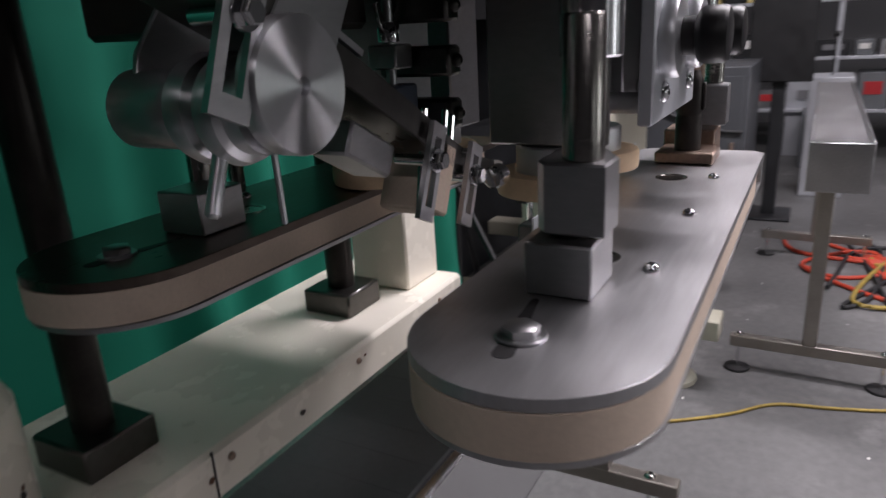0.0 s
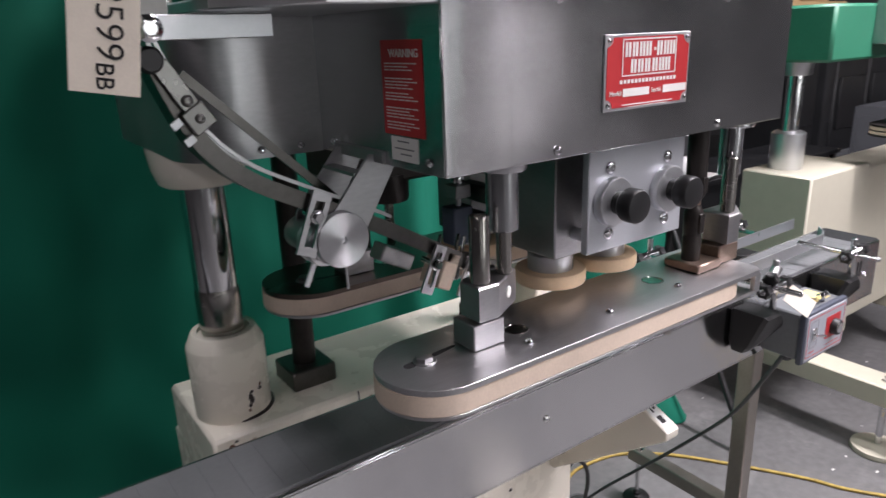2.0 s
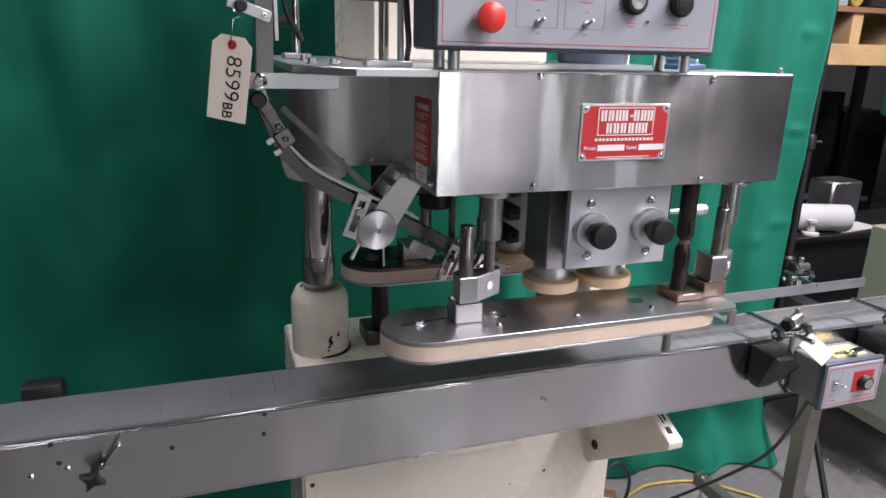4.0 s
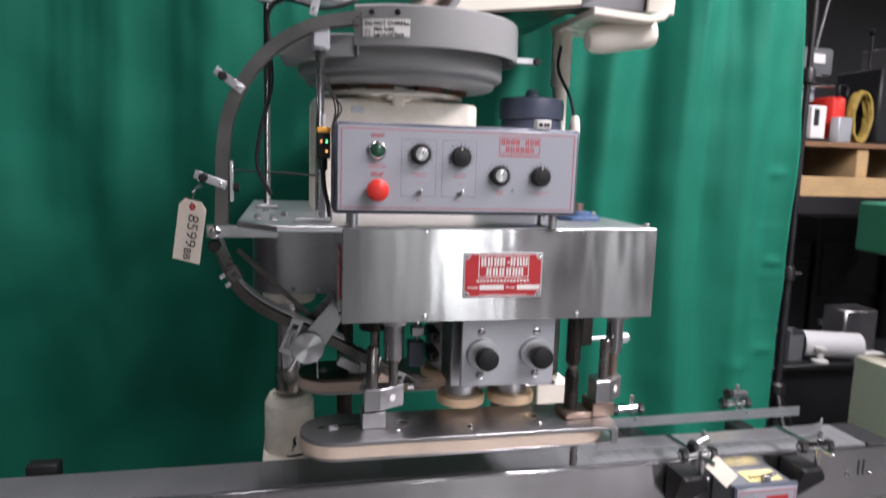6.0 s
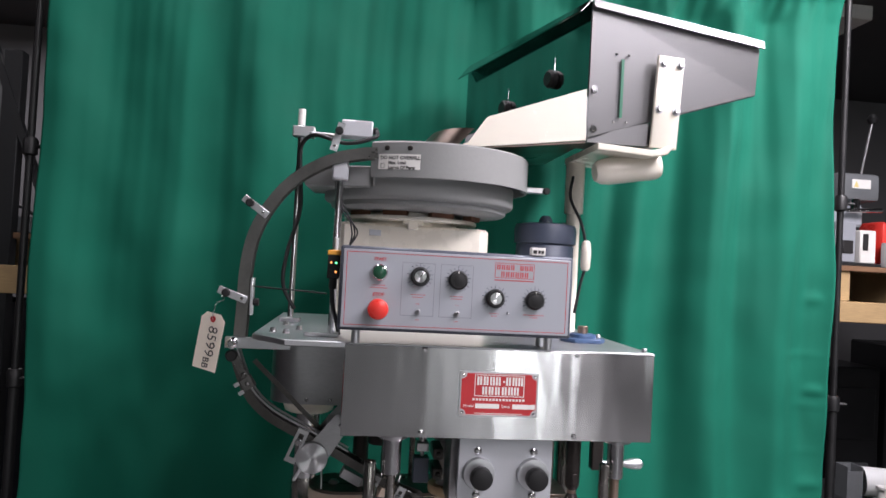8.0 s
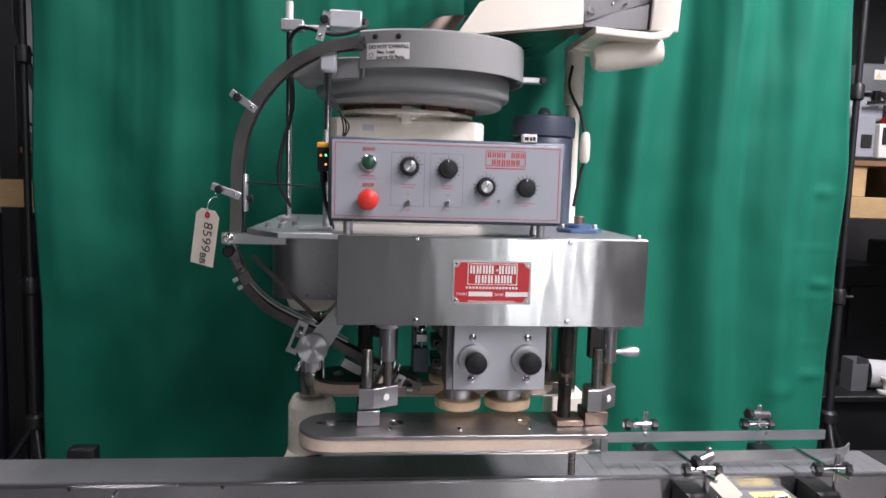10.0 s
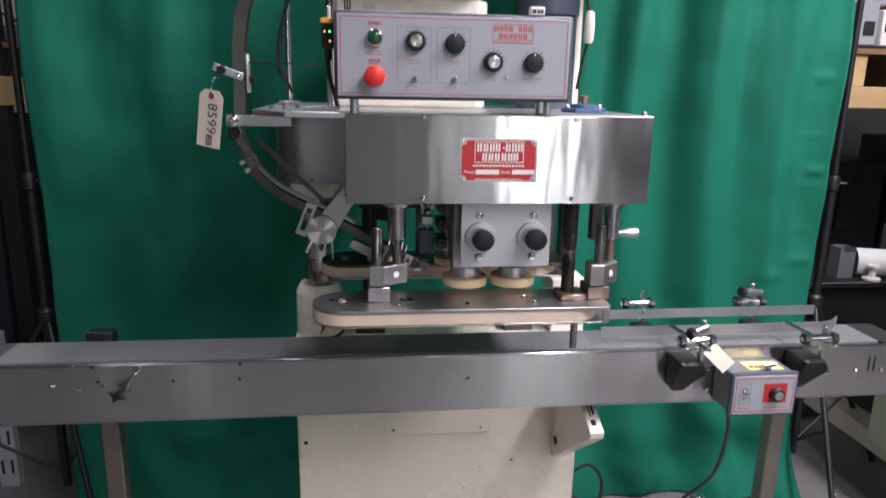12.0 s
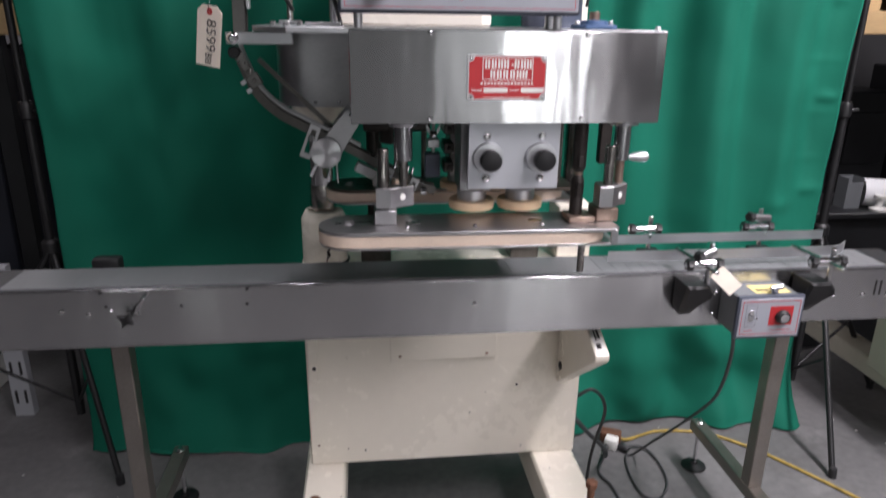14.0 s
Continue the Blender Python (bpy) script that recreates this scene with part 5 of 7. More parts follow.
    def on_rim(u, z, d=0.0):
        a = radians(deg0 + (deg1 - deg0) * u)
        return Vector((cx + (rr + d) * math.cos(a), cy + (rr + d) * math.sin(a), z))
    bm = bmnew()
    for i in range(8):
        a, b = i / 8, (i + 1) / 8
        bm.faces.new([bm.verts.new(on_rim(u, z)) for u, z in ((a, 1.935), (b, 1.935), (b, 1.969), (a, 1.969))])
    bmesh.ops.remove_doubles(bm, verts=bm.verts[:], dist=1e-5)
    stick = part("sticker", bm, WHITE, rim, "white sticker with printed instructions")
    for line, u, z, size in (("DO NOT OVERFILL", 0.05, 1.9605, 0.0108), ("Max. Load", 0.25, 1.9495, 0.0098), ("Layers Of Parts", 0.25, 1.9385, 0.0098)):
        cu = lettering("writing", line, size, Matrix(), INK, stick, bold=0.00035)
        wide = (deg1 - deg0) * math.pi / 180 * rr
        for v in cu.data.vertices:
            v.co = on_rim(u + v.co.x / wide, z + v.co.y, 0.0006)
    bm = bmnew()
    for u0, u1, z0, z1 in ((0.06, 0.16, 1.938, 1.939), (0.06, 0.16, 1.947, 1.948), (0.06, 0.07, 1.938, 1.948), (0.15, 0.16, 1.938, 1.948)):
        bm.faces.new([bm.verts.new(on_rim(u, z, 0.0006)) for u, z in ((u0, z0), (u1, z0), (u1, z1), (u0, z1))])
    part("number_box", bm, INK, stick)
    # chute bracket and posts
    bm = bmnew()
    box(bm, (-0.365, 0.15, 1.905), (-0.33, 0.20, 1.952), 0.004)
    part("chute_bracket", bm, ALU_PLATE, t)
    bm = bmnew()
    rod(bm, (-0.348, 0.18, 1.568), (-0.348, 0.18, 1.906), 0.0085)
    lathe(bm, [(0.011, 1.885), (0.011, 1.906)], Matrix.Translation((-0.348, 0.18, 0)), 20)
    part("chute_post", bm, CHROME, t)
    bm = bmnew()
    for k in range(3):
        tube(bm, [(-0.343, 0.185, 1.86 - 0.01 * k), (-0.325 + 0.006 * k, 0.20, 1.83 - 0.01 * k), (-0.315 + 0.006 * k, 0.21, 1.79), (-0.32, 0.22, 1.76)], 0.0018)
    part("loose_wires", bm, CABLE, t)
    bm = bmnew()
    box(bm, (0.105, 0.33, 1.925), (0.175, 0.36, 1.938), 0.001)
    c = part("rim_clip", bm, ALU, t)
    bm = bmnew()
    lathe(bm, [(0.007, 0), (0.009, 0.003), (0.009, 0.012), (0.007, 0.014)], along((0.165, 0.33, 1.93), (0.165, -1, 1.93)), 16)
    part("clip_knob", bm, BLACK, c)


bowl_feeder()


# ---- sensor mast behind the chute ----
def sensor_mast():
    t = thing("sensor_mast", (-0.46, 0.40, 1.568), "slim steel mast carrying a small grey cap sensor", "sensor mast")
    bm = bmnew()
    box(bm, (-0.485, 0.375, 1.568), (-0.435, 0.425, 1.578), 0.002)
    part("foot", bm, ALU, t)
    bm = bmnew()
    rod(bm, (-0.46, 0.40, 1.575), (-0.46, 0.40, 2.064), 0.0075)
    part("mast", bm, CHROME, t)
    bm = bmnew()
    lathe(bm, [(0.009, 2.064), (0.009, 2.105), (0.006, 2.089)], Matrix.Translation((-0.46, 0.40, 0)), 18)
    part("end_cap", bm, WHITE, t)
    bm = bmnew()
    box(bm, (-0.48, 0.385, 2.034), (-0.425, 0.415, 2.061), 0.002)
    part("clamp", bm, ALU, t)
    bm = bmnew()
    rod(bm, (-0.44, 0.392, 2.045), (-0.345, 0.33, 2.031), 0.005)
    part("arm", bm, ALU, t)
    bm = bmnew()
    box(bm, (-0.355, 0.28, 2.024), (-0.28, 0.33, 2.064), 0.003)
    s = part("sensor_head", bm, ALU_PLATE, t, "small grey sensor head")
    bm = bmnew()
    rod(bm, (-0.282, 0.30, 2.044), (-0.268, 0.30, 2.046), 0.008)
    part("gland", bm, BLACK, s)
    bm = bmnew()
    tube(bm, [(-0.27, 0.30, 2.046), (-0.275, 0.27, 2.024), (-0.34, 0.28, 2.007), (-0.42, 0.33, 2.03), (-0.455, 0.375, 2.007), (-0.455, 0.385, 1.95), (-0.45, 0.387, 1.85), (-0.475, 0.38, 1.74), (-0.48, 0.38, 1.66), (-0.45, 0.385, 1.60)], 0.005)
    part("cord", bm, CABLE, t)


sensor_mast()


# ---- motor and bearing on the top plate ----
def top_motor():
    t = thing("electric_motor", (0.205, 0.46, 1.568), "blue-grey upright electric motor on the top plate", "motor")
    m = Matrix.Translation((0.205, 0.46, 0))
    bm = bmnew()
    lathe(bm, [(0.075, 1.568), (0.078, 1.575), (0.078, 1.795), (0.074, 1.80)], m, 40)
    part("body", bm, MOTOR, t)
    bm = bmnew()
    lathe(bm, [(0.074, 1.80), (0.083, 1.803), (0.084, 1.838), (0.080, 1.853), (0.06, 1.857), (0.018, 1.858), (0.018, 1.868), (0.01, 1.879), (0, 1.88)], m, 40)
    part("fan_cowl", bm, MOTOR, t)
    for k in range(3):
        a = radians(-100 + 70 * k)
        bm = bmnew()
        screw_head(bm, (0.205 + 0.05 * math.cos(a), 0.46 + 0.05 * math.sin(a), 1.857), (0, 0, 1), 0.006)
        part("screw", bm, STEEL_DULL, t)


top_motor()


def flange_bearing():
    t = thing("flange_bearing", (0.232, 0.19, 1.568), "small blue flange bearing with a shaft end", "bearing")
    m = Matrix.Translation((0.232, 0.19, 0))
    bm = bmnew()
    prism(bm, [(0.232 + dx, 0.19 + dy) for dx, dy in ((-0.05, -0.012), (-0.03, -0.04), (0.03, -0.04), (0.05, -0.012), (0.05, 0.012), (0.03, 0.04), (-0.03, 0.04), (-0.05, 0.012))], "z", 1.568, 1.578, 0.002)
    lathe(bm, [(0.032, 1.576), (0.030, 1.586), (0.022, 1.588)], m, 28)
    part("housing", bm, BEARING_BLUE, t)
    bm = bmnew()
    rod(bm, (0.232, 0.19, 1.57), (0.232, 0.19, 1.605), 0.012)
    part("shaft_end", bm, RUSTY, t)
    for dx in (-0.038, 0.038):
        bm = bmnew()
        hex_bolt(bm, (0.232 + dx, 0.19, 1.578), (0, 0, 1), 0.006, 0.007)
        part("bolt", bm, STEEL_DULL, t)


flange_bearing()
for x, y in ((-0.47, 0.14), (-0.44, 0.12), (0.31, 0.02), (0.29, 0.3), (-0.42, 0.2), (-0.46, 0.3)):
    bm = bmnew()
    hex_bolt(bm, (x, y, 1.568), (0, 0, 1), 0.006, 0.008)
    part("plate_bolt", bm, STEEL_DULL, cap)


# ---- cap hopper ----
def hopper():
    t = thing("cap_hopper", (0.29, 0.46, 1.568), "stainless cap hopper with a cream feed chute on a pipe post", "hopper")
    yf = 0.25
    fl, fr = (0.238, yf), (0.70, yf + 0.05)
    bl, brr = (0.03, 0.86), (0.52, 0.90)
    top, bot_l, bot_r = 2.395, 2.06, 2.215

    def sheet(bm, quad, th=0.003):
        a, b, c, d = [Vector(p) for p in quad]
        n = (b - a).cross(d - a).normalized() * th
        vs = [bm.verts.new(p) for p in (a, b, c, d)] + [bm.verts.new(p + n) for p in (a, b, c, d)]
        fs = [bm.faces.new([vs[i] for i in q]) for q in ((0, 1, 2, 3), (7, 6, 5, 4), (0, 4, 5, 1), (1, 5, 6, 2), (2, 6, 7, 3), (3, 7, 4, 0))]
        bmesh.ops.recalc_face_normals(bm, faces=fs)
    bm = bmnew()
    sheet(bm, [(*fl, bot_l), (*fr, bot_r), (fr[0] + 0.006, fr[1] - 0.004, top - 0.045), (*fl, top)])
    sheet(bm, [(fl[0], fl[1] - 0.012, top - 0.018), (fr[0] + 0.012, fr[1] - 0.016, top - 0.063), (fr[0] + 0.012, fr[1] - 0.012, top - 0.043), (fl[0], fl[1] - 0.008, top + 0.002)], 0.004)
    part("front_panel", bm, HOPPER, t, "stainless front panel with a folded rim")
    bm = bmnew()
    sheet(bm, [(bl[0], bl[1], 2.16), (fl[0], fl[1], 2.16), (fl[0], fl[1], top), (bl[0], bl[1], top - 0.01)])
    part("side_panel", bm, SIDE_MIRROR, t, "mirror-bright side panel")
    bm = bmnew()
    sheet(bm, [(bl[0] - 0.035, bl[1] - 0.008, top - 0.052), (fl[0] - 0.030, fl[1] - 0.006, top - 0.030), (fl[0], fl[1] - 0.002, top + 0.004), (bl[0], bl[1], top - 0.006)], 0.003)
    part("side_rim", bm, SIDE_MIRROR, t, "folded rim of the side panel")
    bm = bmnew()
    sheet(bm, [(*fr, bot_r), (*brr, bot_r), (brr[0], brr[1], top - 0.05), (fr[0] + 0.006, fr[1], top - 0.045)])
    sheet(bm, [(*brr, bot_r), (*bl, 2.1), (bl[0], bl[1], top - 0.01), (brr[0], brr[1], top - 0.05)])
    part("back_panel", bm, HOPPER, t)
    bm = bmnew()
    sheet(bm, [(fl[0], fl[1], bot_l), (bl[0], bl[1], 2.09), (brr[0], brr[1], bot_r), (fr[0], fr[1], bot_r)])
    part("bottom_sheet", bm, HOPPER, t)
    # cream feed chute towards the bowl
    bm = bmnew()
    prism(bm, [(-0.063, 2.012), (0.236, 2.052), (0.232, 2.178), (-0.01, 2.09)], "y", yf - 0.004, yf, 0.0008)
    c = part("feed_chute", bm, CREAM, t, "cream feed chute side")
    bm = bmnew()
    prism(bm, [(-0.063, 2.008), (0.236, 2.046), (0.236, 2.051), (-0.063, 2.013)], "y", yf, 0.62)
    part("chute_floor", bm, GUIDE_DARK, c)
    bm = bmnew()
    prism(bm, [(-0.063, 2.012), (0.236, 2.052), (0.232, 2.178), (-0.01, 2.09)], "y", 0.62, 0.624, 0.0008)
    part("chute_side", bm, CREAM, c)
    bm = bmnew()
    ring = []
    for i in range(13):
        a = radians(15 * i)
        x, y = -0.05 - 0.09 * math.sin(a), 0.435 - 0.15 * math.cos(a)
        ring.append([bm.verts.new(p) for p in ((x - 0.03, y, 2.02), (x + 0.012, y, 2.068), (x + 0.015, y, 2.067), (x - 0.027, y, 2.019))])
    for u, v in zip(ring, ring[1:]):
        for j in range(4):
            bm.faces.new((u[j], u[(j + 1) % 4], v[(j + 1) % 4], v[j]))
    bm.faces.new(ring[0])
    bm.faces.new(ring[-1][::-1])
    bmesh.ops.recalc_face_normals(bm, faces=bm.faces[:])
    part("rubber_lip", bm, GUIDE_DARK, t, "brown rubber lip of the chute")
    for x, z in ((0.25, 2.178), (0.252, 2.082)):
        bm = bmnew()
        hex_bolt(bm, (x, yf, z), (0, -1, 0), 0.008, 0.008)
        part("bolt", bm, CHROME, t)
    for p in ((0.19, 0.39, 2.235), (0.115, 0.61, 2.20)):
        bm = bmnew()
        lathe(bm, [(0.018, 0), (0.024, 0.004), (0.024, 0.018), (0.018, 0.024)], along(p, (p[0] - 1, p[1] - 0.34, p[2])), 10)
        part("star_knob", bm, BLACK, t)
        bm = bmnew()
        box(bm, (p[0] - 0.003, p[1] - 0.004, p[2]), (p[0] + 0.001, p[1] + 0.004, p[2] + 0.06))
        part("slot_strip", bm, CHROME, t)
    bm = bmnew()
    box(bm, (0.318, yf - 0.002, 2.115), (0.325, yf + 0.002, 2.26))
    part("slot", bm, DEEP_GREEN, t, "slot showing the cloth behind")
    for x in (0.306, 0.338):
        for z in (2.105, 2.272):
            bm = bmnew()
            screw_head(bm, (x, yf + 0.004, z), (0, -1, 0), 0.0035)
            part("screw", bm, CHROME, t)
    # cream mounting plate and arm
    bm = bmnew()
    m = Matrix.Translation((0.437, yf - 0.01, 2.16)) @ Matrix.Rotation(radians(3), 4, "Y")
    box(bm, (-0.034, -0.002, -0.115), (0.034, 0.010, 0.115), 0.003, m, 2)
    mp = part("mounting_plate", bm, CREAM, t)
    for dx in (-0.02, 0.024):
        for dz in (0.095, -0.02):
            bm = bmnew()
            hex_bolt(bm, m @ Vector((dx, -0.002, dz)), (0, -1, 0), 0.008, 0.008)
            part("bolt", bm, ALU, mp)
    bm = bmnew()
    prism(bm, [(0.262, 2.030), (0.40, 2.022), (0.440, 2.030), (0.458, 2.052), (0.440, 2.052), (0.425, 2.044), (0.40, 2.038), (0.262, 2.046)], "y", yf - 0.018, yf + 0.25, 0.002)
    part("support_arm", bm, CREAM, t)
    bm = bmnew()
    prism(bm, [(0.242, 2.05), (0.42, 2.05), (0.42, 2.115), (0.242, 2.065)], "y", yf + 0.006, yf + 0.10)
    part("under_channel", bm, HOPPER, t)
    bm = bmnew()
    lathe(bm, [(0.0, -0.115), (0.022, -0.113), (0.031, -0.10), (0.035, -0.075), (0.035, 0.045), (0.031, 0.056), (0, 0.058)], Matrix.Translation((0.395, yf + 0.06, 2.004)) @ Matrix.Rotation(radians(80), 4, "Y"), 28)
    part("vibrator", bm, CREAM, t, "cream cylindrical vibrator under the hopper")
    bm = bmnew()
    rod(bm, (0.285, 0.47, 1.568), (0.285, 0.47, 1.90), 0.019)
    rod(bm, (0.285, 0.47, 1.89), (0.285, 0.47, 2.032), 0.026)
    part("pipe_post", bm, CREAM, t)
    bm = bmnew()
    tube(bm, [(0.27, 0.44, 1.99), (0.262, 0.43, 1.93), (0.29, 0.41, 1.86), (0.302, 0.40, 1.80)], 0.004)
    tube(bm, [(0.302, 0.40, 1.74), (0.295, 0.41, 1.70), (0.285, 0.42, 1.62)], 0.004)
    part("cord", bm, CABLE, t)
    bm = bmnew()
    lathe(bm, [(0.008, 0), (0.013, 0.008), (0.014, 0.05), (0.011, 0.075), (0.006, 0.08)], Matrix.Translation((0.302, 0.40, 1.735)), 18)
    part("plug", bm, CREAM, t, "cream in-line connector")


hopper()


# ---- side rails on the conveyor ----
def rail(name, pts, y, z0, z1):
    bm = bmnew()
    path = [Vector((x, yy, (z0 + z1) / 2)) for x, yy in pts]
    sweep(bm, path, strip(0.003, z1 - z0), (0, 0, 1))
    return solid(name, bm, ALU, "flat aluminium guide rail above the belt", "guide rail", "guide rails")


rail("guide_rail", [(0.27, 0.262), (0.95, 0.272)], 0.262, 1.030, 1.055)
rail("guide_rail", [(0.315, 0.185), (0.62, 0.183), (0.86, 0.186), (0.925, 0.188), (0.955, 0.200), (0.985, 0.226)], 0.185, 1.012, 1.038)


def rail_clamp(x, y, z, dirn, rail_y, big, up):
    t = thing("rail_clamp", (x, y, z), "chrome cross-rod rail clamp with black knobs", "rail clamp", "rail clamps")
    bm = bmnew()
    rod(bm, (x - 0.025, y, z), (x + 0.032, y, z), 0.0105)
    part("cross_barrel", bm, CHROME, t)
    bm = bmnew()
    rod(bm, (x + 0.012, y - 0.05 * dirn, z - 0.004), (x - 0.018, rail_y, z - 0.0 + 0.004), 0.0055)
    part("cross_rod", bm, CHROME, t)
    bm = bmnew()
    rod(bm, (x + 0.022, y + 0.01, 0.96), (x + 0.022, y + 0.01, z + up), 0.0065)
    part("post", bm, CHROME, t)
    for dx, d in ((-0.025, -1), (0.032, 1)):
        bm = bmnew()
        pts = [((0.0155 if i % 2 == 0 else 0.0118) * math.cos(i * math.pi / 6), (0.0155 if i % 2 == 0 else 0.0118) * math.sin(i * math.pi / 6)) for i in range(12)]
        prism(bm, pts, "z", 0, 0.017, 0.002, along((x + dx, y, z), (x + dx + d, y, z)))
        k = part("knob", bm, BLACK, t)
        bm = bmnew()
        lathe(bm, [(0.007, 0.017), (0.006, 0.0185), (0, 0.0188)], along((x + dx, y, z), (x + dx + d, y, z)), 12)
        part("knob_insert", bm, CHROME, k)
    bm = bmnew()
    if dirn > 0:
        pts = [(x - 0.034, 0.985), (x + 0.02, 0.985), (x + 0.034, 0.966), (x + 0.033, 0.952), (x + 0.014, 0.928), (x + 0.002, 0.893), (x - 0.024, 0.891), (x - 0.034, 0.912)]
        prism(bm, pts, "y", y - 0.012, CY0 - 0.0005, 0.006)
        for v in bm.verts:
            if v.co.y < 0.12 and v.co.z < 0.95:
                v.co.y += (0.95 - v.co.z) * 0.75
    else:
        box(bm, (x - 0.01, CY1 + 0.0005, 0.93), (x + 0.05, y + 0.022, 0.985), 0.004)
    part("bracket", bm, BLACK, t, "black moulded bracket")


rail_clamp(0.51, 0.075, 1.038, 1, 0.183, True, 0.012)
rail_clamp(0.825, 0.072, 1.038, 1, 0.186, True, 0.03)
rail_clamp(0.472, 0.345, 1.045, -1, 0.262, False, 0.035)
rail_clamp(0.80, 0.345, 1.045, -1, 0.268, False, 0.012)


def swivel(x, y, z, a, reach):
    t = thing("swivel_clamp", (x, y, z), "spare chrome swivel clamp with a black knob", "rail clamp", "rail clamps")
    d = Vector((math.cos(a), 0.3, math.sin(a))).normalized()
    p = Vector((x, y, z))
    bm = bmnew()
    rod(bm, p - d * 0.018, p + d * reach, 0.0105)
    part("barrel", bm, STEEL_DULL, t)
    bm = bmnew()
    pts = [((0.0155 if i % 2 == 0 else 0.0118) * math.cos(i * math.pi / 6), (0.0155 if i % 2 == 0 else 0.0118) * math.sin(i * math.pi / 6)) for i in range(12)]
    prism(bm, pts, "z", 0, 0.017, 0.002, along(p - d * 0.018, p - d))
    part("knob", bm, BLACK, t)
    bm = bmnew()
    rod(bm, p + Vector((0.01, 0.004, -0.022)), p + Vector((0.01, 0.004, 0.024)), 0.006)
    part("pin", bm, STEEL_DULL, t)


swivel(0.80, 0.345, 1.072, -0.15, 0.045)
swivel(0.525, 0.085, 1.062, 0.25, 0.02)


# ---- speed controller ----
def speed_box():
    t = thing("speed_controller", (0.69, 0.1, 0.85), "grey conveyor speed controller with switch and red dial", "controller box")
    bm = bmnew()
    box(bm, (0.605, 0.062, 0.855), (0.768, CY0 - 0.0005, 0.958), 0.004)
    part("case", bm, GREY_MACHINE, t, "dark grey metal case")
    bm = bmnew()
    box(bm, (0.600, 0.048, 0.848), (0.773, 0.062, 0.962), 0.005, None, 2)
    lid = part("front_lid", bm, CONSOLE, t)
    bm = bmnew()
    box(bm, (0.607, 0.0462, 0.855), (0.766, 0.049, 0.955), 0.001)
    f = part("face", bm, FACE, lid, "light grey printed face")
    y = 0.0458
    bm = bmnew()
    for lo, hi in (((0.612, 0.862), (0.761, 0.8635)), ((0.612, 0.9475), (0.761, 0.949)), ((0.612, 0.862), (0.6135, 0.949)), ((0.7595, 0.862), (0.761, 0.949)), ((0.622, 0.871), (0.645, 0.8728)), ((0.69, 0.871), (0.745, 0.8728))):
        box(bm, (lo[0], y, lo[1]), (hi[0], y + 0.0006, hi[1]))
    part("red_print", bm, RED, f)
    bm = bmnew()
    for lo, hi in (((0.622, 0.882), (0.65, 0.883)), ((0.622, 0.94), (0.65, 0.941)), ((0.622, 0.882), (0.623, 0.941)), ((0.649, 0.882), (0.65, 0.941))):
        box(bm, (lo[0], y, lo[1]), (hi[0], y + 0.0006, hi[1]))
    part("switch_frame", bm, GREY_PRINT, f)
    bm = bmnew()
    box(bm, (0.684, y - 0.0004, 0.885), (0.744, y + 0.0006, 0.935))
    part("dial_field", bm, RED, f, "red dial field")
    bm = bmnew()
    lathe(bm, [(0.0165, 0), (0.018, 0.002), (0.0165, 0.012), (0.015, 0.014)], along((0.716, y, 0.908), (0.716, -1, 0.908)), 28)
    k = part("dial_knob", bm, BLACK, f)
    bm = bmnew()
    lathe(bm, [(0.0115, 0.0138), (0.011, 0.0155), (0, 0.0157)], along((0.716, y, 0.908), (0.716, -1, 0.908)), 24)
    part("knob_cap", bm, CHROME, k)
    bm = bmnew()
    box(bm, (0.629, y - 0.002, 0.897), (0.643, y, 0.925), 0.0005)
    rod(bm, (0.636, y - 0.002, 0.911), (0.637, y - 0.024, 0.916), 0.003, 12)
    part("toggle_switch", bm, CHROME, f)
    bm = bmnew()
    box(bm, (0.66, 0.075, 0.958), (0.75, 0.125, 0.959))
    lab = part("yellow_label", bm, YELLOW, t, "yellow printed label")
    bm = bmnew()
    for i in range(4):
        box(bm, (0.668 + 0.011 * i, 0.085, 0.959), (0.676 + 0.011 * i, 0.10, 0.9593))
    part("small_print", bm, INK, lab)
    bm = bmnew()
    rod(bm, (0.705, 0.075, 0.958), (0.705, 0.075, 0.972), 0.009)
    rod(bm, (0.69, 0.07, 0.972), (0.722, 0.07, 0.975), 0.006)
    part("cable_gland", bm, CHROME, t)
    for z in (0.875, 0.935):
        bm = bmnew()
        screw_head(bm, (0.592, CY0, z), (0, -1, 0), 0.006)
        part("screw", bm, CHROME, t)
    bm = bmnew()
    tube(bm, [(0.63, 0.10, 0.856), (0.635, 0.10, 0.838), (0.66, 0.10, 0.83), (0.69, 0.10, 0.838), (0.70, 0.10, 0.856)], 0.005)
    part("cord_loop", bm, CABLE, t)
    bm = bmnew()
    tube(bm, [(0.632, 0.10, 0.858), (0.639, 0.11, 0.83), (0.674, 0.16, 0.746), (0.712, 0.24, 0.613), (0.745, 0.34, 0.489), (0.748, 0.50, 0.307), (0.738, 0.66, 0.13), (0.715, 0.75, 0.016), (0.677, 0.74, 0.007), (0.653, 0.625, 0.007), (0.660, 0.52, 0.007), (0.714, 0.505, 0.007), (0.772, 0.58, 0.007), (0.79, 0.70, 0.007), (0.765, 0.79, 0.012), (0.70, 0.80, 0.014), (0.66, 0.81, 0.016)], 0.0048)
    part("supply_cord", bm, CABLE_GREY, t, "grey supply cord running to the floor")


speed_box()


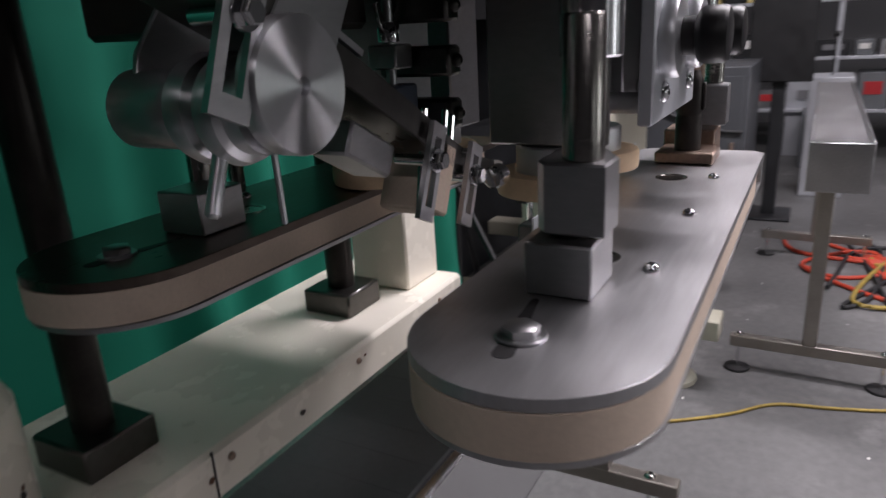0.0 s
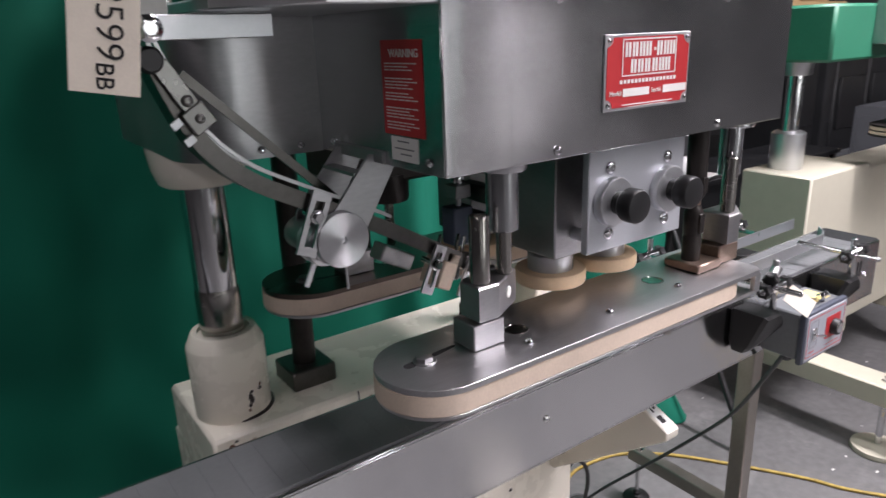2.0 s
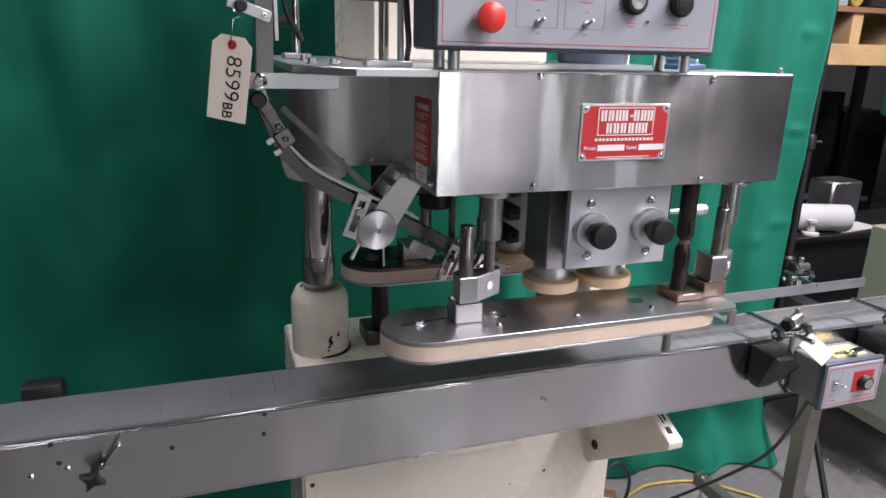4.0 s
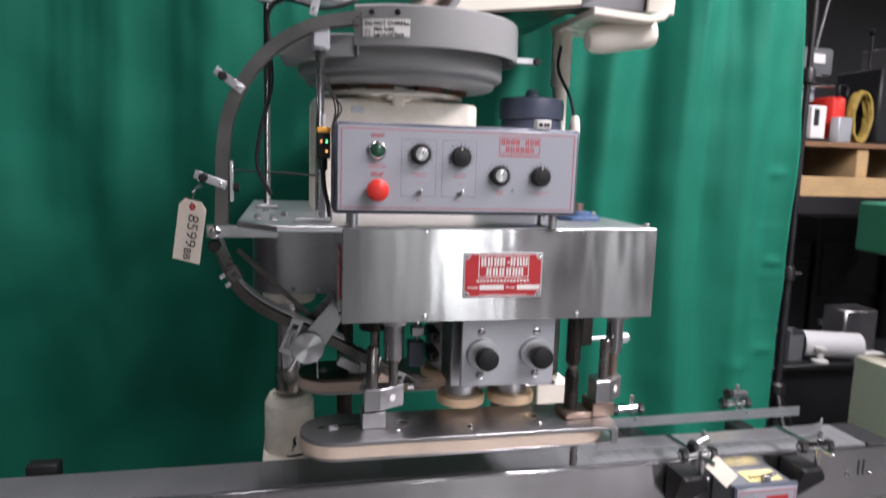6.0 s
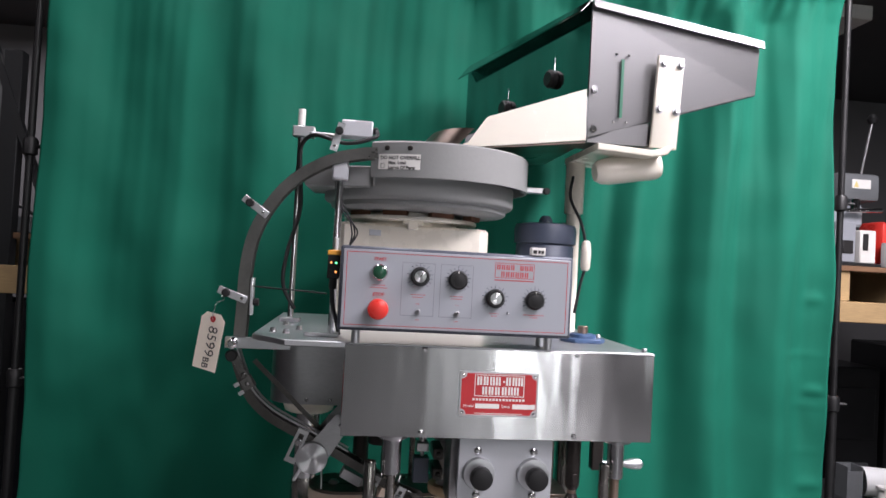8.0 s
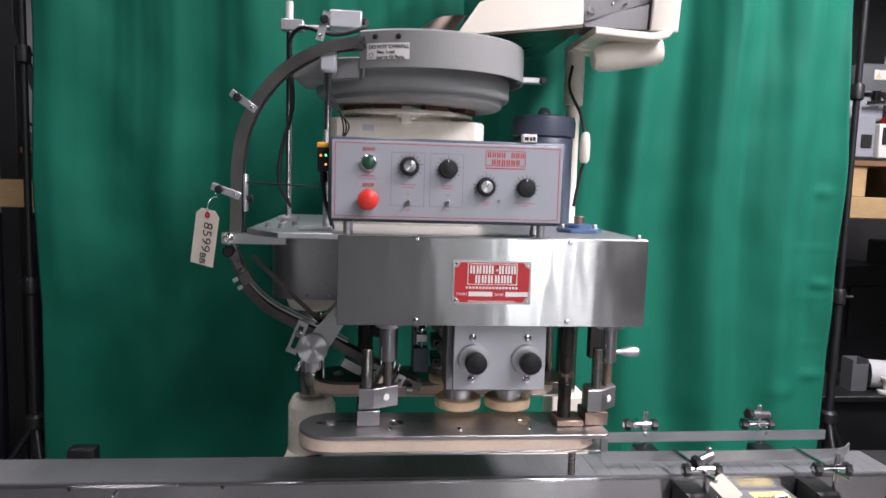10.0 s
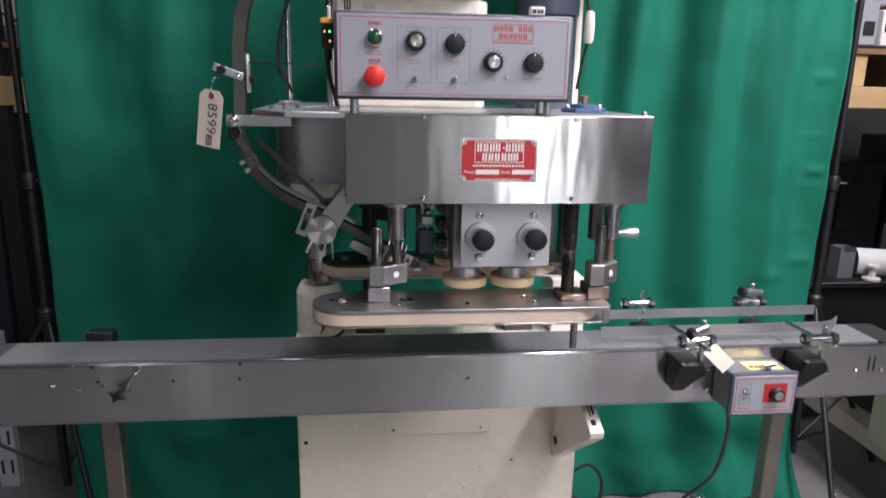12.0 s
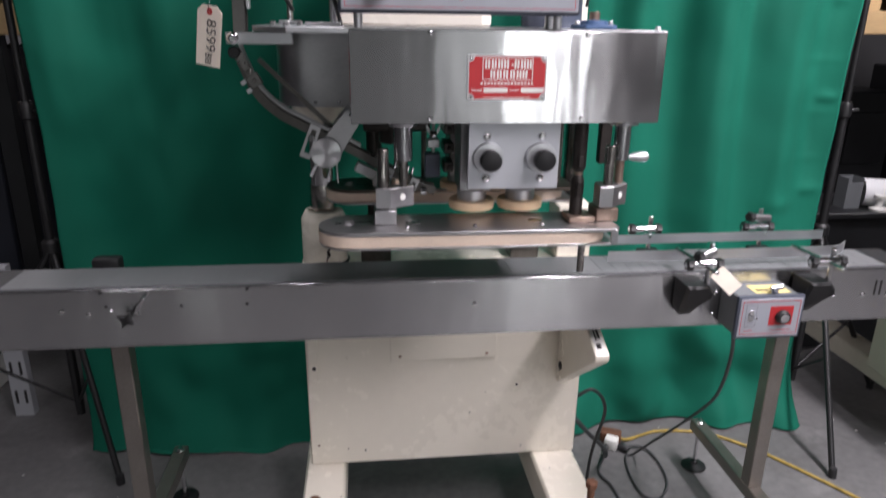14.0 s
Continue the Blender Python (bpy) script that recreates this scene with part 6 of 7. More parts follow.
# ---- paper tags ----
def tag(p, size, m, name, label, digits):
    t = thing(name, p, label, "paper tag")
    w, h = size
    bm = bmnew()
    prism(bm, [(-w / 2, -h), (w / 2, -h), (w / 2, -0.012), (w / 2 - 0.012, 0), (-w / 2 + 0.012, 0), (-w / 2, -0.012)], "y", -0.0004, 0.0004, 0, m)
    card = part("card", bm, MANILA, t)
    bm = bmnew()
    lathe(bm, [(0.0065, 0), (0.0065, 0.0006), (0.0025, 0.0006), (0.0025, 0)], m @ along((0, -0.0004, -0.012), (0, -1, -0.012)), 16)
    part("eyelet_patch", bm, RED, card)
    if digits:
        w = m @ Matrix.Translation((0.004, -0.0007, -0.07)) @ FRONT @ Matrix.Rotation(radians(-90), 4, "Z")
        lettering("handwriting", "8599", 0.032, w @ Matrix.Translation((-0.012, 0, 0)), INK, card, "black handwritten stock number", "CENTER", bold=-0.0003)
        lettering("handwriting", "BB", 0.021, w @ Matrix.Translation((0.033, -0.004, 0)), INK, card, align="CENTER", bold=0.0001)
    return t


m = Matrix.Translation((-0.584, 0.095, 1.605)) @ Matrix.Rotation(radians(-26), 4, "Z") @ Matrix.Rotation(radians(9), 4, "Y")
t = tag((-0.585, 0.095, 1.605), (0.058, 0.118), m, "stock_tag", "manila stock tag with a handwritten number, hung by a wire", True)
bm = bmnew()
tube(bm, [(-0.588, 0.094, 1.594), (-0.582, 0.10, 1.625), (-0.572, 0.125, 1.632), (-0.58, 0.135, 1.64)], 0.0008)
part("wire", bm, CHROME, t)
t = thing("blank_tag", (0.54, 0.05, 1.0), "blank beige card tag tucked under a rail clamp", "paper tag")
bm = bmnew()
m = Matrix.Translation((0.558, 0.046, 1.006)) @ Matrix.Rotation(radians(-44), 4, "Y") @ Matrix.Rotation(radians(-32), 4, "X")
box(bm, (-0.019, -0.0004, -0.031), (0.019, 0.0004, 0.031), 0.0, m)
part("card", bm, MANILA, t)


# ---- cords on the floor ----
def cord(name, pts, r, mat, label):
    bm = bmnew()
    tube(bm, pts, r, 10)
    return solid(name, bm, mat, label, "cable")


cord("extension_cord", [(0.69, 0.846, 0.018), (0.73, 0.85, 0.01), (0.80, 0.88, 0.0065), (0.876, 0.899, 0.0065), (1.016, 0.882, 0.0065), (1.10, 0.84, 0.0065), (1.157, 0.791, 0.0065), (1.23, 0.71, 0.0065), (1.336, 0.554, 0.0065), (1.448, 0.369, 0.0065), (1.50, 0.25, 0.0065), (1.62, 0.08, 0.0065), (1.75, -0.06, 0.0065), (1.80, -0.25, 0.0065), (1.87, -0.45, 0.0065), (2.1, -0.9, 0.0065)], 0.006, CABLE_YELLOW, "dull yellow extension cord lying across the concrete floor")
cord("machine_cord", [(0.366, 0.60, 0.33), (0.415, 0.60, 0.281), (0.468, 0.60, 0.22), (0.532, 0.61, 0.15), (0.58, 0.70, 0.05), (0.62, 0.80, 0.02), (0.645, 0.83, 0.02)], 0.008, CABLE_GREY, "dark grey machine cord dropping to its plug")
cord("coiled_cord", [(0.64, 0.82, 0.012), (0.59, 0.75, 0.008), (0.545, 0.66, 0.007), (0.566, 0.578, 0.007), (0.560, 0.475, 0.007), (0.52, 0.43, 0.007), (0.47, 0.45, 0.007), (0.44, 0.50, 0.007)], 0.0055, CABLE_GREY, "dark grey cord lying in a bend beside the base")
t = thing("cord_connector", (0.66, 0.835, 0), "brown and white cord connector lying on the floor", "plug")
bm = bmnew()
box(bm, (-0.045, -0.026, 0), (0.035, 0.026, 0.042), 0.008, Matrix.Translation((0.665, 0.862, 0.001)) @ Matrix.Rotation(radians(-25), 4, "Z"), 2)
part("brown_box", bm, RUST, t)
bm = bmnew()
box(bm, (-0.025, -0.022, 0), (0.025, 0.022, 0.045), 0.006, Matrix.Translation((0.645, 0.815, 0.001)) @ Matrix.Rotation(radians(-35), 4, "Z"), 2)
part("white_plug", bm, WHITE, t)
bm = bmnew()
lathe(bm, [(0.012, 0), (0.016, 0.006), (0.016, 0.03), (0.010, 0.04)], along((0.672, 0.80, 0.017), (0.70, 0.77, 0.017)), 16)
part("round_plug", bm, CABLE, t)


# ---- the hall behind and beside ----
def rack(x0, x1, y0, y1, zs, posts, name="storage_rack"):
    t = thing(name, ((x0 + x1) / 2, (y0 + y1) / 2, 0), "storage rack with wooden decks and dark uprights", "rack", "storage racks")
    for x in posts:
        for y in (y0, y1):
            bm = bmnew()
            box(bm, (x - 0.04, y - 0.03, 0), (x + 0.04, y + 0.03, 2.6), 0.003)
            part("upright", bm, DARK, t)
    for z in zs:
        bm = bmnew()
        box(bm, (x0, y0 - 0.02, z), (x1, y1 + 0.02, z + 0.10), 0.004)
        part("deck", bm, WOOD, t)


rack(1.75, 4.6, 1.95, 3.4, (), (1.8, 4.5))
rack(-4.4, -1.72, 1.95, 3.4, (), (-4.3, -1.9))


def rack_level(x0, x1, z0, z1, zd, seed):
    """Front beam, spacer blocks and a board deck."""
    rnd = random.Random(seed)
    t = thing("rack_level", ((x0 + x1) / 2, 2.6, z0), "pine beam and board deck of a storage rack", "rack deck", "rack decks")
    for y in (1.91, 3.3):
        bm = bmnew()
        box(bm, (x0, y, z0), (x1, y + 0.04, z1), 0.004)
        part("beam", bm, WOOD, t)
    bm = bmnew()
    box(bm, (x0, 1.951, z0 + 0.02), (x1, 3.299, z0 + 0.035))
    part("lower_sheet", bm, DARK, t)
    x = x0 + 0.1
    while x < x1:
        bm = bmnew()
        box(bm, (x, 1.96, z1), (x + rnd.uniform(0.07, 0.10), 3.2, zd), 0.003)
        part("spacer_block", bm, WOOD, t)
        x += rnd.uniform(0.38, 0.48)
    for k in range(7):
        bm = bmnew()
        box(bm, (x0, 1.94 + 0.2 * k, zd), (x1, 2.12 + 0.2 * k, zd + 0.028), 0.003)
        part("deck_board", bm, WOOD_DARK, t)


rack_level(1.72, 4.6, 1.546, 1.655, 1.815, 31)
rack_level(-4.4, -1.70, 1.498, 1.625, 1.745, 32)
t = thing("diagonal_brace", (-1.9, 1.9, 1.625), "black steel diagonal brace on the rack front", "brace")
bm = bmnew()
sweep(bm, [Vector((-2.13, 1.93, 3.0)), Vector((-1.635, 1.93, 1.655))], strip(0.034, 0.03), (0, 1, 0))
part("bar", bm, DARK, t)


def clutter(seed, x0, x1, y0, y1, z, n, mats, big):
    rnd = random.Random(seed)
    x = x0
    for k in range(n):
        w, h, d = rnd.uniform(0.10, 0.26) * big, rnd.uniform(0.12, 0.5) * big, rnd.uniform(0.12, 0.3)
        if x + w > x1:
            break
        y = rnd.uniform(y0, y1 - d)
        t = thing("stored_device", (x + w / 2, y + d / 2, z), "small grey machine stored on a rack deck", "machine", "stored devices")
        bm = bmnew()
        box(bm, (x, y, z), (x + w, y + d, z + h), 0.006)
        part("body", bm, rnd.choice(mats), t)
        bm = bmnew()
        box(bm, (x + w * 0.1, y - 0.006, z + h * 0.45), (x + w * 0.9, y + 0.001, z + h * 0.92), 0.002)
        part("face_plate", bm, rnd.choice(mats), t)
        bm = bmnew()
        lathe(bm, [(0.016, 0), (0.018, 0.004), (0.014, 0.02)], along((x + w * 0.35, y - 0.005, z + h * 0.65), (x + w * 0.35, -10, z + h * 0.65)), 12)
        part("knob", bm, rnd.choice((BLACK, RED_KNOB, CHROME)), t)
        if k % 2 == 0:
            bm = bmnew()
            rod(bm, (x + w / 2, y + d / 2, z + h - 0.002), (x + w / 2, y + d / 2, z + h + 0.28), 0.008)
            lathe(bm, [(0, -0.025), (0.018, -0.018), (0.025, 0), (0.018, 0.018), (0, 0.025)], Matrix.Translation((x + w / 2, y + d / 2, z + h + 0.29)), 14)
            part("lever", bm, BLACK, t)
        x += w + rnd.uniform(0.02, 0.08)


clutter(3, 2.95, 4.4, 1.98, 2.6, 1.843, 6, (ALU_PLATE, GREY_MACHINE, FACE, STEEL_DULL), 1.2)
clutter(5, -4.2, -2.45, 1.98, 2.6, 1.773, 6, (GREY_MACHINE, DARK, ALU_PLATE), 0.8)


def bench_press(x, y, z, body, tall):
    """A small stored bench machine with a ball lever."""
    t = thing("bench_press", (x + 0.13, y + 0.12, z), "grey and white bench press with a black ball lever", "machine", "stored bench presses")
    bm = bmnew()
    box(bm, (x, y, z), (x + 0.27, y + 0.30, z + 0.02), 0.004)
    part("base_plate", bm, DARK, t)
    bm = bmnew()
    box(bm, (x + 0.01, y + 0.02, z + 0.02), (x + 0.13, y + 0.26, z + 0.24), 0.006)
    box(bm, (x + 0.0, y + 0.06, z + 0.22), (x + 0.20, y + 0.28, z + 0.34), 0.012)
    part("frame_casting", bm, body, t)
    bm = bmnew()
    box(bm, (x + 0.05, y + 0.012, z + 0.07), (x + 0.11, y + 0.021, z + 0.14), 0.003)
    part("gauge_window", bm, INK, t)
    bm = bmnew()
    box(bm, (x + 0.155, y + 0.02, z + 0.02), (x + 0.25, y + 0.2, z + 0.20), 0.005)
    c = part("control_box", bm, WHITE, t)
    bm = bmnew()
    box(bm, (x + 0.17, y + 0.014, z + 0.09), (x + 0.20, y + 0.021, z + 0.18), 0.002)
    part("switch_plate", bm, INK, c)
    bm = bmnew()
    box(bm, (x + 0.02, y + 0.03, z + 0.36), (x + 0.27, y + 0.24, z + tall), 0.02, None, 2)
    h = part("head_casting", bm, GREY_MACHINE, t)
    bm = bmnew()
    box(bm, (x + 0.10, y + 0.026, z + tall - 0.085), (x + 0.21, y + 0.031, z + tall - 0.035), 0.001)
    lab = part("warning_label", bm, WHITE, h)
    bm = bmnew()
    prism(bm, [(x + 0.108, z + tall - 0.078), (x + 0.138, z + tall - 0.078), (x + 0.123, z + tall - 0.045)], "y", y + 0.0245, y + 0.0262)
    part("yellow_triangle", bm, YELLOW, lab)
    bm = bmnew()
    rod(bm, (x + 0.13, y + 0.05, z + 0.30), (x + 0.13, y + 0.05, z + 0.37), 0.03)
    part("ram", bm, CHROME, t)
    bm = bmnew()
    rod(bm, (x + 0.06, y + 0.02, z + 0.30), (x + 0.26, y + 0.0, z + 0.31), 0.012)
    part("cross_handle", bm, CHROME, t)
    bm = bmnew()
    rod(bm, (x + 0.20, y + 0.1, z + tall - 0.03), (x + 0.222, y + 0.05, z + tall + 0.29), 0.007)
    lv = part("lever", bm, STEEL_DULL, t)
    bm = bmnew()
    lathe(bm, [(0, -0.03), (0.02, -0.022), (0.029, 0), (0.02, 0.022), (0, 0.03)], Matrix.Translation((x + 0.223, y + 0.05, z + tall + 0.305)), 16)
    part("lever_ball", bm, BLACK, lv)


bench_press(2.235, 2.0, 1.843, FACE, 0.51)
bench_press(1.90, 2.02, 1.843, GREY_MACHINE, 0.45)
t = thing("red_tool_case", (2.60, 2.1, 1.843), "red plastic tool case leaning on a grey device", "tool case")
bm = bmnew()
box(bm, (2.53, 2.03, 1.843), (2.62, 2.22, 2.10), 0.02, None, 2)
part("shell", bm, RED_KNOB, t)
bm = bmnew()
tube(bm, [(2.55, 2.02, 2.10), (2.55, 2.02, 2.15), (2.60, 2.02, 2.15), (2.60, 2.02, 2.10)], 0.009)
part("handle", bm, BLACK, t)
t = thing("grey_device", (2.56, 2.0, 1.843), "small grey control device standing on the deck", "device")
bm = bmnew()
box(bm, (2.51, 1.955, 1.843), (2.60, 2.02, 1.98), 0.005)
part("body", bm, ALU_PLATE, t)
t = thing("cable_coil", (2.70, 2.05, 1.843), "yellow extension cable hung in a coil", "cable coil")
for k in range(5):
    rnd = random.Random(70 + k)
    bm = bmnew()
    tube(bm, [(2.70 + (0.055 + 0.01 * rnd.random()) * math.cos(a), 2.0 + 0.012 * k, 1.99 + (0.125 + 0.015 * rnd.random()) * math.sin(a)) for a in [i * math.pi / 8 for i in range(17)]], 0.009, 4, 8)
    part("loop", bm, CABLE_YELLOW, t)
t = thing("black_case", (2.87, 2.1, 1.843), "black equipment case standing on the deck", "case")
bm = bmnew()
box(bm, (2.77, 1.97, 1.843), (2.93, 2.3, 2.26), 0.01)
part("shell", bm, DARK, t)
t = thing("flat_grey_case", (-2.1, 2.1, 1.773), "flat grey instrument case lying on the deck", "case")
bm = bmnew()
box(bm, (-2.6, 1.99, 1.773), (-1.75, 2.3, 1.85), 0.008)
part("shell", bm, GREY_MACHINE, t)
cord("black_lead", [(-2.2, 2.05, 1.857), (-2.0, 2.03, 1.865), (-1.9, 2.04, 1.90), (-1.82, 2.05, 1.862), (-1.78, 2.1, 1.857)], 0.008, CABLE, "black lead lying on the flat case")


def work_table(x0, x1, y0, y1, z, mat, label):
    t = thing("work_table", ((x0 + x1) / 2, (y0 + y1) / 2, 0), label, "table")
    bm = bmnew()
    box(bm, (x0, y0, z - 0.03), (x1, y1, z), 0.004)
    part("tabletop", bm, mat, t)
    for x in (x0 + 0.04, x1 - 0.04):
        for y in (y0 + 0.04, y1 - 0.04):
            bm = bmnew()
            box(bm, (x - 0.025, y - 0.025, 0), (x + 0.025, y + 0.025, z - 0.029), 0.003)
            part("leg", bm, DARK, t)
    return t


work_table(1.75, 3.9, 1.5, 1.90, 0.74, DARK, "dark work table under the rack")
bm = bmnew()
box(bm, (1.80, 1.53, 0.02), (3.86, 1.545, 0.709), 0.002)
part("front_panel", bm, DARK, bpy.data.objects["work_table"])
t = thing("film_roll", (2.25, 1.7, 0.74), "roll of white film lying on the table", "roll")
bm = bmnew()
lathe(bm, [(0.03, 0), (0.068, 0), (0.068, 0.28), (0.03, 0.28)], Matrix.Translation((2.14, 1.64, 0.809)) @ Matrix.Rotation(radians(90), 4, "Y") @ Matrix.Rotation(radians(18), 4, "X"), 28)
part("film", bm, CLEAR, t)
t = thing("steel_case", (2.6, 1.72, 0.74), "small steel case standing on the dark table", "case")
bm = bmnew()
box(bm, (2.45, 1.70, 0.74), (2.66, 1.86, 0.96), 0.01)
part("shell", bm, STEEL_DULL, t)


def second_machine():
    t = thing("second_capping_machine", (1.9, 0.8, 0), "second cream capping machine standing beyond the conveyor", "machine")
    bm = bmnew()
    box(bm, (1.70, 0.60, 0.285), (2.14, 0.865, 0.997), 0.006)
    part("base_pillar", bm, CREAM_SHADED, t)
    for x, y0 in ((1.82, 0.14), (2.80, 0.2)):
        bm = bmnew()
        box(bm, (x - 0.06, y0, 0.205), (x + 0.06, 1.5, 0.285), 0.006)
        part("base_foot", bm, CREAM_SHADED, t)
        bm = bmnew()
        rod(bm, (x, y0 + 0.16, 0.02), (x, y0 + 0.16, 0.30), 0.012)
        hex_bolt(bm, (x, y0 + 0.16, 0.285), (0, 0, 1), 0.016, 0.014)
        part("levelling_screw", bm, CHROME, t)
        bm = bmnew()
        lathe(bm, [(0.085, 0), (0.088, 0.006), (0.086, 0.02), (0.03, 0.028), (0.02, 0.03)], Matrix.Translation((x, y0 + 0.16, 0)), 32)
        part("foot_pad", bm, CREAM_SHADED, t)
    bm = bmnew()
    box(bm, (2.14, 0.66, 0.285), (2.9, 0.86, 0.95), 0.006)
    part("base_panel", bm, CREAM_SHADED, t)
    bm = bmnew()
    lathe(bm, [(0.058, 0.997), (0.06, 1.0), (0.06, 1.13), (0.05, 1.137)], Matrix.Translation((1.83, 0.77, 0)), 36)
    part("column_boot", bm, ALU, t)
    bm = bmnew()
    rod(bm, (1.83, 0.77, 1.135), (1.83, 0.77, 1.40), 0.032)
    part("column_rod", bm, CHROME, t)
    bm = bmnew()
    lathe(bm, [(0.05, 1.34), (0.055, 1.345), (0.06, 1.40)], Matrix.Translation((1.83, 0.77, 0)), 28)
    part("column_collar", bm, STEEL_DULL, t)
    bm = bmnew()
    box(bm, (1.72, 0.60, 1.39), (2.5, 0.95, 1.58), 0.01)
    part("head_cover", bm, DEEP_GREEN, t, "green enamelled head cover")
    bm = bmnew()
    prism(bm, stadium(2.0, 2.75, 0.50, 0.1), "z", 1.150, 1.157)
    part("guide_plate", bm, BLACK_STEEL, t)
    bm = bmnew()
    prism(bm, stadium(2.0, 2.75, 0.50, 0.1), "z", 1.115, 1.12)
    part("lower_plate", bm, BLACK_STEEL, t)
    bm = bmnew()
    prism(bm, stadium(2.006, 2.737, 0.50, 0.095, True), "z", 1.12, 1.150)
    part("belt_core", bm, BLACK_STEEL, t)
    for z in (1.1215, 1.1375):
        bm = bmnew()
        prism(bm, stadium(2.003, 2.74, 0.50, 0.098, True), "z", z, z + 0.0115)
        part("gripping_belt", bm, RUBBER, t)
    for x in (2.12, 2.42, 2.62):
        bm = bmnew()
        rod(bm, (x, 0.52, 1.157), (x, 0.52, 1.45), 0.018)
        part("hanger_rod", bm, ROD, t)
        bm = bmnew()
        box(bm, (x - 0.035, 0.47, 1.157), (x + 0.035, 0.55, 1.20), 0.003)
        part("hanger_block", bm, CHUTE_BRIGHT, t)
        bm = bmnew()
        box(bm, (x - 0.06, 0.44, 1.26), (x + 0.05, 0.54, 1.30), 0.003)
        part("clamp_block", bm, BLACK_STEEL, t)
    bm = bmnew()
    box(bm, (2.2, 0.42, 1.285), (2.38, 0.50, 1.31), 0.004)
    part("cross_bar", bm, STEEL_DULL, t)
    for x, z0, z1, r, mat in ((2.06, 1.20, 1.45, 0.028, BLACK_STEEL), (2.25, 1.31, 1.45, 0.02, CHUTE_BRIGHT), (2.33, 1.31, 1.45, 0.016, CHUTE), (2.52, 1.22, 1.45, 0.026, BLACK_STEEL), (2.55, 1.16, 1.22, 0.045, CHUTE_BRIGHT)):
        bm = bmnew()
        lathe(bm, [(0, z0), (r * 0.8, z0), (r, z0 + 0.006), (r, z0 + (z1 - z0) * 0.5), (r * 0.75, z0 + (z1 - z0) * 0.55), (r * 0.75, z1)], Matrix.Translation((x, 0.46, 0)), 20)
        part("spindle", bm, mat, t)
    bm = bmnew()
    box(bm, (2.44, 0.385, 1.235), (2.55, 0.42, 1.285), 0.003)
    pl = part("spindle_plate", bm, ALU_PLATE, t)
    bm = bmnew()
    screw_head(bm, (2.495, 0.385, 1.26), (0, -1, 0), 0.009)
    part("screw", bm, BLACK_STEEL, pl)
    for k in range(4):
        bm = bmnew()
        x = 2.1 + 0.16 * k
        tube(bm, [(x, 0.45, 1.44), (x + 0.02, 0.41, 1.37), (x + 0.06, 0.42, 1.31), (x + 0.10, 0.45, 1.35)], 0.005)
        part("air_hose", bm, CABLE, t)
    bm = bmnew()
    box(bm, (2.0, 0.5, 1.44), (2.8, 0.6, 1.6), 0.004)
    part("front_cover", bm, STEEL_DULL, t)


second_machine()


def steel_stand(x, y0, y1, pads=True):
    t = thing("conveyor_stand", (x, (y0 + y1) / 2, 0), "brownish steel conveyor stand with black pads", "stand", "conveyor stands")
    bm = bmnew()
    box(bm, (x - 0.022, y0, 0.10), (x + 0.022, y1, 0.144), 0.003)
    part("foot_bar", bm, LEG, t)
    for y in (y0 + 0.03, y1 - 0.03):
        bm = bmnew()
        rod(bm, (x, y, 0.012), (x, y, 0.15), 0.007)
        hex_bolt(bm, (x, y, 0.144), (0, 0, 1), 0.011, 0.009)
        part("levelling_screw", bm, CHROME, t)
        bm = bmnew()
        lathe(bm, [(0.045, 0), (0.048, 0.004), (0.045, 0.01), (0.014, 0.018)], Matrix.Translation((x, y, 0)))
        part("foot_pad", bm, BLACK, t)
    bm = bmnew()
    ym = (y0 + y1) / 2
    box(bm, (x - 0.024, ym - 0.024, 0.143), (x + 0.024, ym + 0.024, 0.86), 0.003)
    part("upright", bm, LEG, t)
    return t


steel_stand(2.0, -0.42, 0.12)
steel_stand(3.5, -0.42, 0.12)
t = thing("steel_trough", (2.6, -0.12, 0.86), "stainless trough conveyor on two stands", "conveyor")
bm = bmnew()
box(bm, (1.66, -0.24, 0.80), (3.7, -0.09, 0.815), 0.002)
part("trough_floor", bm, STEEL_DULL, t)
for nm, lo, hi in (("side_wall", (1.66, -0.25, 0.80), (3.7, -0.24, 0.955)), ("side_wall", (1.66, -0.09, 0.80), (3.7, -0.08, 0.955)), ("slide_bed", (1.66, -0.239, 0.93), (3.7, -0.091, 0.945)), ("end_wall", (1.655, -0.25, 0.80), (1.66, -0.08, 0.95))):
    bm = bmnew()
    box(bm, lo, hi, 0.002)
    part(nm, bm, STEEL_DULL, t)
bm = bmnew()
box(bm, (1.97, -0.19, 0.858), (2.03, -0.12, 0.802), 0.0)
part("saddle", bm, LEG, t)


def grey_cabinet(x0, x1, y0, y1, h, mat, label):
    t = thing("metal_cabinet", ((x0 + x1) / 2, (y0 + y1) / 2, 0), label, "cabinet")
    bm = bmnew()
    box(bm, (x0, y0, 0), (x1, y1, h), 0.006)
    part("body", bm, mat, t)
    bm = bmnew()
    box(bm, (x0 - 0.004, y0 + 0.03, 0.08), (x0 + 0.001, y1 - 0.03, h - 0.05), 0.002)
    d = part("door", bm, mat, t)
    bm = bmnew()
    box(bm, (x0 - 0.02, y0 + 0.06, h * 0.5), (x0 - 0.003, y0 + 0.08, h * 0.6), 0.003)
    part("handle", bm, RUSTY, d)


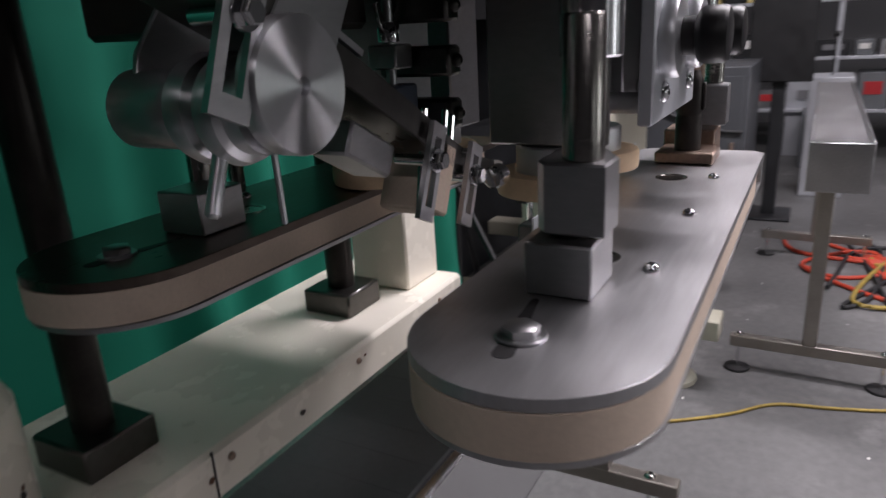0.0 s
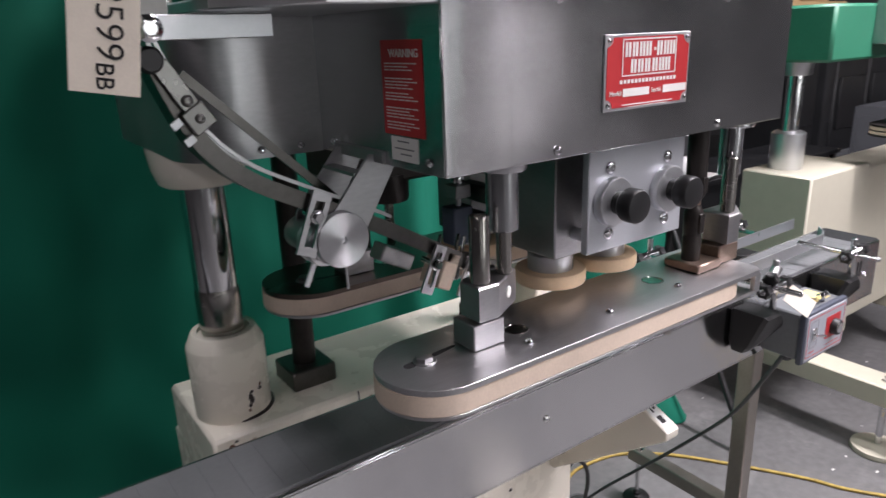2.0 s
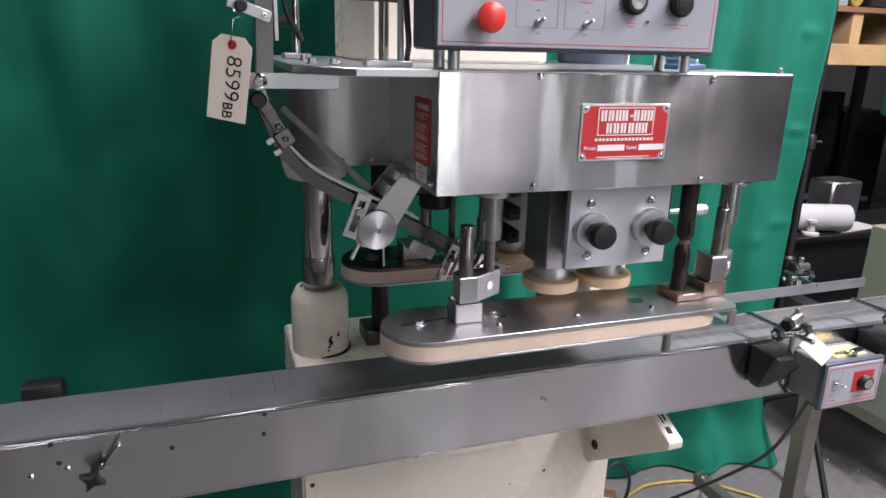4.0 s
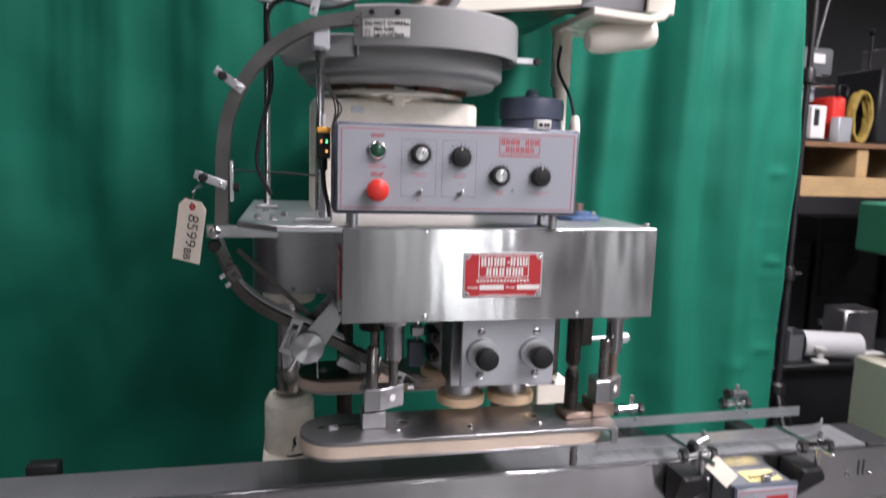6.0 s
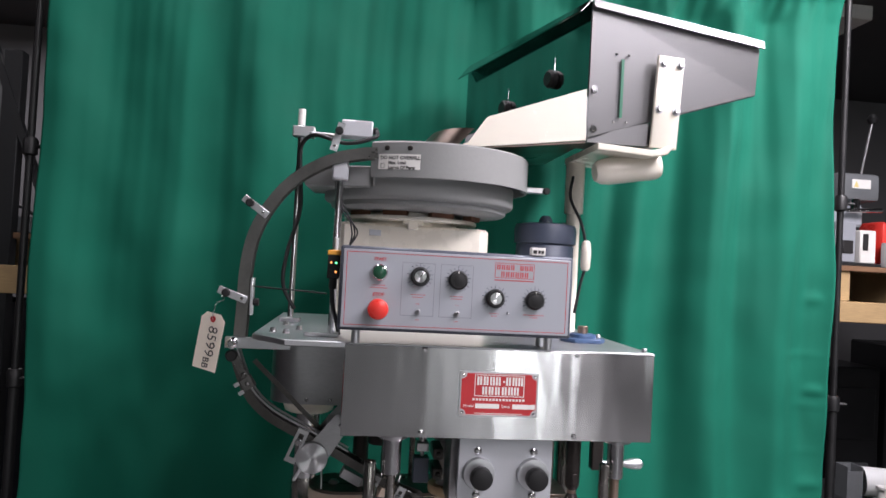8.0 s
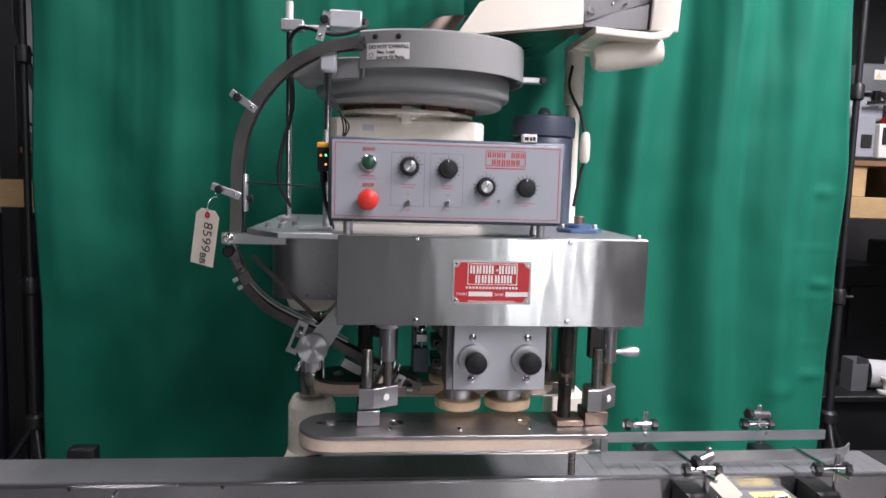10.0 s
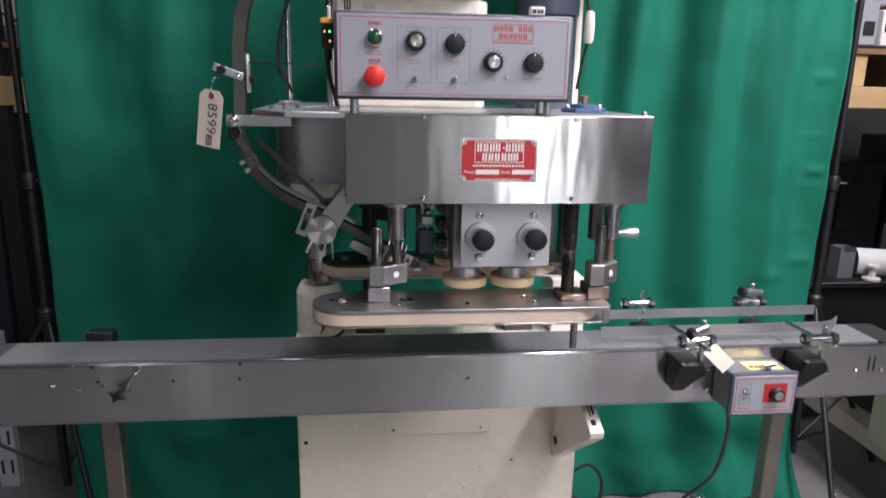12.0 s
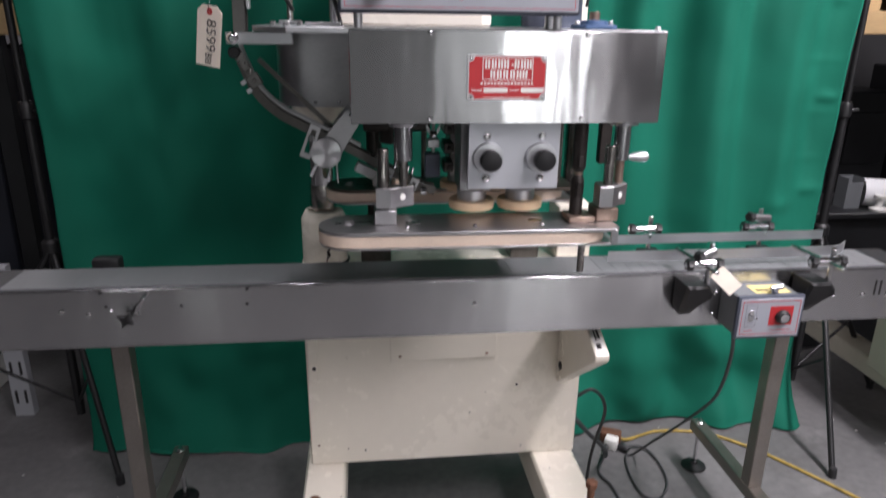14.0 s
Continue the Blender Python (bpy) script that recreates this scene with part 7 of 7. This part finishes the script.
grey_cabinet(3.55, 4.3, 0.25, 1.3, 1.05, CABINET, "dark grey metal cabinet standing on the floor")
cord("cabinet_lead", [(3.54, 0.95, 0.98), (3.535, 0.8, 0.86), (3.535, 0.6, 0.76), (3.535, 0.4, 0.70), (3.535, 0.27, 0.69)], 0.011, CABLE, "black lead hanging across the cabinet door")
t = thing("flat_monitor", (4.3, 0.15, 0), "black flat monitor on a floor stand", "monitor")
bm = bmnew()
box(bm, (4.28, -0.05, 0.90), (4.33, 0.33, 1.45), 0.006)
part("screen", bm, BLACK, t)
bm = bmnew()
box(bm, (4.33, 0.1, 0.0), (4.38, 0.18, 1.2), 0.006)
box(bm, (4.2, 0.0, 0.0), (4.55, 0.28, 0.02), 0.006)
part("stand", bm, DARK, t)
rnd = random.Random(9)
for k in range(4):
    pts = [(3.4 + rnd.uniform(-0.7, 0.5), -0.35 + rnd.uniform(-0.35, 0.3), 0.01 + 0.012 * rnd.random()) for _ in range(9)]
    cord("loose_cable", pts, 0.011, (CABLE_RED, CABLE_YELLOW, CABLE_RED, CABLE)[k], ("red cable lying in loops on the floor", "yellow cable lying in loops on the floor", "red cable lying in loops on the floor", "black cable lying in loops on the floor")[k])
clutter(11, 5.0, 7.5, -1.2, 1.0, 0.0, 8, (GREY_MACHINE, ALU_PLATE, STEEL_DULL, WHITE), 2.6)


# dark stored goods under the decks
def stored_row(seed, x0, x1, y, group):
    rnd = random.Random(seed)
    x = x0
    while x < x1:
        w, h, d = rnd.uniform(0.35, 0.7), rnd.uniform(1.1, 1.42), rnd.uniform(0.4, 0.6)
        t = thing("stored_machine", (x + w / 2, y + d / 2, 0), "dark machine stored under the rack deck", "machine", group)
        bm = bmnew()
        box(bm, (x, y, 0.0), (x + w, y + d, h), 0.01)
        part("body", bm, DARK, t)
        bm = bmnew()
        box(bm, (x + 0.05, y - 0.02, h * 0.5), (x + w - 0.05, y + 0.001, h * 0.86), 0.006)
        part("door", bm, DARK, t)
        bm = bmnew()
        box(bm, (x + 0.08, y - 0.03, h * 0.3), (x + w - 0.1, y + 0.001, h * 0.34), 0.004)
        part("rail", bm, GREY_MACHINE, t)
        x += w + rnd.uniform(0.02, 0.06)


stored_row(21, 1.3, 4.6, 3.5, "goods under the racks")
stored_row(23, 4.75, 8.6, 2.3, "goods along the wall")
stored_row(22, -4.2, -1.6, 3.5, "goods under the racks")
t = thing("blue_cabinet", (-2.6, 2.2, 0), "dark blue-grey cabinet beside the backdrop", "cabinet")
bm = bmnew()
box(bm, (-3.4, 1.97, 0), (-1.98, 2.5, 1.44), 0.01)
part("body", bm, NAVY, t)
for k in range(5):
    bm = bmnew()
    box(bm, (-2.3, 1.964, 0.95 + 0.05 * k), (-2.08, 1.971, 0.965 + 0.05 * k), 0.001)
    part("vent_slat", bm, DARK, t)

# perforated rack upright and box beside the left stand
t = thing("slotted_upright", (-1.72, 1.28, 0), "pale grey slotted rack upright", "rack post")
bm = bmnew()
box(bm, (-1.755, 1.26, 0.0), (-1.68, 1.30, 0.66), 0.002)
up = part("post", bm, ALU_PLATE, t)
for k in range(4):
    for dx in (-0.018, 0.018):
        bm = bmnew()
        box(bm, (-1.7175 + dx - 0.005, 1.2585, 0.06 + 0.13 * k), (-1.7175 + dx + 0.005, 1.2605, 0.12 + 0.13 * k))
        part("slot", bm, INK, up)
t = thing("printed_carton", (-2.2, 1.54, 0), "white and blue carton on the floor", "carton")
bm = bmnew()
box(bm, (-2.5, 1.46, 0.0), (-1.93, 1.62, 0.40), 0.003)
c = part("carton_body", bm, WHITE, t)
bm = bmnew()
box(bm, (-2.46, 1.4585, 0.05), (-1.975, 1.4605, 0.35))
part("blue_print", bm, BEARING_BLUE, c)
# small plate with a hole on the base front
bm = bmnew()
box(bm, (-0.468, 0.449, 0.555), (-0.44, 0.4555, 0.70), 0.001)
pl = part("hinge_plate", bm, CREAM, cap)
bm = bmnew()
lathe(bm, [(0.006, 0), (0.006, 0.001), (0, 0.001)], along((-0.452, 0.4492, 0.60), (-0.452, -1, 0.60)), 14)
part("hole", bm, INK, pl, "drilled hole")
# rear clamp block at the belt's left part
t = thing("rear_bracket", (-0.93, 0.3, 0.93), "black moulded bracket behind the belt", "bracket")
bm = bmnew()
box(bm, (-0.965, CY1 + 0.0005, 0.93), (-0.90, 0.33, 1.012), 0.006, None, 2)
part("block", bm, BLACK, t)
cord("hanging_cord", [(0.366, 0.52, 0.41), (0.384, 0.50, 0.436), (0.425, 0.50, 0.455), (0.465, 0.50, 0.42), (0.477, 0.50, 0.359), (0.454, 0.50, 0.262), (0.441, 0.50, 0.174), (0.435, 0.49, 0.05), (0.45, 0.47, 0.008)], 0.0055, CABLE, "black cord curving from the base side to the floor")


# odds and ends on the dark table
t = thing("clear_bin", (2.08, 1.66, 0.74), "small clear plastic bin on the dark table", "bin")
bm = bmnew()
for lo, hi in (((2.02, 1.58, 0.74), (2.10, 1.66, 0.745)), ((2.02, 1.58, 0.745), (2.024, 1.66, 0.89)), ((2.096, 1.58, 0.745), (2.10, 1.66, 0.89)), ((2.024, 1.58, 0.745), (2.096, 1.584, 0.87)), ((2.024, 1.656, 0.745), (2.096, 1.66, 0.89))):
    box(bm, lo, hi)
part("shell", bm, GREY_MACHINE, t)
t = thing("white_spool", (2.17, 1.55, 0.74), "small white plastic spool on the dark table", "spool")
bm = bmnew()
lathe(bm, [(0.0, 0.74), (0.04, 0.742), (0.04, 0.752), (0.016, 0.756), (0.016, 0.80), (0.026, 0.804), (0.026, 0.815), (0, 0.816)], Matrix.Translation((2.17, 1.54, 0.0)), 24)
part("body", bm, WHITE, t)
t = thing("paper_sheet", (2.5, 1.6, 0.74), "loose white paper lying on the dark table", "paper")
bm = bmnew()
box(bm, (-0.15, -0.06, 0), (0.15, 0.06, 0.004), 0, Matrix.Translation((2.50, 1.60, 0.741)) @ Matrix.Rotation(radians(8), 4, "Z"))
part("sheet", bm, WHITE, t)

for x in (1.03, 1.045):
    bm = bmnew()
    box(bm, (x, CY0 - 0.0012, 0.915), (x + 0.004, CY0 - 0.0002, 0.955))
    part("side_slot", bm, INK, bpy.data.objects["conveyor"])


# shelves with packed goods along the east side of the hall
def shelf_unit(x, y0, y1, levels, seed):
    rnd = random.Random(seed)
    t = thing("shelf_unit", (x + 0.25, (y0 + y1) / 2, 0), "grey steel shelf unit packed with white and grey goods", "shelf")
    for y in (y0, (y0 + y1) / 2, y1):
        for dx in (0.0, 0.5):
            bm = bmnew()
            box(bm, (x + dx, y - 0.02, 0), (x + dx + 0.04, y + 0.02, 2.3), 0.002)
            part("upright", bm, ALU_PLATE, t)
    for z in levels:
        bm = bmnew()
        box(bm, (x - 0.01, y0, z - 0.03), (x + 0.55, y1, z), 0.003)
        part("shelf_board", bm, ALU_PLATE, t)
    for z in levels:
        y = y0 + 0.06
        while y < y1 - 0.3:
            w, h, d = rnd.uniform(0.1, 0.3), rnd.uniform(0.12, 0.36), rnd.uniform(0.2, 0.4)
            g = thing("packed_goods", (x + 0.2, y + w / 2, z), "small machine part or box stored on the steel shelf", "stored goods", "goods on the steel shelf")
            m = rnd.choice((WHITE, FACE, GREY_MACHINE, ALU_PLATE, DARK, STEEL_DULL, WHITE, YELLOW))
            bm = bmnew()
            if rnd.random() < 0.3:
                lathe(bm, [(w * 0.3, 0), (w * 0.45, 0.01), (w * 0.45, h * 0.8), (w * 0.3, h * 0.9), (w * 0.15, h)], Matrix.Translation((x + 0.2, y + w / 2, z)), 18)
            else:
                box(bm, (x + 0.02, y, z), (x + 0.02 + d, y + w, z + h), 0.008)
            part("body", bm, m, g)
            bm = bmnew()
            box(bm, (x + 0.012, y + w * 0.2, z + h * 0.4), (x + 0.021, y + w * 0.8, z + h * 0.75), 0.002)
            part("face_panel", bm, rnd.choice((INK, WHITE, GREY_PRINT, RED)), g)
            y += w + rnd.uniform(0.02, 0.08)


shelf_unit(6.6, -2.6, 2.2, (0.45, 0.92, 1.42, 1.9), 41)


# chips and scratches in the cream paint of the base
rnd = random.Random(77)
for k in range(26):
    bm = bmnew()
    side = k % 3
    if side == 0:
        p, n = Vector((rnd.uniform(-0.46, 0.35), 0.4545, rnd.choice((rnd.uniform(0.27, 0.33), rnd.uniform(0.35, 0.78))))), Vector((0, -1, 0))
    elif side == 1:
        p, n = Vector((rnd.uniform(-0.47, 0.37), 0.4445, rnd.uniform(0.815, 0.905))), Vector((0, -1, 0))
    else:
        p, n = Vector((rnd.choice((rnd.uniform(-0.485, -0.375), rnd.uniform(0.23, 0.355))), rnd.uniform(-0.25, 0.42), 0.2605)), Vector((0, 0, 1))
    r = rnd.uniform(0.0015, 0.0045)
    pts = [(r * rnd.uniform(0.6, 1.6) * math.cos(a), r * rnd.uniform(0.5, 1.3) * math.sin(a)) for a in (0, 0.9, 1.9, 2.8, 3.7, 4.6, 5.5)]
    prism(bm, pts, "z", 0, 0.0005, 0, along(p, p + n))
    part("paint_chip", bm, RUST if k % 2 else BLACK_STEEL, cap, "dark chip in the paint")

# small scraps lying about on the floor
bm = bmnew()
for k in range(90):
    x, y = (rnd.uniform(0.4, 4.2), rnd.uniform(-0.9, 0.95)) if k % 3 else (rnd.uniform(-1.6, 0.4), rnd.uniform(-0.5, 0.9))
    if -0.52 < x < 0.4 and y > -0.35:
        continue
    r = rnd.uniform(0.002, 0.008)
    a0 = rnd.uniform(0, 6)
    pts = [(x + r * rnd.uniform(0.5, 1.5) * math.cos(a0 + a), y + r * rnd.uniform(0.3, 0.9) * math.sin(a0 + a)) for a in (0, 1.0, 2.1, 3.1, 4.2, 5.2)]
    prism(bm, pts, "z", 0.0002, 0.0018)
solid("floor_scraps", bm, WHITE, "pale paper and plastic scraps scattered on the concrete floor", "scraps", kind="stuff")
